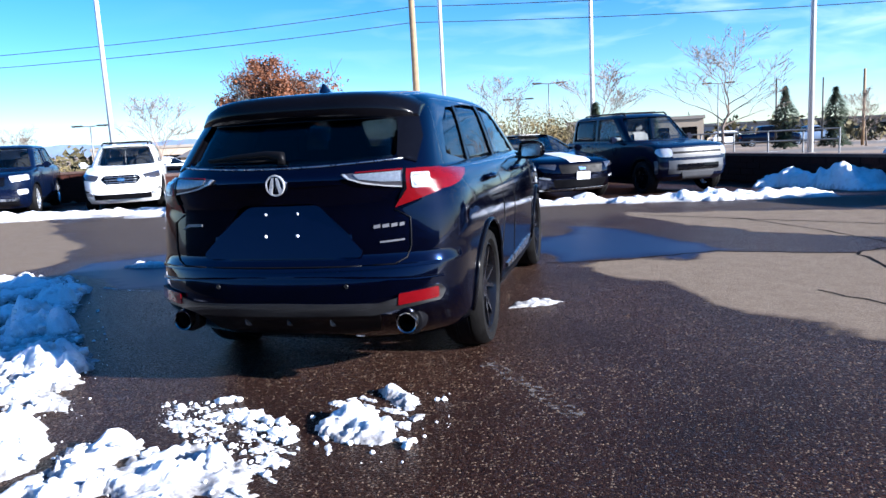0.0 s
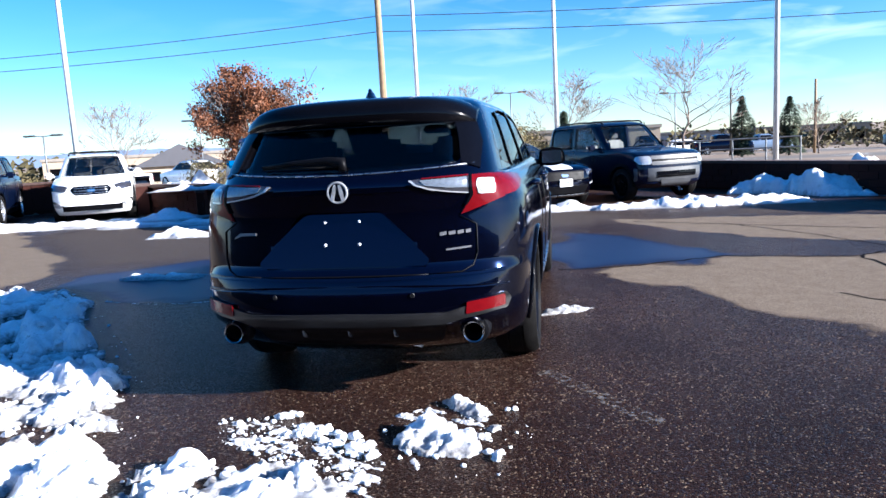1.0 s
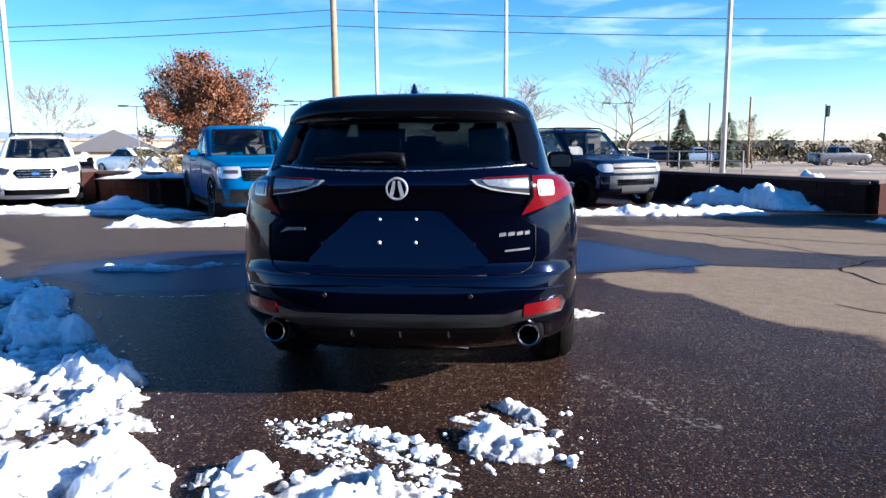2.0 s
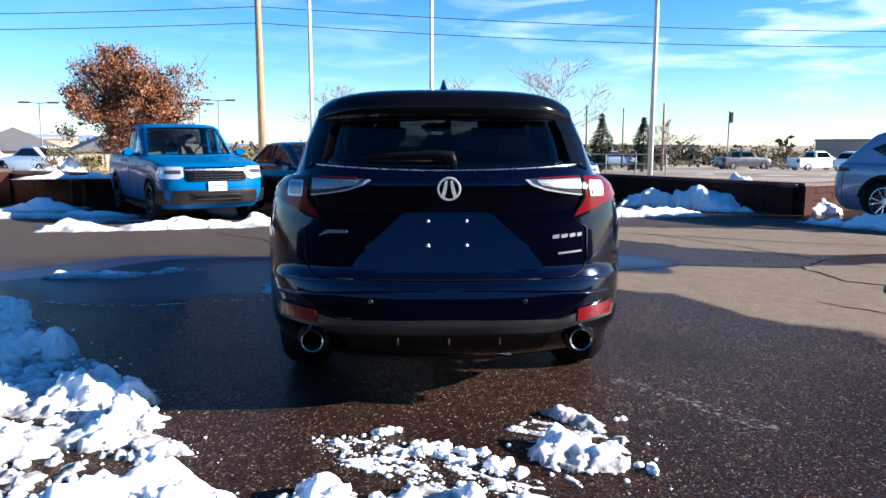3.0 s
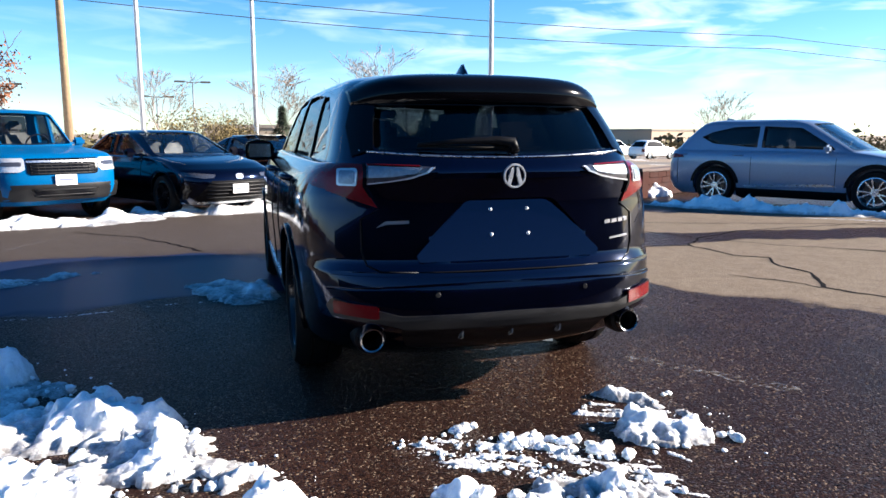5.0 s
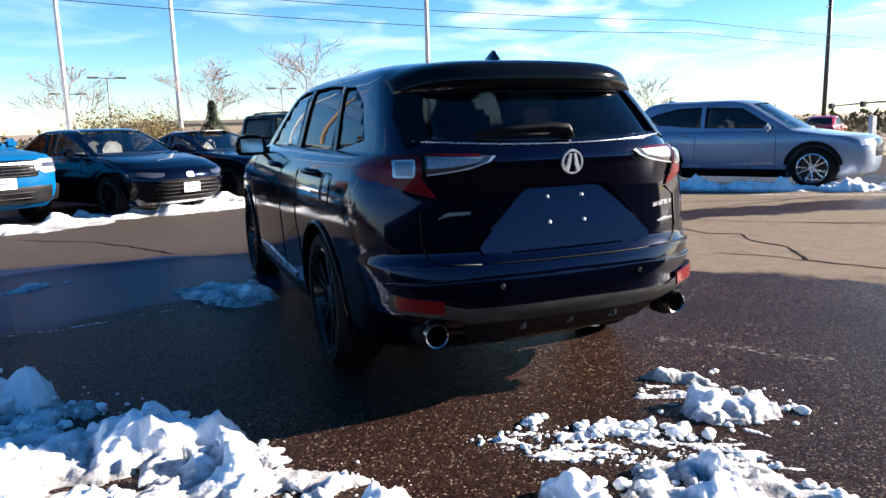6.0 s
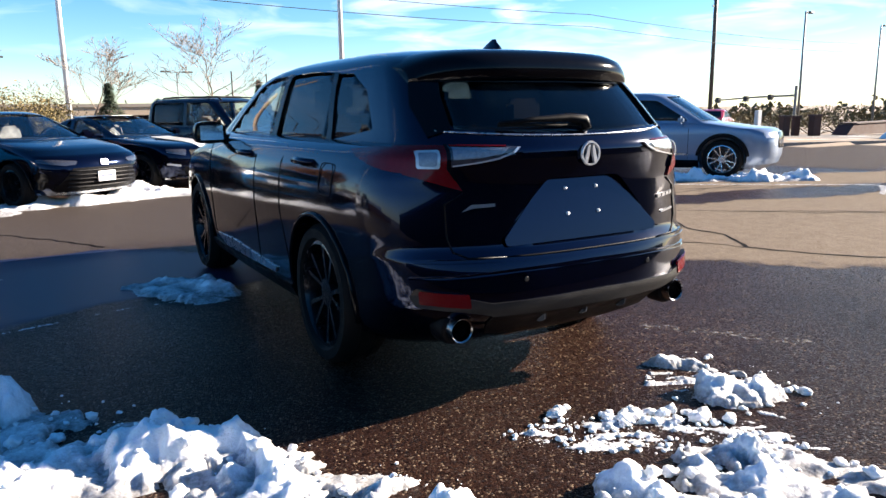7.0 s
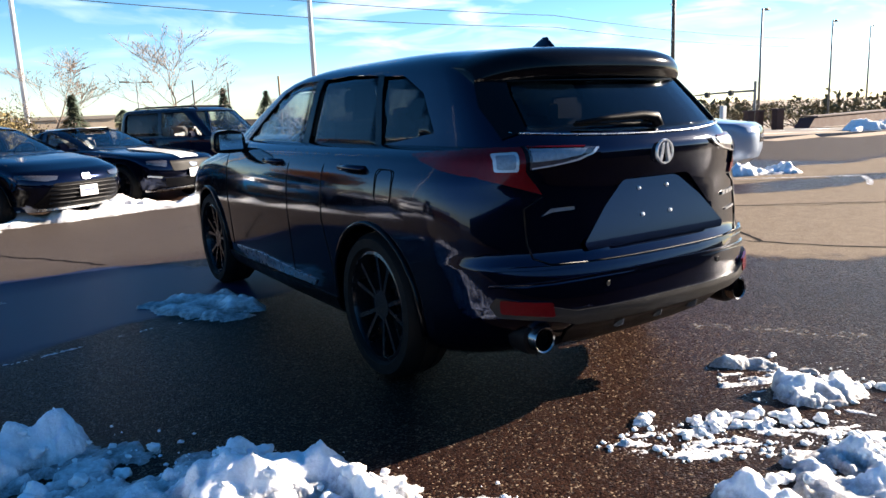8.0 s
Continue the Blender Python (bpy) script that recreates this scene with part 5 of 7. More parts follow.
def build_white_wagon():
    L, fa = 4.82, 3.88
    car, sh = parked("wagon_car", "white wagon with black roof rails and cladding", paint_white, L, 1.84, 1.62, 1.06, 0.90, (0.15, 0.75, 2.65, 3.60), 0.35, (1.14, fa), rim_silver, plastic, clad=0.06)
    front_bits(car, sh, [
        ("grille", rounded([(-0.36, 0.86), (0.36, 0.86), (0.44, 0.78), (0.34, 0.66), (-0.34, 0.66), (-0.44, 0.78)], 0.02), gloss_black, 0.012, False),
        ("head_lamp", rounded([(0.48, 0.86), (0.84, 0.92), (0.86, 0.78), (0.56, 0.74)], 0.03), smoke_lens, 0.012, True),
        ("lower_bumper", rounded([(-0.84, 0.55), (-0.60, 0.42), (0.60, 0.42), (0.84, 0.55), (0.86, 0.30), (-0.86, 0.30)], 0.03), plastic, 0.015, False),
        ("fog_lamp", rounded([(0.66, 0.48), (0.80, 0.50), (0.80, 0.40), (0.66, 0.38)], 0.04), clear_lens, 0.022, True),
        ("emblem", rounded([(-0.08, 0.79), (0.08, 0.79), (0.08, 0.73), (-0.08, 0.73)], 0.03), chrome, 0.022, False),
    ])
    grille_bars(car, sh, 0.36, 0.70, 0.82, 3, satin_metal, 0.016)
    roof_rails(car, sh, 0.9, 2.7, 0.56, 1.65, plastic, (1.1, 2.5))
    place(car, L, fa, (-10.3, 12.45))


def build_far_suv():
    L, fa = 4.60, 3.70
    car, sh = parked("midsize_suv", "dark grey-blue SUV with a pale front skid strip", paint_navy, L, 1.85, 1.68, 1.10, 0.98, (0.15, 0.6, 2.7, 3.45), 0.36, (1.0, fa), rim_silver, plastic)
    front_bits(car, sh, [
        ("grille", rounded([(-0.42, 0.92), (0.42, 0.92), (0.40, 0.72), (-0.40, 0.72)], 0.03), gloss_black, 0.012, False),
        ("head_lamp", rounded([(0.48, 0.94), (0.84, 0.96), (0.86, 0.84), (0.54, 0.80)], 0.03), clear_lens, 0.012, True),
        ("fog_lamp", rounded([(0.62, 0.62), (0.82, 0.64), (0.82, 0.52), (0.64, 0.50)], 0.04), clear_lens, 0.014, True),
        ("bumper_bar", rounded([(-0.66, 0.44), (0.66, 0.44), (0.62, 0.38), (-0.62, 0.38)], 0.015), satin_metal, 0.02, False),
        ("lower_bumper", rounded([(-0.86, 0.38), (0.86, 0.38), (0.82, 0.26), (-0.82, 0.26)], 0.02), plastic, 0.015, False),
    ])
    place(car, L, fa, (-12.75, 10.95))


def build_silver_suv():
    L, fa = 5.04, 4.05
    w, c3 = 0.99, 3.85
    rows = [(0.20, w * 0.90, 0.22, L - 0.22, 0.4, 0.42), (0.30, w * 0.95, 0.08, L - 0.06, 0.4, 0.42), (0.45, w * 0.985, 0.01, L - 0.01, 0.4, 0.42), (0.62, w, 0.0, L, 0.4, 0.42), (0.80, w, 0.0, L - 0.01, 0.4, 0.42),
            (0.90, w * 0.998, 0.02, L - 0.05, 0.4, 0.45), (0.97, w * 0.99, 0.03, L - 0.16, 0.4, 0.5), (1.01, w * 0.98, 0.04, L - 0.55, 0.4, 0.5), (1.05, w * 0.965, 0.05, c3 + 0.35, 0.4, 0.4), (1.09, w * 0.93, 0.08, c3 + 0.08, 0.4, 0.35)]
    car, sh = parked("family_suv", "silver-blue three-row SUV with bright spoked wheels", paint_silver, L, 1.98, 1.70, 1.09, 0.97, (0.12, 0.75, 2.95, 3.85), 0.385, (1.16, fa), rim_silver, plastic, rows, glass_side=glass_deep, clad=0.07,
                     panes=([(2.02, 1.15), (3.35, 1.125), (3.30, 1.18), (2.72, 1.53), (2.02, 1.565)], [(0.78, 1.35), (1.05, 1.22), (1.94, 1.15), (1.94, 1.565), (1.45, 1.55), (1.0, 1.45)]))
    for s in (-1, 1):
        where = "right" if s > 0 else "left"
        part("tail_lamp", sh.patch([(0.06, 1.02), (0.45, 1.0), (0.50, 0.94), (0.10, 0.90)], where, False, 0.008, 0.02, 5), red_lens, car, "", 40)
        part("door_strip", sh.patch([(1.75, 0.42), (3.3, 0.50), (3.45, 0.46), (1.8, 0.38)], where, False, 0.012, 0.012, 6), satin_metal, car, "", 40)
        part("head_lamp", sh.patch([(s * 0.45, 0.86), (s * 0.86, 0.90), (s * 0.86, 0.80), (s * 0.50, 0.78)], "front", False, 0.01, 0.02, 6), clear_lens, car, "", 40)
    part("grille", sh.patch(rounded([(-0.44, 0.90), (0.44, 0.90), (0.48, 0.6), (-0.48, 0.6)], 0.03), "front", False, 0.01, 0.02, 6), gloss_black, car, "", 40)
    bm = bmesh.new()
    prism(bm, [(0.95, 1.67), (1.18, 1.70), (0.98, 1.75)], "x", -0.012, 0.012)
    part("fin_antenna", bm, paint_silver, car)
    place(car, L, fa, (10.52, 7.54), 210.2)


build_blue_truck()
build_black_sedan()
build_muscle_coupe()
build_navy_suv()
build_white_wagon()
build_far_suv()
build_silver_suv()


# ---- walls, kerb, added wall behind the camera ----
def build_walls():
    line = [(-34, 20.6), (-1.0, 20.6), (-0.9, 17.15), (0.3, 15.0), (12.95, 15.0), (12.95, 5.9), (18.2, 5.9)]
    tops = [0.78, 0.78, 0.74, 0.66, 0.66, 0.62, 0.60]
    for i, (p, q) in enumerate(zip(line, line[1:])):
        a, b = lot(*p), lot(*q)
        d = (b - a).normalized()
        n = Vector((-d.y, d.x, 0))  # away from the lot
        if n.dot(lot(5, 5) - a) > 0:
            n = -n
        wall = thing("wall_%d" % (i + 1), "low dark red-brown block retaining wall with a thin cap", "wall", None, "", "structure")
        h = (tops[i] + tops[i + 1]) / 2
        mid = (a + b) / 2
        m = Matrix.Translation((mid.x, mid.y, max(fall(mid.x, mid.y), -0.2))) @ Matrix.Rotation(math.atan2(d.y, d.x), 4, "Z")
        ln = (b - a).length
        side = 1 if n.dot(Vector((-d.y, d.x, 0))) > 0 else -1
        bm = bmesh.new()
        # courses of long blocks, joints set back
        rows_n = 4
        bh = h / rows_n
        box(bm, (0, side * 0.18, h / 2 - 0.1), (ln + 0.3, 0.30, h + 0.18), 0, m)
        part("wall_core", bm, stone_wall, wall)
        bm = bmesh.new()
        box(bm, (0, side * 0.16, h + 0.03), (ln + 0.34, 0.42, 0.07), 0.012, m)
        part("wall_cap", bm, stone_cap, wall, "thin stone coping")
        rnd = random.Random(i)
        bl = 0.45
        count = int(ln / bl)
        bmx = bmesh.new()
        for r in range(rows_n):
            off = (r % 2) * bl / 2
            for k in range(count):
                x = -ln / 2 + bl * (k + 0.5) + off
                if x > ln / 2:
                    continue
                box(bmx, (x, side * (0.02 + rnd.uniform(-0.006, 0.006)), bh * (r + 0.5)), (bl - 0.012, 0.06, bh - 0.012), 0, m)
        blocks = part("wall_blocks", bmx, stone_wall, wall, "rough-faced blocks in running courses")
        tagged(blocks, kind="stuff")


build_walls()


def build_kerb():
    pts = [Vector((18.0, 16.9, 0)), Vector((22.6, 15.0, 0)), Vector((27.9, 13.1, 0)), Vector((36, 9.6, 0)), Vector((48, 3, 0))]
    bm = bmesh.new()
    for a, b in zip(pts, pts[1:]):
        d = b - a
        m = Matrix.Translation((a + b) / 2) @ Matrix.Rotation(math.atan2(d.y, d.x), 4, "Z")
        box(bm, (0, 0, -0.175), (d.length + 0.05, 0.18, 0.15), 0.02, m)
    single("kerb", bm, concrete, "pale concrete kerb along the lot's far edge", "kerb", "", "structure", 40)


build_kerb()


def build_reflection_wall():
    """Unseen wall added at the near side to close the place and darken reflections."""
    b = thing("reflection_wall", "added unseen dark wall at the lot's near side, darkens reflections", "wall", None, "", "structure")
    bm = bmesh.new()
    box(bm, (0, -14, 1.1), (96, 4.0, 2.2), 0.03)
    part("wall_panel", bm, wall_plain, b)
    bm = bmesh.new()
    box(bm, (0, -14, 2.28), (96.4, 4.4, 0.2), 0.03)
    part("wall_cap", bm, stone_cap, b)


build_reflection_wall()


# ---- snow ----
def fbm(x, y, s, seed=0.0):
    return noise.fractal(Vector((x * s, y * s, seed)), 0.9, 2.1, 4)


def lattice(i, j, k):
    """A fixed random number for each cell of a grid."""
    v = np.sin(i * 127.1 + j * 311.7 + k * 74.7) * 43758.5453
    return v - np.floor(v)


def grain(x, y, s, seed=0.0, octaves=4):
    """Smooth noise over whole arrays, about -0.5 to 0.5."""
    out, amp, total = 0.0, 1.0, 0.0
    for o in range(octaves):
        u, v = x * s + 17.3 * o + seed * 3.1, y * s - 9.7 * o + seed * 1.7
        i, j = np.floor(u), np.floor(v)
        fu, fv = u - i, v - j
        fu, fv = fu * fu * (3 - 2 * fu), fv * fv * (3 - 2 * fv)
        a = lattice(i, j, seed + o) * (1 - fu) + lattice(i + 1, j, seed + o) * fu
        b = lattice(i, j + 1, seed + o) * (1 - fu) + lattice(i + 1, j + 1, seed + o) * fu
        out = out + amp * (a * (1 - fv) + b * fv - 0.5)
        total += amp
        amp *= 0.55
        s *= 2.07
    return out / total * 1.6


def domes(x, y, s, seed=0.0, sparse=0.0):
    """Rounded lumps of uneven size packed over a plane, heights 0 to about 0.7."""
    u, v = x * s, y * s
    i0, j0 = np.floor(u), np.floor(v)
    best = np.zeros_like(x)
    for di in (-1, 0, 1):
        for dj in (-1, 0, 1):
            i, j = i0 + di, j0 + dj
            cx, cy = i + lattice(i, j, seed + 1.3), j + lattice(i, j, seed + 2.9)
            r = 0.28 + 0.46 * lattice(i, j, seed + 4.7)
            r = np.where(lattice(i, j, seed + 6.1) < sparse, 0.0, r)
            d2 = (u - cx) ** 2 + (v - cy) ** 2
            best = np.maximum(best, np.sqrt(np.maximum(0.0, r * r - d2)))
    return best


def depth_in(x, y, poly):
    """How far each point lies inside the polygon (negative outside)."""
    ins, best = np.zeros(x.shape, bool), np.full(x.shape, 1e9)
    for (x0, y0), (x1, y1) in zip(poly, poly[1:] + poly[:1]):
        dx, dy = x1 - x0, y1 - y0
        if abs(dy) > 1e-9:
            ins ^= ((y0 > y) != (y1 > y)) & (x < dx * (y - y0) / dy + x0)
        t = np.clip(((x - x0) * dx + (y - y0) * dy) / (dx * dx + dy * dy), 0, 1)
        best = np.minimum(best, np.hypot(x - x0 - t * dx, y - y0 - t * dy))
    return np.where(ins, best, -best)


FIELDS = []


def snow_top(x, y):
    """Height of the heaped snow over the asphalt."""
    z = 0.0
    for x0, y0, step, hs in FIELDS:
        i, j = int(round((x - x0) / step)), int(round((y - y0) / step))
        if 0 <= j < hs.shape[0] and 0 <= i < hs.shape[1]:
            z = max(z, hs[j, i])
    return z


def snow_field(name, label, polys, step, base=0.0, seed=0.0, holes=0.0, zf=None):
    """Heaped snow inside the outlines, lumps on lumps, worn to slush where thin.
    polys: (outline, height, softness, lump size)."""
    xs0 = min(p[0] for o in polys for p in o[0]) - 0.2
    xs1 = max(p[0] for o in polys for p in o[0]) + 0.2
    ys0 = min(p[1] for o in polys for p in o[0]) - 0.2
    ys1 = max(p[1] for o in polys for p in o[0]) + 0.2
    nx, ny = int((xs1 - xs0) / step) + 1, int((ys1 - ys0) / step) + 1
    gx, gy = np.meshgrid(xs0 + np.arange(nx) * step, ys0 + np.arange(ny) * step)
    hs = np.full(gx.shape, -0.05)
    for o, hh, sf, lump in polys:
        d = depth_in(gx, gy, [tuple(q) for q in o])
        d = d + 0.55 * sf * grain(gx, gy, 1.1 / sf, seed) + 0.35 * sf * grain(gx, gy, 4.0 / sf, seed + 5)
        e = np.clip(d / sf, 0, 1)
        e = np.sqrt(e * (2 - e))
        big = grain(gx, gy, 0.8 / max(sf, 0.2), seed + 9)
        wx, wy = gx + 0.25 * lump * grain(gx, gy, 2.0 / lump, seed + 2), gy + 0.25 * lump * grain(gx, gy, 2.0 / lump, seed + 3)
        body = hh * np.clip(0.42 + 1.25 * big, 0.0, 1.3)
        patch = np.clip(0.45 + 2.2 * grain(gx, gy, 0.55 / lump, seed + 21, 2), 0.0, 1.0)
        rough = 0.45 * lump * domes(wx, wy, 0.8 / lump, seed, 0.45) + patch * (0.15 * lump * domes(wx, wy, 2.4 / lump, seed + 3, 0.45) + 0.045 * lump * domes(wx, wy, 6.0 / lump, seed + 7, 0.3)) + 0.05 * lump * grain(gx, gy, 7 / lump, seed + 4)
        h = e * (body + rough * np.clip(0.55 + 1.6 * big, 0.10, 1.2))
        if holes:
            worn = np.clip((-holes - grain(gx, gy, 1.5 / max(sf, 0.2), seed + 13)) / 0.18, 0, 1)
            h = h * (1 - 0.82 * worn) - 0.012 * worn + 0.012 * worn * domes(wx, wy, 3.0 / lump, seed + 17, 0.3)
        hs = np.maximum(hs, np.where(d > 0, h, -0.05))
    if base == 0.0 and zf is None:
        FIELDS.append((xs0, ys0, step, hs))
    keep = np.maximum(np.maximum(hs[:-1, :-1], hs[1:, :-1]), np.maximum(hs[:-1, 1:], hs[1:, 1:])) > 0.003
    jj, ii = np.nonzero(keep)
    quad = np.stack([jj * nx + ii, jj * nx + ii + 1, (jj + 1) * nx + ii + 1, (jj + 1) * nx + ii], 1)
    used, faces = np.unique(quad, return_inverse=True)
    faces = faces.reshape(quad.shape)
    px, py, ph = gx.ravel()[used], gy.ravel()[used], hs.ravel()[used]
    jit = 0.35 * step * grain(px, py, 31.0, 1.0, 1)
    lift = np.array([(zf or fall)(x, y) for x, y in zip(px, py)])
    co = np.stack([px + jit, py + jit, base + lift + np.where(ph > 0, ph, -0.012)], 1)
    me = bpy.data.meshes.new(name)
    me.from_pydata(co.tolist(), [], faces.tolist())
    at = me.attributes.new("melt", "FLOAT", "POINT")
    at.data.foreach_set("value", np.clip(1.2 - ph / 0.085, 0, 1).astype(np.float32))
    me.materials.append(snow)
    me.shade_smooth()
    return tagged(new(name, me), label, "snow", "", "stuff")


ICO = {}
for level in (1, 2, 3):
    tmp = bmesh.new()
    bmesh.ops.create_icosphere(tmp, subdivisions=level, radius=1.0)
    ICO[level] = ([q.co.copy() for q in tmp.verts], [[q.index for q in f.verts] for f in tmp.faces])
    tmp.free()


def snow_chunks(name, label, poly, count, r0, r1, seed, pw=2.5):
    """Loose lumps scattered over an outline."""
    rnd = random.Random(seed)
    verts, faces = [], []
    xs, ys = [p[0] for p in poly], [p[1] for p in poly]
    made = 0
    while made < count:
        x, y = rnd.uniform(min(xs), max(xs)), rnd.uniform(min(ys), max(ys))
        if inside((x, y), poly) < -0.03 * rnd.random():
            continue
        made += 1
        r = r0 + (r1 - r0) * rnd.random() ** pw
        m = Matrix.Rotation(rnd.random() * 6, 3, "Z") @ Matrix.Diagonal((1.2 * r, 0.95 * r, 0.75 * r))
        vs, fs = ICO[3 if r > 0.02 else 2 if r > 0.006 else 1]
        top = snow_top(x, y)
        n0 = len(verts)
        for q in vs:
            k = 1 + 0.55 * noise.noise(q * 1.1 + Vector((seed, made, 0))) + 0.35 * noise.noise(q * 3.1 + Vector((made, seed, 0)))
            p = m @ q * k
            verts.append((x + p.x, y + p.y, top + r * 0.36 + p.z))
        faces += [[n0 + i for i in f] for f in fs]
    me = bpy.data.meshes.new(name)
    me.from_pydata(verts, [], faces)
    me.materials.append(snow)
    me.shade_smooth()
    return tagged(new(name, me), label, "snow", "", "stuff")


BANK = [(-5.4, 3.3), (-4.7, 3.2), (-4.1, 3.15), (-3.54, 2.76), (-2.99, 2.00), (-2.73, 1.53), (-2.28, 1.08), (-1.90, 0.73), (-1.51, 0.31), (-1.28, -0.12), (-1.12, -0.38), (-1.36, -0.52), (-1.62, -0.72), (-1.8, -1.3), (-3.2, -1.4), (-4.8, -0.2), (-5.6, 1.5)]
snow_field("snow_bank", "white lumpy shovelled snow bank on the wet asphalt", [
    (BANK, 0.070, 0.20, 0.12)], 0.014, 0, 1.0, -0.03)
snow_field("snow_bank", "rounded white lumps along the snow bank's edge", [
    ([(-2.04, 0.58), (-1.74, 0.50), (-1.50, 0.22), (-1.42, -0.12), (-1.76, -0.16), (-2.06, 0.16)], 0.21, 0.20, 0.13),
    ([(-3.9, 2.75), (-3.35, 2.5), (-2.74, 1.5), (-2.2, 1.0), (-2.6, 0.8), (-3.3, 1.6)], 0.20, 0.22, 0.15),
    ([(-2.5, 0.7), (-2.1, 0.55), (-2.0, 0.1), (-1.7, -0.4), (-2.1, -0.5), (-2.6, 0.1)], 0.08, 0.2, 0.11),
    ([(-4.9, 3.0), (-4.1, 3.0), (-3.7, 2.6), (-3.9, 1.9), (-4.8, 2.0)], 0.10, 0.3, 0.15)], 0.015, 0, 1.5)
snow_field("snow_bank", "rounded white heap of shovelled snow", [
    ([(-1.36, -0.70), (-1.14, -0.60), (-0.98, -0.66), (-0.82, -0.86), (-0.74, -1.10), (-0.9, -1.5), (-1.5, -1.5), (-1.5, -0.95)], 0.17, 0.22, 0.13)], 0.014, 0, 3.0)
snow_field("snow_bank", "white heap of shovelled snow at the lot's near side", [
    ([(-0.66, -0.86), (-0.56, -0.72), (-0.42, -0.72), (-0.30, -0.84), (-0.40, -1.5), (-0.75, -1.5)], 0.12, 0.14, 0.10),
    ([(-0.32, -0.86), (-0.16, -0.74), (0.06, -0.78), (0.24, -0.92), (0.34, -1.15), (0.28, -1.5), (-0.4, -1.5)], 0.10, 0.16, 0.10)], 0.013, 0, 4.0, 0.16)
snow_field("snow_clump", "broken clump of white snow on wet asphalt", [
    ([(0.46, 0.08), (0.56, 0.09), (0.70, -0.05), (0.80, -0.24), (0.76, -0.32), (0.66, -0.16), (0.52, -0.03)], 0.065, 0.06, 0.06),
    ([(0.33, -0.36), (0.46, -0.29), (0.60, -0.36), (0.62, -0.50), (0.52, -0.58), (0.38, -0.52)], 0.15, 0.10, 0.10),
    ([(0.56, -0.44), (0.70, -0.42), (0.73, -0.54), (0.66, -0.63), (0.56, -0.58)], 0.12, 0.06, 0.09)], 0.009, 0, 2.0)
RUBBLE = [(-0.64, -0.22), (-0.38, -0.20), (0.0, -0.38), (0.26, -0.60), (0.34, -0.95), (0.1, -0.80), (-0.2, -0.66), (-0.48, -0.48)]
snow_chunks("snow_rubble", "scattered crumbs of white snow and slush on asphalt", RUBBLE, 420, 0.002, 0.017, 3, 5.0)
snow_chunks("snow_rubble", "loose snow lumps in a broken row", [(-0.22, -0.28), (-0.02, -0.34), (0.22, -0.50), (0.28, -0.62), (0.16, -0.60), (-0.10, -0.42)], 46, 0.008, 0.032, 31, 1.6)
snow_chunks("snow_rubble", "loose snow lumps beside the clump", [(0.3, 0.08), (0.85, 0.05), (0.95, -0.3), (0.85, -0.75), (0.5, -0.8), (0.25, -0.3)], 60, 0.003, 0.016, 5, 4.0)
snow_chunks("snow_rubble", "two rounded snow lumps apart from the clump", [(0.76, -0.52), (0.84, -0.56), (0.82, -0.62), (0.74, -0.60)], 4, 0.014, 0.026, 6, 1.0)
snow_chunks("snow_rubble", "crumbs of snow fallen from the bank", [(-3.5, 3.0), (-2.5, 1.7), (-1.75, 0.85), (-1.3, 0.1), (-0.9, -0.45), (-1.1, -0.6), (-1.8, 0.2), (-2.7, 1.2)], 90, 0.003, 0.018, 7, 6.0)
snow_chunks("snow_rubble", "rounded lumps along the snow bank", BANK[2:14], 340, 0.005, 0.034, 21, 4.0)
snow_chunks("snow_rubble", "rounded lumps on the near heap", [(-1.36, -0.66), (-0.98, -0.62), (-0.56, -0.74), (-0.1, -0.70), (0.24, -0.86), (0.36, -1.15), (0.3, -1.3), (-1.3, -1.3)], 110, 0.005, 0.028, 22, 4.0)
snow_chunks("snow_rubble", "small snow piece lying apart on the asphalt", [(-0.34, -0.15), (-0.22, -0.15), (-0.22, -0.19), (-0.34, -0.19)], 8, 0.014, 0.026, 9, 1.0)
snow_field("snow_strip", "thin strip of bluish snow in the shade", [([(-3.85, 3.75), (-3.5, 3.72), (-3.1, 3.70), (-2.85, 3.78), (-2.62, 4.1), (-2.4, 4.2), (-2.5, 4.36), (-2.85, 4.12), (-3.2, 3.98), (-3.8, 3.98)], 0.055, 0.12, 0.10)], 0.02, 0, 6.0, 0.1)
snow_field("snow_strip", "small patch of snow beside the front wheel", [([(-1.62, 3.35), (-1.30, 3.50), (-0.95, 3.40), (-0.86, 2.55), (-1.22, 2.55), (-1.48, 2.92)], 0.075, 0.16, 0.10)], 0.018, 0, 7.0)
snow_field("snow_strip", "small slush patch by the rear wheel", [([(0.9, 1.9), (1.15, 1.98), (1.3, 2.12), (1.1, 2.18), (0.92, 2.06)], 0.02, 0.06, 0.05)], 0.016, 0, 8.0)


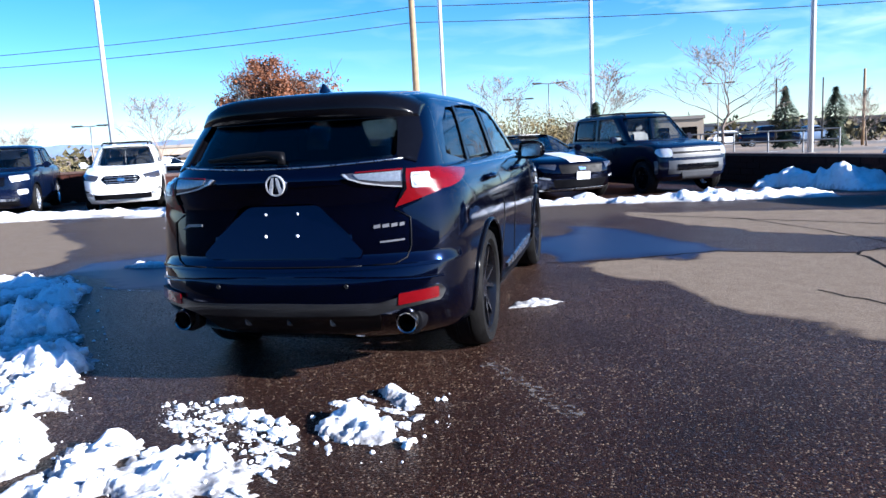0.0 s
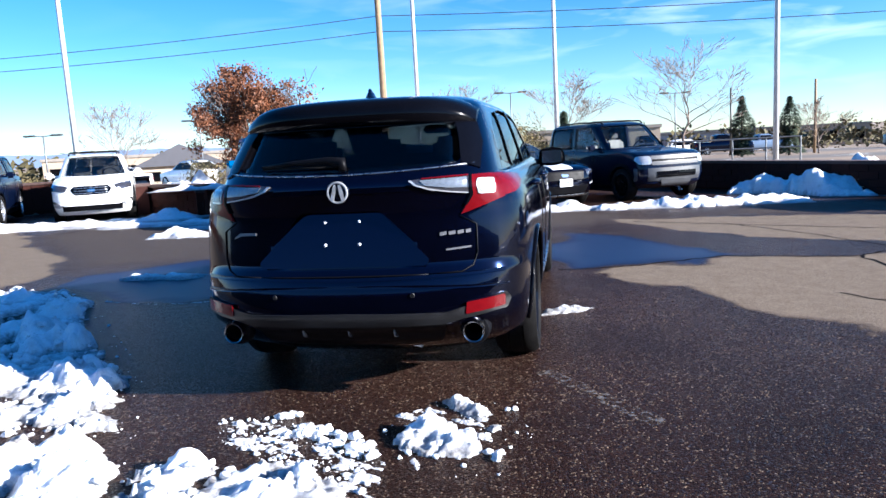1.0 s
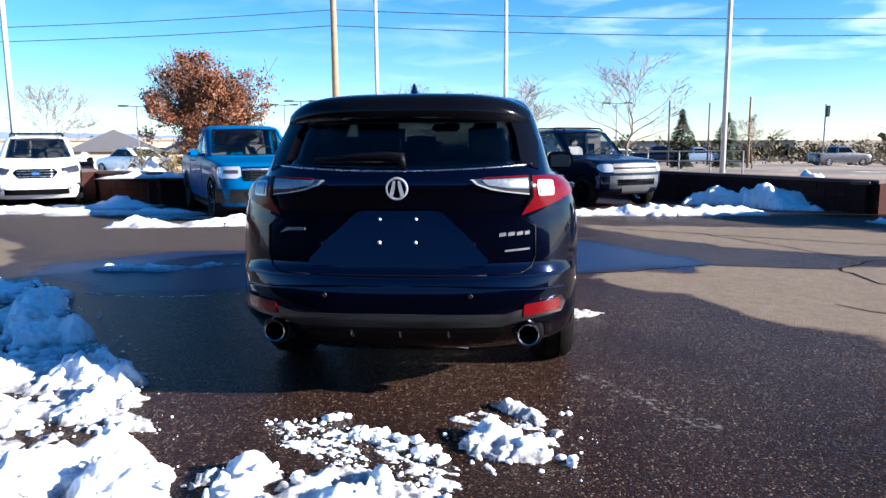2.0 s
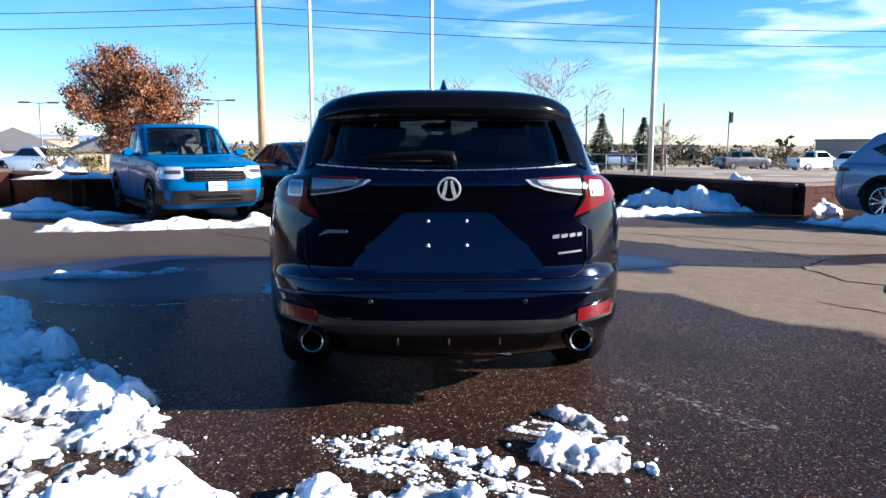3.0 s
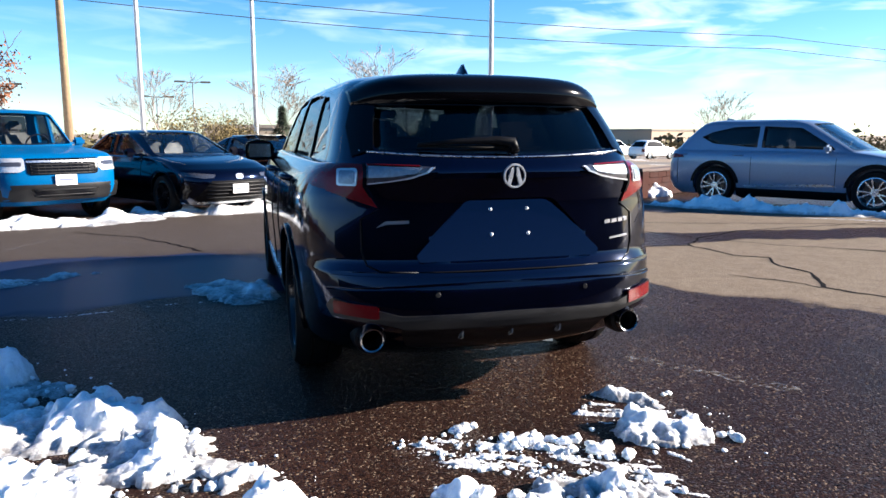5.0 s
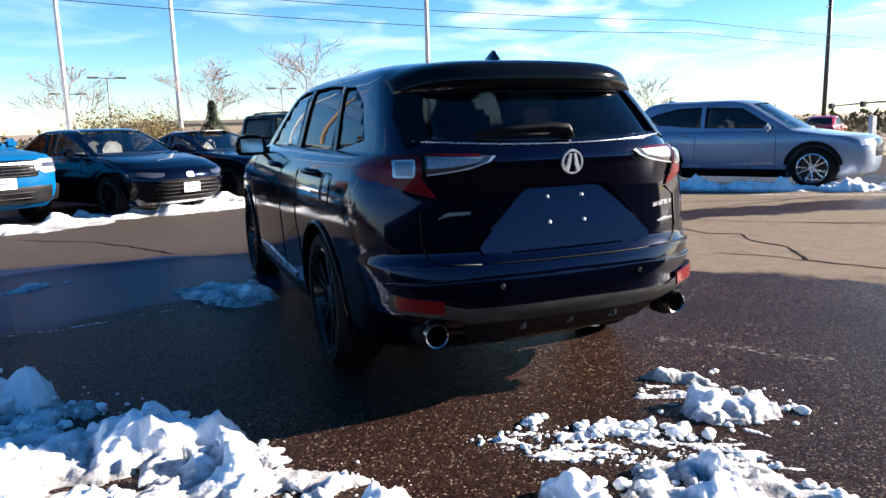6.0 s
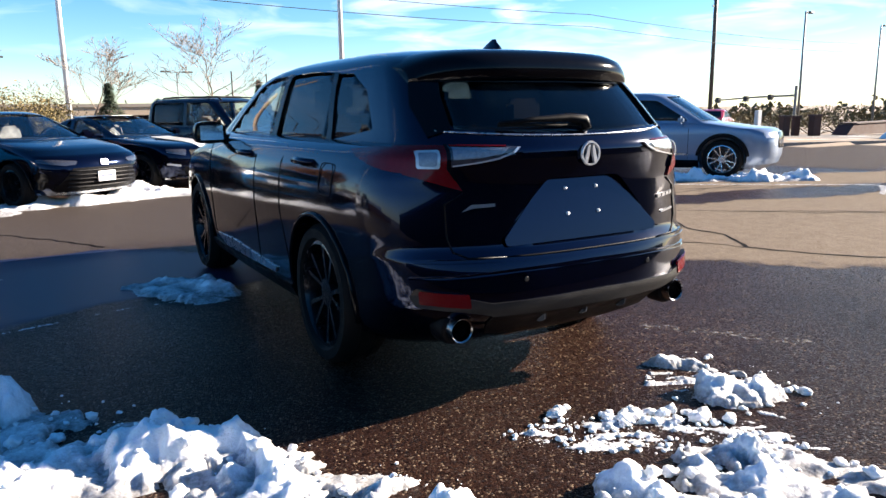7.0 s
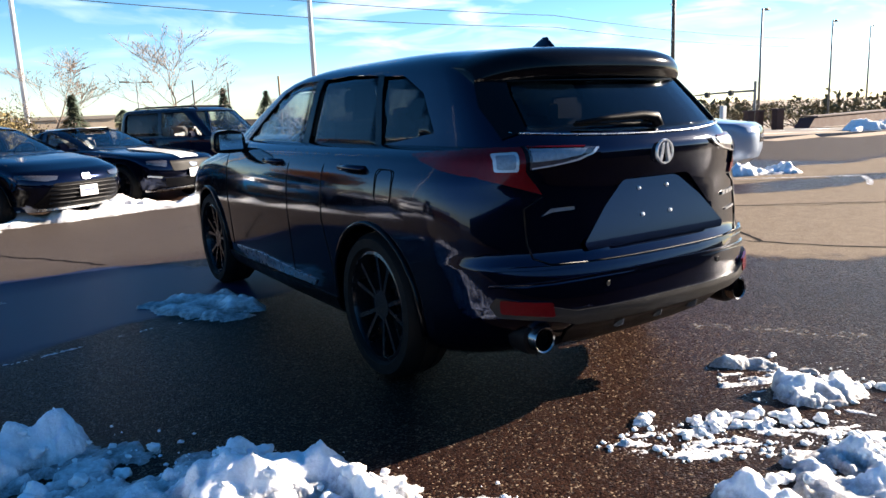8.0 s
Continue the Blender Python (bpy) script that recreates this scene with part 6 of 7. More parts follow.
def snow_slush(name, label, poly, step, seed, thick=0.012, ang=-12.0):
    """A thin torn film of snow, dragged into streaks."""
    xs, ys = [p[0] for p in poly], [p[1] for p in poly]
    nx, ny = int((max(xs) - min(xs)) / step), int((max(ys) - min(ys)) / step)
    ca, sa = math.cos(radians(ang)), math.sin(radians(ang))
    hs = {}
    for j in range(ny + 1):
        for i in range(nx + 1):
            x, y = min(xs) + i * step, min(ys) + j * step
            d = inside((x, y), poly)
            u, v_ = x * ca + y * sa, -x * sa + y * ca
            n = fbm(u * 0.22, v_, 22, seed) + 0.8 * fbm(x, y, 5, seed + 2) + 0.35 * fbm(x, y, 40, seed + 3)
            hs[j, i] = thick * (n - 0.12) if d > 0.02 * n else -0.01
    bm = bmesh.new()
    vs = {}

    def v(j, i):
        if (j, i) not in vs:
            h = hs[j, i]
            vs[j, i] = bm.verts.new((min(xs) + i * step, min(ys) + j * step, h if h > 0 else -0.004))
        return vs[j, i]

    for j in range(ny):
        for i in range(nx):
            if max(hs[j, i], hs[j + 1, i], hs[j, i + 1], hs[j + 1, i + 1]) > 0.001:
                bm.faces.new((v(j, i), v(j, i + 1), v(j + 1, i + 1), v(j + 1, i)))
    return single(name, bm, snow_grit, label, "snow", "", "stuff", True)


snow_slush("slush_film", "thin streaked film of slush among the crumbs", [(-0.66, -0.24), (-0.36, -0.22), (0.05, -0.42), (0.35, -0.65), (0.40, -1.0), (0.1, -0.85), (-0.4, -0.55)], 0.009, 1, 0.010, -34.0)
snow_slush("slush_film", "thin streaked slush beside the snow clump", [(0.24, -0.14), (0.42, 0.0), (0.60, -0.06), (0.76, -0.30), (0.78, -0.44), (0.55, -0.34), (0.34, -0.28)], 0.008, 2, 0.018, -28.0)
snow_slush("slush_film", "slush streaks dragged from the clump", [(0.36, -0.50), (0.44, -0.52), (0.56, -0.82), (0.48, -0.84)], 0.008, 5, 0.016, -68.0)


ICE = [(-3.3, 2.68), (-2.94, 2.545), (-2.65, 2.51), (-2.4, 2.51), (-2.0, 2.62), (-1.76, 2.70), (-1.55, 2.735), (-1.3, 2.72)]
snow_slush("ice_rim", "thin pale ice rim along the frozen puddle", [(x, y + 0.016) for x, y in ICE] + [(x, y - 0.016) for x, y in ICE[::-1]], 0.012, 4, 0.02, 8.0)


def row_snow(name, label, line, width, height, step, seed, lump=0.3):
    """A ridge of ploughed snow along a line in the lot's directions."""
    pts = [lot(*p) for p in line]
    left, right = [], []
    for i, p in enumerate(pts):
        d = (pts[min(i + 1, len(pts) - 1)] - pts[max(i - 1, 0)]).normalized()
        n = Vector((-d.y, d.x, 0)) * width / 2
        left.append((p + n).to_2d()[:])
        right.append((p - n).to_2d()[:])
    return snow_field(name, label, [(left + right[::-1], height, width * 0.45, lump)], step, 0, seed)


row_snow("snow_ridge", "ploughed snow ridge before the parked pickup", [(-0.9, 9.9), (0.3, 9.55), (1.8, 9.15), (2.9, 9.3)], 0.9, 0.13, 0.06, 11)
row_snow("snow_ridge", "ploughed snow ridge under the dark cars' noses", [(2.9, 9.9), (4.2, 9.4), (5.6, 9.2), (6.8, 9.0), (8.2, 8.2), (9.6, 7.6), (11, 7.0)], 1.0, 0.15, 0.06, 12)
row_snow("snow_ridge", "broken snow between the dark cars", [(5.3, 10.2), (5.9, 9.6), (6.2, 9.0)], 0.9, 0.16, 0.06, 13)
snow_field("snow_pile", "tall bluish ploughed snow pile against the wall", [
    ([(4.8, 14.35), (5.9, 13.55), (6.6, 12.75), (7.5, 12.05), (8.8, 12.05), (9.2, 12.7), (8.2, 14.0), (7.6, 15.0), (6.4, 15.6), (5.2, 15.3)], 0.62, 0.9, 0.24),
    ([(5.95, 14.3), (6.45, 13.4), (7.4, 13.0), (7.9, 13.6), (7.2, 14.6), (6.4, 14.9)], 1.15, 0.7, 0.24)], 0.05, 0, 14.0)
row_snow("snow_ridge", "snow before the white wagon", [(-5.6, 14.3), (-4.0, 14.2), (-2.2, 14.1), (-0.9, 14.5), (0.2, 14.3)], 1.5, 0.16, 0.07, 15)
row_snow("snow_ridge", "low snow sheet along the planter wall", [(-1.9, 13.0), (-0.6, 12.9), (0.2, 12.0), (0.5, 10.7)], 1.3, 0.09, 0.07, 16)
snow_field("snow_ridge", "low bluish snow along the silver SUV", [([(6.9, 10.0), (7.2, 8.9), (8.0, 7.7), (8.8, 6.7), (9.6, 5.9), (10.6, 5.6), (10.9, 6.1), (9.8, 6.6), (8.7, 8.0), (7.7, 9.6)], 0.24, 0.28, 0.18)], 0.04, 0, 17.0)
snow_field("snow_pile", "white snow pile on the far kerb", [([(28, 13.6), (31, 12.6), (36, 11.2), (37, 12.2), (33, 14.0), (29, 14.8)], 0.45, 0.7, 0.5)], 0.12, 0.1, 18.0)


for o, h, sd, lab in (([(-8.9, 12.6), (-7.6, 12.5), (-6.5, 12.4), (-6.2, 13.4), (-7.5, 13.9), (-9.0, 13.8)], 0.16, 21, "smooth snow cover on the planter bed"),
                      ([(-10.6, 14.6), (-8.6, 14.4), (-8.4, 15.6), (-10.2, 16.0)], 0.40, 22, "rounded snow mound behind the wall"),
                      ([(-14.5, 17.6), (-11.5, 17.2), (-11.5, 18.6), (-14.2, 19.0)], 0.45, 23, "rounded snow mound behind the wall"),
                      ([(-8.0, 15.2), (-6.6, 15.4), (-6.7, 16.3), (-7.9, 16.2)], 0.35, 24, "rounded snow mound behind the wall"),
                      ([(2.6, 21.5), (5.2, 20.8), (5.6, 21.9), (3.2, 22.8)], 0.30, 25, "rounded snow mound behind the wall")):
    snow_field("snow_cover", lab, [(o, h, 0.45, 0.5)], 0.08, 0, sd, 0, land_z)


# ---- marks on the asphalt ----
tar = mat("tar_crack", (0.007, 0.006, 0.006), 0.8, 0, 0, 0.3, 20.0, spec=0.03)


def worn_paint_mat(name, color, low, high):
    m = mat(name, color, 0.7, 0, 0, 0.3, 25.0)
    nt, b = m.node_tree, m.node_tree.nodes["Principled BSDF"]
    no, rg, co = nt.nodes.new("ShaderNodeTexNoise"), nt.nodes.new("ShaderNodeMapRange"), nt.nodes.new("ShaderNodeTexCoord")
    no.inputs["Scale"].default_value, no.inputs["Detail"].default_value = 24, 8
    rg.inputs["From Min"].default_value, rg.inputs["From Max"].default_value = low, high
    nt.links.new(co.outputs["Object"], no.inputs["Vector"])
    nt.links.new(no.outputs["Fac"], rg.inputs["Value"])
    nt.links.new(rg.outputs[0], b.inputs["Alpha"])
    return m


worn_paint = worn_paint_mat("worn_paint", (0.17, 0.155, 0.15), 0.50, 0.80)
stall_paint = worn_paint_mat("stall_paint", (0.42, 0.43, 0.46), 0.40, 0.62)


def ribbon(name, label, cat, pts, width, material, seed, jitter=0.03, z=0.003, steps=24):
    rnd = random.Random(seed)
    bm = bmesh.new()
    prev = None
    path = []
    for (x0, y0), (x1, y1) in zip(pts, pts[1:]):
        n = max(2, int(math.hypot(x1 - x0, y1 - y0) / 0.12))
        for k in range(n):
            path.append(Vector((x0 + (x1 - x0) * k / n, y0 + (y1 - y0) * k / n, z)))
    path.append(Vector((*pts[-1], z)))
    for i, p in enumerate(path):
        d = (path[min(i + 1, len(path) - 1)] - path[max(i - 1, 0)]).normalized()
        nn = Vector((-d.y, d.x, 0))
        p = p + nn * rnd.uniform(-jitter, jitter)
        w = width * rnd.uniform(0.5, 1.2) / 2 if jitter else width / 2
        p.z = z + fall(p.x, p.y)
        row = (bm.verts.new(p + nn * w), bm.verts.new(p - nn * w))
        if prev:
            bm.faces.new((prev[0], prev[1], row[1], row[0]))
        prev = row
    single(name, bm, material, label, cat, "", "structure")


for i, (pts, w) in enumerate([
        ([(1.0, 3.8), (1.68, 3.92), (2.7, 4.42), (3.29, 4.31), (3.95, 4.26), (4.53, 4.83), (5.6, 5.4), (9, 5.9)], 0.035),
        ([(4.53, 4.83), (4.76, 4.39), (5.0, 3.97), (5.9, 3.2), (7.4, 2.0)], 0.03),
        ([(3.95, 4.26), (3.96, 3.45), (4.2, 3.21), (3.99, 2.8), (4.02, 2.4), (3.59, 1.84), (3.79, 1.36), (4.15, 0.88), (5.0, 0.0), (7, -2)], 0.04),
        ([(3.4, 7.73), (4.12, 6.09), (4.53, 4.83)], 0.03), ([(3.2, 2.55), (3.55, 2.0), (3.59, 1.84)], 0.025), ([(5.49, 3.51), (6.18, 2.8), (7.6, 1.9)], 0.03),
        ([(2.1, 8.4), (3.6, 7.5), (5.2, 6.6), (7.5, 5.9), (11, 4.2)], 0.04), ([(-3.23, 7.53), (-2.43, 6.8), (-1.96, 6.07), (-1.55, 5.3)], 0.04)]):
    ribbon("asphalt_crack", "dark tar-filled crack in the asphalt", "crack", pts, w, tar, i)
ribbon("paint_line", "worn white paint line on wet asphalt", "paint line", [(0.95, 0.57), (1.19, 0.26), (1.52, -0.19)], 0.11, worn_paint, 2, 0, 0.003)
ribbon("paint_line", "short worn white stall line", "paint line", [(-3.67, 5.87), (-3.26, 7.03)], 0.10, worn_paint, 3, 0, 0.003)
ribbon("paint_line", "white stall line across the lot", "paint line", [(7.9, 6.75), (9.05, 5.68), (10.45, 4.4)], 0.12, stall_paint, 4, 0, 0.004)
ribbon("paint_line", "short white cross stroke at the stall line's end", "paint line", [(10.40, 4.36), (9.6, 3.85), (8.9, 3.5)], 0.10, stall_paint, 6, 0, 0.004)
ribbon("paint_line", "pale stall line near the dark cars", "paint line", [(-0.4, 7.4), (1.6, 8.7)], 0.10, worn_paint, 5, 0, 0.003)


# ---- trees and brush ----
def branches(rnd, start, d, length, r, depth, segs, tips, spread=0.6, lift=0.25, split=(2, 3)):
    p, pts, rad = Vector(start), [Vector(start)], [r]
    n = 4
    for k in range(n):
        d = (d + Vector((rnd.uniform(-1, 1), rnd.uniform(-1, 1), rnd.uniform(-0.5, 0.8) * lift)) * 0.32).normalized()
        p = p + d * length / n
        pts.append(p.copy())
        rad.append(r * (1 - 0.45 * (k + 1) / n))
    segs.append((pts, rad))
    if depth == 0:
        tips.append(p)
        return
    for _ in range(rnd.randint(*split)):
        k = rnd.randint(2, n)
        q = Vector((rnd.uniform(-1, 1), rnd.uniform(-1, 1), rnd.uniform(-0.1, 0.9))).normalized()
        branches(rnd, pts[k], (d + q * spread * 1.6).normalized(), length * rnd.uniform(0.6, 0.82), rad[k] * 0.68, depth - 1, segs, tips, spread, lift, split)
    branches(rnd, pts[-1], d, length * 0.75, rad[-1], depth - 1, segs, tips, spread, lift, split)


def leaf_cloud(bm, rnd, pts, n, radius, size, flat=0.8):
    for _ in range(n):
        c = rnd.choice(pts) + Vector((rnd.gauss(0, 1), rnd.gauss(0, 1), rnd.gauss(0, 1) * flat)) * radius
        a = Vector((rnd.gauss(0, 1), rnd.gauss(0, 1), rnd.gauss(0, 1))).normalized()
        b = a.orthogonal().normalized()
        s = size * rnd.uniform(0.5, 1.3)
        b = (b * math.cos(rnd.random() * 6.3) + a.cross(b) * math.sin(rnd.random() * 6.3))
        q = a.cross(b)
        bm.faces.new([bm.verts.new(c + b * s), bm.verts.new(c + q * s * 0.6), bm.verts.new(c - b * s), bm.verts.new(c - q * s * 0.6)])


def tree(name, label, at, height, seed, leaves=None, count=0, trunk=0.35, depth=4, thick=0.022, spread=0.6, leaf=0.06, cat="tree", wood=None, group="trees", crown=None):
    rnd = random.Random(seed)
    t = thing(name, label, cat, Matrix.Translation((at[0], at[1], ground_z(at[0], at[1]) - 0.03)), group)
    segs, tips = [], []
    top = Vector((rnd.uniform(-0.1, 0.1), rnd.uniform(-0.1, 0.1), height * trunk))
    r = height * thick
    bm = bmesh.new()
    tube(bm, [(0, 0, 0), (0.02, 0, 0.06 * height), top * 0.6, top], [r * 1.35, r, r * 0.92, r * 0.85], 9)
    part("trunk", bm, wood or bark, t, "", True)
    if not leaves:
        # a leader with limbs all the way up
        lead = [top]
        for k in range(4):
            lead.append(lead[-1] + Vector((rnd.uniform(-0.05, 0.05) * height, rnd.uniform(-0.05, 0.05) * height, height * 0.14)))
        segs.append((lead, [r * q for q in (0.85, 0.66, 0.48, 0.32, 0.2)]))
        for k in range(13):
            q = k / 12
            p = lead[min(3, int(q * 4))].lerp(lead[min(3, int(q * 4)) + 1], q * 4 - min(3, int(q * 4)))
            a = k * 2.4 + rnd.random()
            lean = rnd.uniform(0.8, 1.5) * (1 - 0.55 * q)
            d = Vector((math.cos(a) * lean, math.sin(a) * lean, 1)).normalized()
            branches(rnd, p, d, height * (0.27 - 0.11 * q) * rnd.uniform(0.8, 1.25), r * (0.42 - 0.22 * q), 4, segs, tips, 0.5, 0.25, (1, 2))
    for k in range(7 if leaves else 0):
        a = math.tau * k / 7 + rnd.random()
        lean = rnd.uniform(0.15, 0.8 if not leaves else 1.2) if k else 0.05
        d = Vector((math.cos(a) * lean, math.sin(a) * lean, 1)).normalized()
        branches(rnd, top * rnd.uniform(0.7, 1.0), d, height * (1 - trunk) * rnd.uniform(0.25, 0.45), r * 0.6, depth, segs, tips, spread)
    bm = bmesh.new()
    zmax = max(max(q.z for q in p) for p, _ in segs)
    k = height / zmax
    for pts, rad in segs:
        tube(bm, [Vector((q.x, q.y, top.z + (q.z - top.z) * (height - top.z) / (zmax - top.z))) for q in pts], [max(x, 0.005 + height * 0.0007) for x in rad], 5 if rad[0] > 0.03 else 3, False)
    tagged(part("branchwork", bm, bark_pale if not leaves else (wood or bark), t, "", True), kind="stuff")
    if not leaves:
        bm = bmesh.new()
        leaf_cloud(bm, rnd, [Vector((q.x, q.y, top.z + (q.z - top.z) * (height - top.z) / (zmax - top.z))) for q in tips], 160, 0.05, 0.035)
        tagged(part("dry_leaf", bm, leaf_rust, t), kind="stuff")
    if leaves:
        bm = bmesh.new()
        pts = [Vector((q.x, q.y, top.z + (q.z - top.z) * (height - top.z) / (zmax - top.z))) for q in tips]
        if crown:
            cz, rx, rz = crown
            pts = []
            while len(pts) < 150:
                q = Vector((rnd.uniform(-1.2, 1.2), rnd.uniform(-1.2, 1.2), rnd.uniform(-1, 1.2)))
                if 0.35 < q.length < 0.86 + 0.75 * noise.noise(q * 2.3 + Vector((seed, 0, 0))) + 0.16 * rnd.random():
                    pts.append(Vector((q.x * rx, q.y * rx, cz + q.z * rz)))
        for q in pts:
            leaf_cloud(bm, rnd, [q], count // len(pts), height * rnd.uniform(0.022, 0.06), leaf)
        tagged(part("crown", bm, leaves, t), kind="stuff")
    return t


def conifer(name, label, at, height, width, seed, material=None, group="trees"):
    rnd = random.Random(seed)
    t = thing(name, label, "tree", Matrix.Translation((at[0], at[1], ground_z(at[0], at[1]) - 0.03)), group)
    bm = bmesh.new()
    tube(bm, [(0, 0, 0), (0, 0, height * 0.97)], [height * 0.025, 0.01], 7)
    part("trunk", bm, bark, t)
    bm = bmesh.new()
    for _ in range(2600):
        h = rnd.random() ** 1.3
        rr = width / 2 * (1 - h ** 1.6) ** 0.8 * (0.55 + 0.5 * rnd.random()) * (0.8 + 0.35 * math.sin(9 * h + seed))
        a = rnd.random() * math.tau
        c = Vector((rr * math.cos(a), rr * math.sin(a), height * (0.05 + 0.95 * h)))
        d = Vector((math.cos(a), math.sin(a), -0.25 + rnd.uniform(-0.4, 0.5)))
        s = height * 0.05 * rnd.uniform(0.6, 1.4)
        n = d.cross(Vector((0, 0, 1))).normalized()
        up = Vector((rnd.uniform(-0.3, 0.3), rnd.uniform(-0.3, 0.3), 1))
        bm.faces.new([bm.verts.new(c - d * s * 0.5), bm.verts.new(c + n * s * 0.3), bm.verts.new(c + d * s), bm.verts.new(c - n * s * 0.3 + up * s * 0.1)])
    tagged(part("crown", bm, material or leaf_pine, t), kind="stuff")
    return t


def bush(name, label, at, w, h, seed, material, n=700, group="brush"):
    rnd = random.Random(seed)
    t = thing(name, label, "bush", Matrix.Translation((at[0], at[1], ground_z(at[0], at[1]) - 0.05)), group)
    pts = []
    for _ in range(26):
        a, q = rnd.random() * math.tau, rnd.random() ** 0.6
        pts.append(Vector((w / 2 * q * math.cos(a), w / 2 * q * math.sin(a), h * (0.15 + 0.7 * rnd.random() * (1 - 0.5 * q)))))
    bm = bmesh.new()
    leaf_cloud(bm, rnd, pts, n * 3, min(w, h) * 0.12, 0.018 + min(w, h) * 0.009)
    tagged(part("foliage", bm, material, t), kind="stuff")
    bm = bmesh.new()
    for p in pts[:14]:
        tube(bm, [(p.x * 0.1, p.y * 0.1, 0), tuple(p * 0.6), tuple(p)], [0.02 * h, 0.012 * h, 0.006 * h], 4, False)
    part("stems", bm, bark, t)
    return t


tree("leafy_tree", "small tree with rust-brown autumn leaves behind the wall", (-7.45, 15.55), 3.45, 3, leaf_rust, 44000, 0.16, 3, 0.02, 0.75, 0.034, crown=(1.92, 1.32, 1.12))
for at, h, sd, lab in (((7.6, 41.0), 7.3, 11, "bare tree with pale twigs beside the road"), ((-4.6, 37.5), 5.0, 12, "bare spreading tree behind the lot"), ((-18.6, 26.0), 4.2, 13, "bare tree by the planter"),
                       ((-30.5, 30.5), 3.6, 14, "small bare tree at the lot's end"), ((0.6, 31.5), 4.6, 15, "bare tree behind the dark cars"), ((16.5, 46), 3.6, 16, "small bare roadside tree"), ((29, 37), 4.6, 17, "bare roadside tree with few leaves"),
                       ((-14.5, 33), 3.4, 18, "bare tree near the timber pole")):
    tree("bare_tree", lab, at, h, sd, None, 0, 0.20, 4, 0.013, 0.34)
for at, h, w, sd in (((14.0, 43.2), 3.5, 1.7, 21), ((11.4, 43.6), 3.7, 1.7, 22), ((0.9, 26.6), 2.4, 1.4, 23), ((-12.3, 31.5), 3.4, 1.6, 24), ((3.2, 30.5), 2.0, 1.6, 25)):
    conifer("conifer_tree", "dark green conifer beyond the wall", at, h, w, sd)
bush("bush", "tall yellow-brown bush behind the dark cars", (-2.2, 29.2), 3.4, 3.0, 26, leaf_dry, 2200)
bush("bush", "tall yellow-brown bush behind the dark cars", (-0.6, 30.6), 2.6, 2.4, 27, leaf_olive, 1600)
rb = random.Random(5)
for at, w, h, mm in (((36.8, 75), 6.6, 3.6, leaf_olive), ((33.2, 76), 4.6, 3.0, leaf_olive), ((40.5, 77), 4.4, 2.6, leaf_dry), ((-19.5, 17.8), 1.5, 1.0, leaf_dry), ((-16.0, 17.2), 1.3, 0.9, leaf_dry), ((-9.6, 17.6), 1.3, 1.1, leaf_dry), ((-11.6, 17.0), 1.2, 0.8, leaf_olive),
                     ((-21.5, 22), 1.6, 1.8, leaf_dry), ((-12.5, 22), 1.5, 1.6, leaf_olive), ((33.0, 25.0), 2.6, 1.7, leaf_dry), ((36.2, 24.4), 3.0, 1.8, leaf_olive), ((40.0, 24.8), 3.2, 1.9, leaf_dry), ((44.0, 25.5), 3.2, 2.3, leaf_olive),
                     ((30.5, 26.0), 2.2, 1.6, leaf_olive), ((48, 24), 3.4, 2.2, leaf_olive), ((49, 20.0), 2.6, 2.8, leaf_rust)):
    bush("bush", "dry winter brush beyond the lot", at, w, h, rb.randint(0, 999), mm)


def build_far_woods():
    """Low trees and scrub along the plain, one mass."""
    rnd = random.Random(8)
    bm = bmesh.new()
    for k in range(420):
        th = radians(rnd.uniform(-62, 72))
        r = rnd.uniform(95, 240)
        x, y = r * math.sin(th), r * math.cos(th)
        h = rnd.uniform(1.8, 4.8)
        w = rnd.uniform(2, 8)
        pts = [Vector((x + rnd.uniform(-w, w), y + rnd.uniform(-w, w), land_z(x, y) + rnd.uniform(0.2, 0.8) * h)) for _ in range(9)]
        leaf_cloud(bm, rnd, pts, 90, 0.6, 0.42)
    single("far_woods", bm, leaf_olive, "far line of low winter trees and scrub", "woods", "", "stuff")


build_far_woods()


# ---- poles, lamps, wires ----
def light_pole(at, h, r, material, label, head="", turn=0.0, base=True, z=None):
    p = thing("light_pole", label, "light pole", Matrix.Translation((at[0], at[1], ground_z(*at) if z is None else z)), "light poles")
    bm = bmesh.new()
    tube(bm, [(0, 0, 0), (0, 0, h * 0.5), (0, 0, h)], [r, r * 0.85, r * 0.65], 12)
    part("pole", bm, material, p, "", True)
    if base:
        bm = bmesh.new()
        lathe(bm, [(r * 2.1, 0.0), (r * 2.1, 0.10), (r * 1.8, 0.14), (r * 0.9, 0.16)], 20, Matrix.Rotation(radians(-90), 4, "Y"))
        part("base_collar", bm, concrete, p, "", 40)
    m = Matrix.Rotation(turn, 4, "Z")
    for s in ((-1, 1) if head == "double" else (1,) if head == "single" else ()):
        bm = bmesh.new()
        tube(bm, [m @ Vector((0, 0, h - 0.06)), m @ Vector((s * 0.7, 0, h))], 0.035, 6)
        part("arm", bm, material, p)
        bm = bmesh.new()
        box(bm, (s * 0.95, 0, h), (0.75, 0.34, 0.13), 0.03, m)
        part("lamp_head", bm, pole_dark, p, "flat dark lamp head")
    if head == "cross":
        bm = bmesh.new()
        box(bm, (0, 0, h * 0.62), (1.0, 0.03, 0.03), 0.008, m)
        part("cross_arm", bm, material, p)
    return p


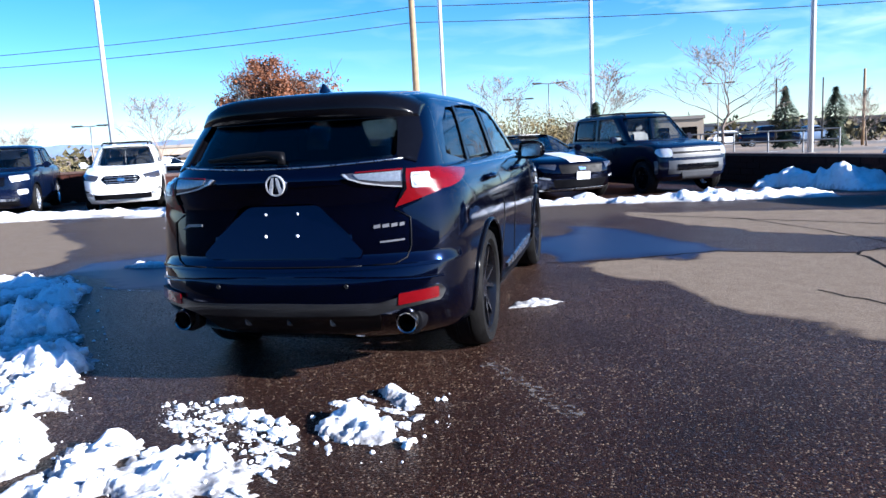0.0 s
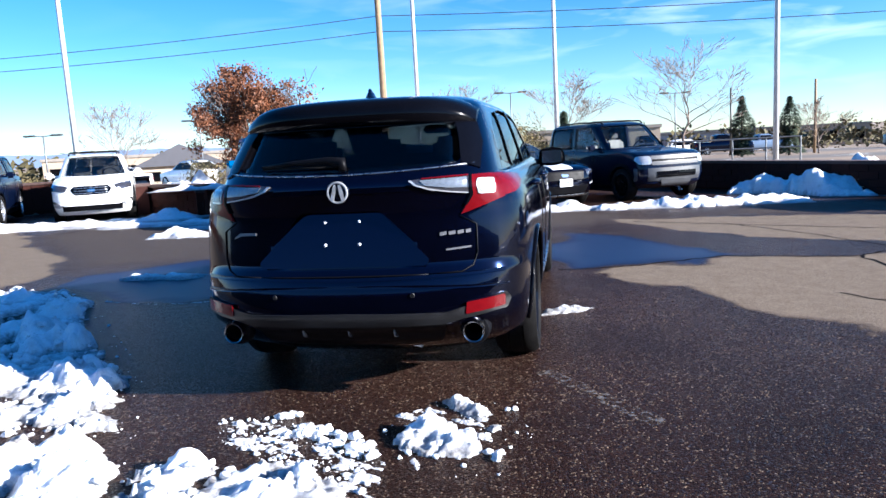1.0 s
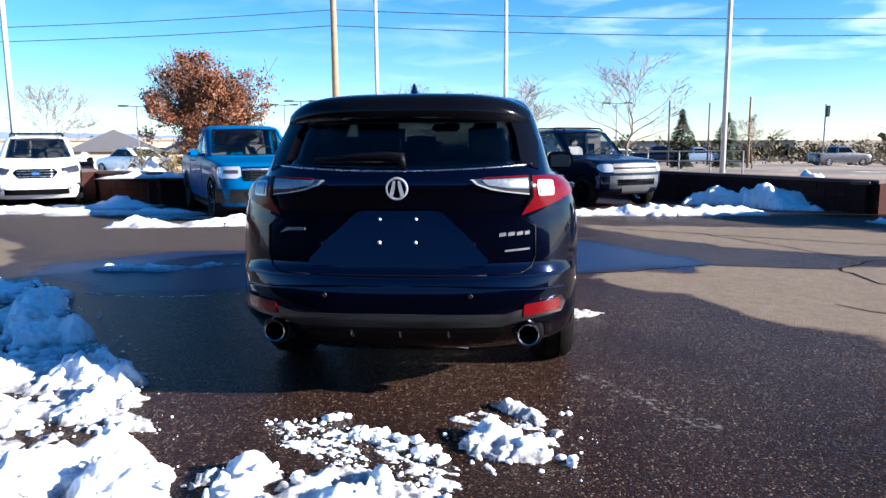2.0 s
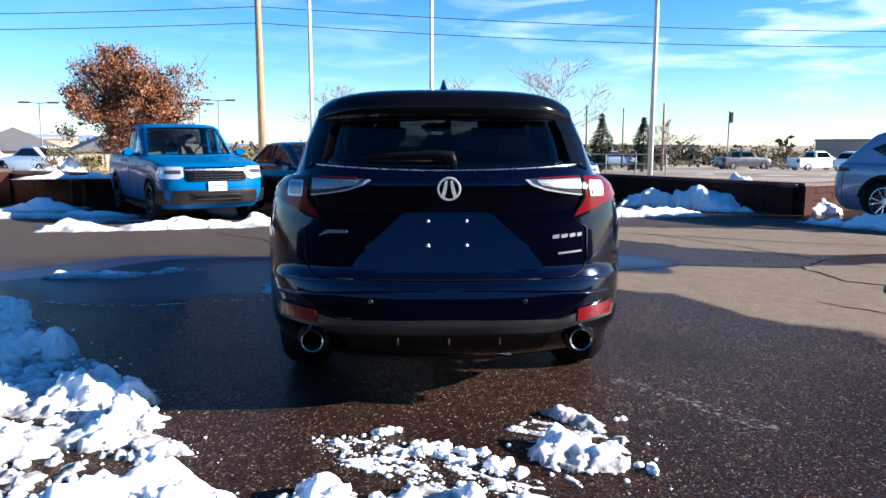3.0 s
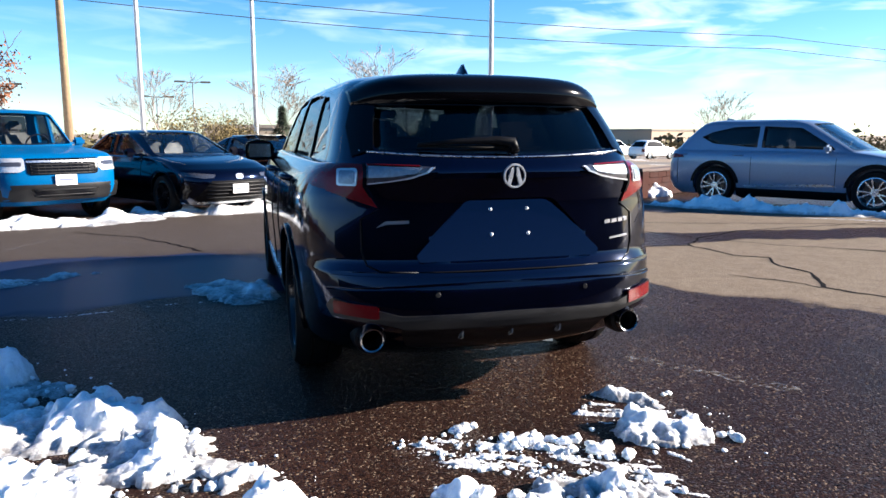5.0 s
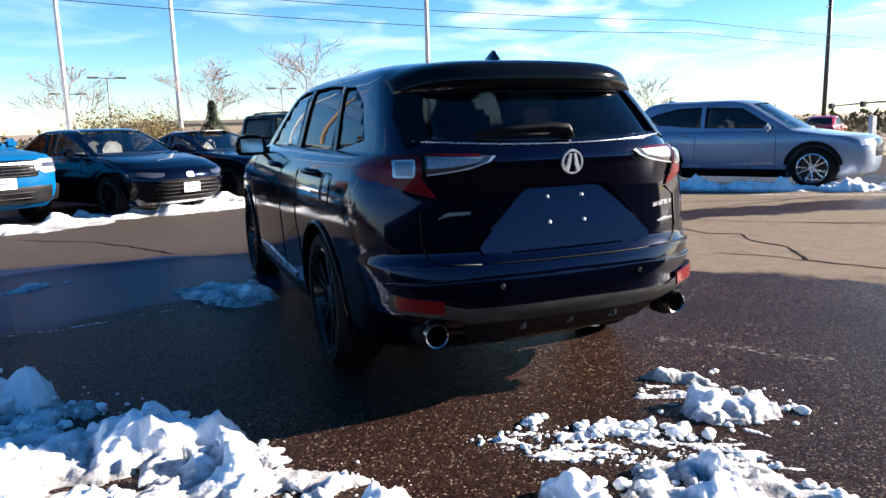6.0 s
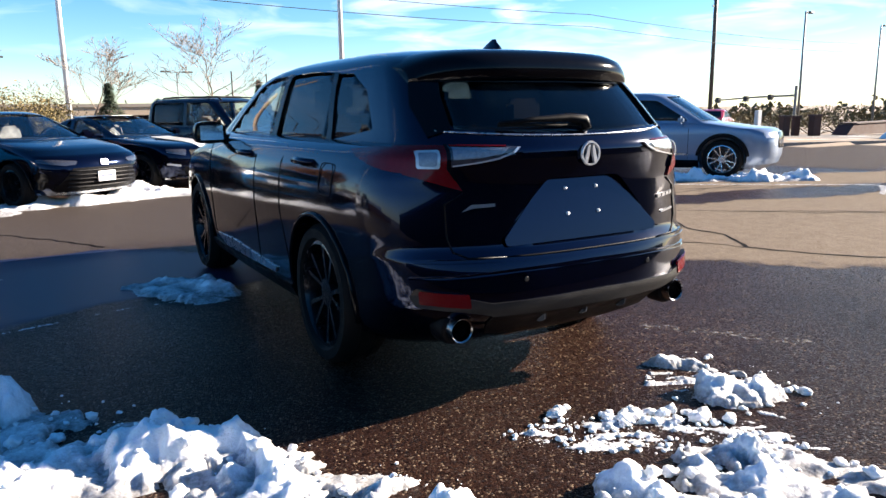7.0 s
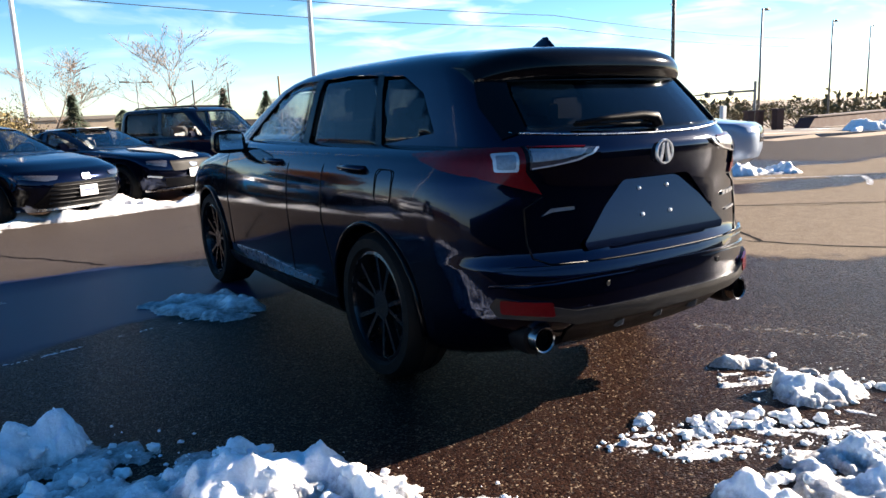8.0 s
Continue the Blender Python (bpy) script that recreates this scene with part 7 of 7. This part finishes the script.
light_pole((7.28, 20.2), 10.0, 0.085, pole_white, "tall white steel light pole on a concrete foot", "", 0, True)
light_pole((-3.44, 18.7), 11, 0.065, pole_white, "slim white steel light pole behind the cars")
light_pole((0.37, 39.7), 14, 0.14, pole_white, "tall white light pole beyond the road")
light_pole((-14.1, 17.1), 11, 0.085, pole_white, "tall white light pole behind the wagon", "cross", 0.4)
for at, h in (((-16.2, 55), 4.7), ((-27.5, 50), 4.2), ((-3.6, 57), 5.2), ((-35, 42), 3.4), ((-6.5, 60), 4.2), ((10, 62), 4.6), ((-21, 66), 5.0)):
    light_pole(at, h - ground_z(*at), 0.07, pole_steel, "distant lot lamp with twin heads", "double", 0.2, False)
light_pole((45.5, 29.55), 8.2, 0.095, pole_steel, "grey steel street lamp by the far kerb", "single", 0.3)
light_pole((62.5, 33.9), 8.9, 0.10, pole_steel, "grey steel street lamp farther off", "single", 0.3)
light_pole((88, 43.5), 11.0, 0.12, pole_steel, "far grey street lamp", "single", 0.3)


def utility_pole(at, h, r, material, label, arms=(), turn=0.0):
    p = thing("utility_pole", label, "utility pole", Matrix.Translation((at[0], at[1], ground_z(*at))), "utility poles")
    bm = bmesh.new()
    tube(bm, [(0, 0, 0), (0.02, 0, h * 0.5), (0, 0, h)], [r, r * 0.88, r * 0.72], 12)
    part("post", bm, material, p, "", True)
    for z in arms:
        bm = bmesh.new()
        box(bm, (0, 0.1, z), (1.6, 0.09, 0.10), 0.01, Matrix.Rotation(turn, 4, "Z"))
        part("crossarm", bm, material, p)
    return p


utility_pole((-7.48, 30.3), 11, 0.17, timber, "thick pale timber utility pole in the sun")
utility_pole((53.27, 43.6), 17.5, 0.20, pole_dark, "dark timber utility pole with a crossarm", (11.0,), 0.5)
utility_pole((17.3, 49.4), 4.9, 0.10, timber, "weathered timber pole beside the road")
utility_pole((14.5, 62), 5.6, 0.09, pole_dark, "thin dark timber pole beyond the road")
utility_pole((20, 70), 6.0, 0.09, pole_dark, "thin dark timber pole beyond the road")

def wire(a, b, sag, r=0.018):
    pts = []
    for k in range(25):
        t = k / 24
        p = Vector(a).lerp(Vector(b), t)
        p.z -= sag * 4 * t * (1 - t)
        pts.append(p)
    bm = bmesh.new()
    tube(bm, pts, r, 5)
    single("power_line", bm, signal_dark, "thin dark overhead power line", "power line", "power lines")


wire((-46, 25.5, 6.6), (-7.48, 30.3, 7.35), 0.5)
wire((-46, 25.5, 6.1), (-7.48, 30.3, 6.65), 0.5)
wire((-7.48, 30.3, 7.35), (29.2, 33.0, 6.9), 0.35)
wire((-7.48, 30.3, 6.65), (29.2, 33.0, 6.2), 0.4)
wire((29.2, 33.0, 6.9), (66, 36, 6.6), 0.4)
wire((29.2, 33.0, 6.2), (66, 36, 5.9), 0.4)


# ---- road furniture and far things ----
def build_rail():
    f = thing("rail_fence", "pale metal rail fence on the verge beyond the wall", "fence")
    a, b = Vector((3.6, 25.2, 0)), Vector((9.2, 24.4, 0))
    n = 5
    for k in range(n + 1):
        p = a.lerp(b, k / n)
        z = ground_z(p.x, p.y)
        bm = bmesh.new()
        tube(bm, [(p.x, p.y, z - 0.02), (p.x, p.y, 0.94)], 0.03, 8)
        part("post", bm, pole_steel, f)
    for z in (0.92, 0.56):
        bm = bmesh.new()
        tube(bm, [(a.x, a.y, z), (b.x, b.y, z)], 0.028, 8)
        part("rail", bm, pole_steel, f)


build_rail()


def far_car(name, label, paint, L, W, H, belt, hood, cab, at, turn, wr=0.37):
    """A distant car: same skin, panes laid on, four wheels."""
    car = thing(name, label, "car", None, "distant cars")
    w = W / 2
    c0, c1, c2, c3 = cab
    rows = [(0.30, w * 0.94, 0.12, L - 0.12, 0.3, 0.4), (0.45, w, 0.0, L, 0.3, 0.4), (hood - 0.08, w, 0.01, L - 0.02, 0.3, 0.4), (hood, w * 0.98, 0.03, L - 0.2, 0.3, 0.5), (belt, w * 0.94, 0.06, c3 + 0.1, 0.3, 0.3)]
    k = H - belt
    cr = [(belt - 0.05, w * 0.9, c0, c3 + 0.05, 0.2, 0.3), (belt, w * 0.88, c0, c3, 0.2, 0.3), (belt + k * 0.8, w * 0.75, c1, c2, 0.2, 0.3), (belt + k * 0.94, w * 0.66, c1 + 0.15, c2 - 0.15, 0.3, 0.4), (H, w * 0.4, c1 + 0.4, c2 - 0.4, 0.2, 0.2)]
    sh = Shell(rows, cr, L, 0.04, 0.08)
    part("body", sh.loft([r[0] for r in rows]), paint, car, "", 35)
    part("cabin", sh.loft([r[0] for r in cr], True), paint, car, "", 35)
    z0, z1 = belt + 0.04, belt + k * 0.78
    for s in ("left", "right"):
        part("side_window", sh.patch([(c0 + 0.3, z0), (c3 - 0.45, z0), (c2 - 0.2, z1), (c1 + 0.2, z1)], s, True, 0.006, 0.012, 5), gloss_black, car)
    part("windscreen", sh.patch([(-w * 0.74, z0), (w * 0.74, z0), (w * 0.6, z1), (-w * 0.6, z1)], "front", True, 0.006, 0.012, 5), gloss_black, car)
    part("back_window", sh.patch([(-w * 0.7, z0), (w * 0.7, z0), (w * 0.58, z1), (-w * 0.58, z1)], "rear", True, 0.006, 0.012, 5), gloss_black, car)
    for s in (-1, 1):
        part("head_lamp", sh.patch([(s * w * 0.5, hood - 0.1), (s * w * 0.9, hood - 0.08), (s * w * 0.9, hood - 0.22), (s * w * 0.5, hood - 0.22)], "front", False, 0.008, 0.02, 3), clear_lens, car)
        part("tail_lamp", sh.patch([(s * w * 0.72, hood - 0.02), (s * w * 0.95, hood - 0.02), (s * w * 0.95, hood - 0.3), (s * w * 0.72, hood - 0.3)], "rear", False, 0.008, 0.02, 3), red_lens, car)
        for y in (0.2 * L, 0.81 * L):
            wheel(car, (s * (w - 0.09), y, wr), wr, 0.22, s, rim_silver, 5)
    z = ground_z(at[0], at[1])
    car.matrix_world = Matrix.Translation((at[0], at[1], z)) @ Matrix.Rotation(radians(turn), 4, "Z") @ Matrix.Translation((0, -L / 2, 0))


TRUCK = (5.8, 2.0, 1.90, 1.22, 1.10, (1.9, 2.0, 3.5, 4.2))
far_car("distant_pickup", "dark grey pickup truck on the far road", paint_grey, *TRUCK, (32.7, 70.7), -78)
far_car("distant_pickup", "white pickup truck on the far road", paint_white, *TRUCK, (38.3, 66.7), -80)
far_car("distant_pickup", "black pickup truck by the rail", paint_black, *TRUCK, (15.4, 70.3), -80)
far_car("distant_pickup", "silver pickup truck on the far road", paint_silver, *TRUCK, (21.4, 79.3), -80)
SALOON = (4.6, 1.8, 1.46, 0.95, 0.85, (0.6, 1.4, 2.7, 3.5))
far_car("distant_car", "bright red car beyond the lot", paint_red, *SALOON, (33.2, 26.6), -60, 0.33)
far_car("distant_car", "white car beyond the lot", paint_white, *SALOON, (30.5, 28.6), -60, 0.33)
far_car("distant_car", "white car turning on the road", paint_white, 4.5, 1.85, 1.65, 1.05, 0.95, (0.2, 0.7, 2.6, 3.4), (34.3, 53.0), -70, 0.35)
far_car("distant_car", "snow-covered parked car far off", paint_white, *SALOON, (-27, 38), 80, 0.33)
far_car("distant_car", "snow-covered parked car far off", paint_white, *SALOON, (-19, 33), 60, 0.33)
far_car("distant_car", "white van-like car on the far lot", paint_white, 4.8, 1.9, 1.7, 1.05, 0.95, (0.2, 0.6, 2.8, 3.6), (13.4, 78.0), -80, 0.35)


def building(name, label, at, w, d, h, turn, wall, floors=1, bays=5, gable=False):
    b = thing(name, label, "building", Matrix.Translation((at[0], at[1], ground_z(*at) - 0.2)) @ Matrix.Rotation(radians(turn), 4, "Z"), "far buildings")
    bm = bmesh.new()
    box(bm, (0, 0, h / 2), (w, d, h), 0.02)
    part("wall", bm, wall, b)
    bm = bmesh.new()
    if gable:
        prism(bm, [(-w / 2 - 0.4, h), (w / 2 + 0.4, h), (0, h + w * 0.26)], "y", -d / 2 - 0.4, d / 2 + 0.4)
    else:
        box(bm, (0, 0, h + 0.15), (w + 0.3, d + 0.3, 0.35), 0.03)
    part("roof", bm, roof_dark if gable else concrete, b)
    for f in range(floors):
        for k in range(bays):
            x, z = -w / 2 + w * (k + 0.5) / bays, h * (f + 0.55) / floors
            bm = bmesh.new()
            box(bm, (x, -d / 2 - 0.03, z), (w / bays * 0.55, 0.10, h / floors * 0.42), 0.01)
            part("window", bm, gloss_black, b)
    return b


building("far_building", "tan house with a dark gabled roof", (-34, 58), 7, 8, 1.9, 30, stucco, 1, 3, True)
building("far_building", "tan house with a dark gabled roof", (-27.5, 60), 5, 7, 1.8, 30, stucco, 1, 2, True)
building("far_building", "long low tan commercial building", (84, 126), 22, 12, 5.0, 15, stucco, 1, 7)
building("far_building", "grey flat-roofed commercial building", (76, 86), 18, 12, 3.8, 20, stucco_grey, 1, 6)
building("far_building", "low flat-roofed store beyond the road", (3.5, 82), 14, 10, 3.4, 0, stucco, 1, 5)
building("far_building", "low flat-roofed store beyond the road", (24, 128), 16, 10, 3.4, -10, stucco_grey, 1, 6)
building("far_building", "low pale store roofs on the plain", (36, 150), 40, 12, 4.0, -10, stucco, 1, 9)
building("far_building", "low pale store roofs on the plain", (-52, 82), 22, 12, 3.6, 25, stucco, 1, 6)


def build_gate_posts():
    for at, h, w in (((31.0, 20.5), 0.95, 0.38), ((32.2, 20.7), 0.95, 0.30), ((32.4, 19.8), 1.0, 0.42)):
        g = thing("brick_pillar", "square brown brick pillar by the far kerb", "pillar", Matrix.Translation((at[0], at[1], ground_z(*at) - 0.02)) @ Matrix.Rotation(radians(-20), 4, "Z"), "brick pillars")
        bm = bmesh.new()
        box(bm, (0, 0, h / 2), (w, w, h), 0.015)
        part("shaft", bm, brick_red, g)
        bm = bmesh.new()
        box(bm, (0, 0, h + 0.04), (w + 0.1, w + 0.1, 0.09), 0.015)
        part("cap", bm, stone_cap, g)
    p = thing("brick_planter", "long dark brick planter wall with sloping end", "planter", Matrix.Translation((38.6, 19.8, -0.24)) @ Matrix.Rotation(radians(4), 4, "Z"))
    bm = bmesh.new()
    prism(bm, [(-4.6, 0.0), (9, 0.0), (9, 0.62), (0, 0.55), (-4.0, 0.50)], "y", -0.4, 0.4)
    part("planter_wall", bm, brick_red, p)
    bm = bmesh.new()
    box(bm, (2.5, 0, 0.60), (12.6, 0.9, 0.06), 0.01, Matrix.Rotation(radians(-0.5), 4, "Y"))
    part("planter_cap", bm, stone_cap, p)
    for at, tall in (((30.0, 21.3), 1.3), ((28.4, 23.3), 0.9)):
        q = thing("white_post", "plain white square post", "post", Matrix.Translation((at[0], at[1], ground_z(*at) - 0.02)), "white posts")
        bm = bmesh.new()
        box(bm, (0, 0, tall / 2), (0.30, 0.22, tall), 0.02)
        part("post_body", bm, pole_white, q)


build_gate_posts()


def build_signal():
    s = thing("traffic_signal", "traffic signal mast arm with dark signal heads", "traffic signal", Matrix.Translation((48.4, 31.8, ground_z(48.4, 31.8))))
    bm = bmesh.new()
    tube(bm, [(0, 0, 0), (0, 0, 3.4)], 0.11, 10)
    part("mast", bm, pole_steel, s)
    bm = bmesh.new()
    tube(bm, [(0, 0, 2.7), (-1.8, 2.2, 2.6), (-3.6, 4.4, 2.4)], [0.09, 0.07, 0.05], 8)
    part("mast_arm", bm, pole_steel, s)
    for k in (0.3, 0.6, 0.95):
        bm = bmesh.new()
        box(bm, (-3.6 * k, 4.4 * k, 2.66 - 0.26 * k), (0.36, 0.32, 0.42), 0.04)
        part("signal_head", bm, signal_dark, s)
    s = thing("traffic_signal", "slim pole with a dark upright signal head", "traffic signal", Matrix.Translation((33.6, 76.7, ground_z(33.6, 76.7))))
    bm = bmesh.new()
    tube(bm, [(0, 0, 0), (0, 0, 6.3)], 0.08, 8)
    part("mast", bm, pole_steel, s)
    bm = bmesh.new()
    box(bm, (0.22, 0, 5.6), (0.36, 0.3, 1.15), 0.05)
    part("signal_head", bm, signal_dark, s)


build_signal()


def build_hills():
    bm = bmesh.new()
    lo, hi = [], []
    for k in range(90):
        th = radians(-75 + 62 * k / 89)
        r = 2300
        x, y = r * math.sin(th), r * math.cos(th)
        fade = min(1, (89 - k) / 25)
        h = (34 + 22 * noise.noise(Vector((k * 0.13, 3, 0))) + 12 * noise.noise(Vector((k * 0.6, 1, 0)))) * fade
        lo.append(bm.verts.new((x, y, -20)))
        hi.append(bm.verts.new((x * 1.04, y * 1.04, max(h, -10))))
    for k in range(89):
        bm.faces.new((lo[k], lo[k + 1], hi[k + 1], hi[k]))
    single("backdrop", bm, hill_mat, "line of far mountains with haze blue in their colour", "mountains", "", "structure", True)


build_hills()


def cloud_mat():
    """Thin cirrus: a bright veil torn by stretched noise."""
    m = bpy.data.materials.new("cirrus")
    m.use_nodes = True
    nt = m.node_tree
    nt.nodes.remove(nt.nodes["Principled BSDF"])
    N, L = nt.nodes.new, nt.links.new
    co, mp, no, at, ml, rg = N("ShaderNodeTexCoord"), N("ShaderNodeMapping"), N("ShaderNodeTexNoise"), N("ShaderNodeAttribute"), N("ShaderNodeMath"), N("ShaderNodeMapRange")
    tr, em, mx = N("ShaderNodeBsdfTransparent"), N("ShaderNodeEmission"), N("ShaderNodeMixShader")
    mp.inputs["Scale"].default_value = (0.0022, 0.0022, 0.011)
    no.inputs["Scale"].default_value, no.inputs["Detail"].default_value, no.inputs["Distortion"].default_value = 1.0, 7, 0.6
    at.attribute_name = "veil"
    ml.operation = "MULTIPLY"
    rg.inputs["From Min"].default_value, rg.inputs["From Max"].default_value, rg.inputs["To Max"].default_value = 0.48, 0.74, 0.55
    em.inputs["Color"].default_value, em.inputs["Strength"].default_value = (0.95, 0.98, 1.0, 1), 0.5
    L(co.outputs["Object"], mp.inputs["Vector"])
    L(mp.outputs[0], no.inputs["Vector"])
    L(no.outputs["Fac"], rg.inputs["Value"])
    L(rg.outputs[0], ml.inputs[0])
    L(at.outputs["Fac"], ml.inputs[1])
    L(ml.outputs[0], mx.inputs[0])
    L(tr.outputs[0], mx.inputs[1])
    L(em.outputs[0], mx.inputs[2])
    L(mx.outputs[0], nt.nodes["Material Output"].inputs["Surface"])
    return m


def build_clouds():
    verts, fade, faces = [], [], []
    na, ne = 40, 12
    for j in range(ne + 1):
        for i in range(na + 1):
            th, ph = radians(-45 + 135 * i / na), radians(1.5 + 16 * j / ne)
            r = 3600
            verts.append((r * math.sin(th) * math.cos(ph), r * math.cos(th) * math.cos(ph), r * math.sin(ph)))
            a = min(1, i / 22) * min(1, (na - i) / 5)
            fade.append(a * a * math.sin(math.pi * j / ne))
    for j in range(ne):
        for i in range(na):
            k = j * (na + 1) + i
            faces.append((k, k + 1, k + na + 2, k + na + 1))
    me = bpy.data.meshes.new("sky_backdrop")
    me.from_pydata(verts, [], faces)
    at = me.attributes.new("veil", "FLOAT", "POINT")
    at.data.foreach_set("value", np.array(fade, dtype=np.float32))
    me.materials.append(cloud_mat())
    ob = tagged(new("backdrop", me), "thin white cirrus streaks low in the sky", "clouds", "", "structure")
    ob.visible_shadow = False


build_clouds()
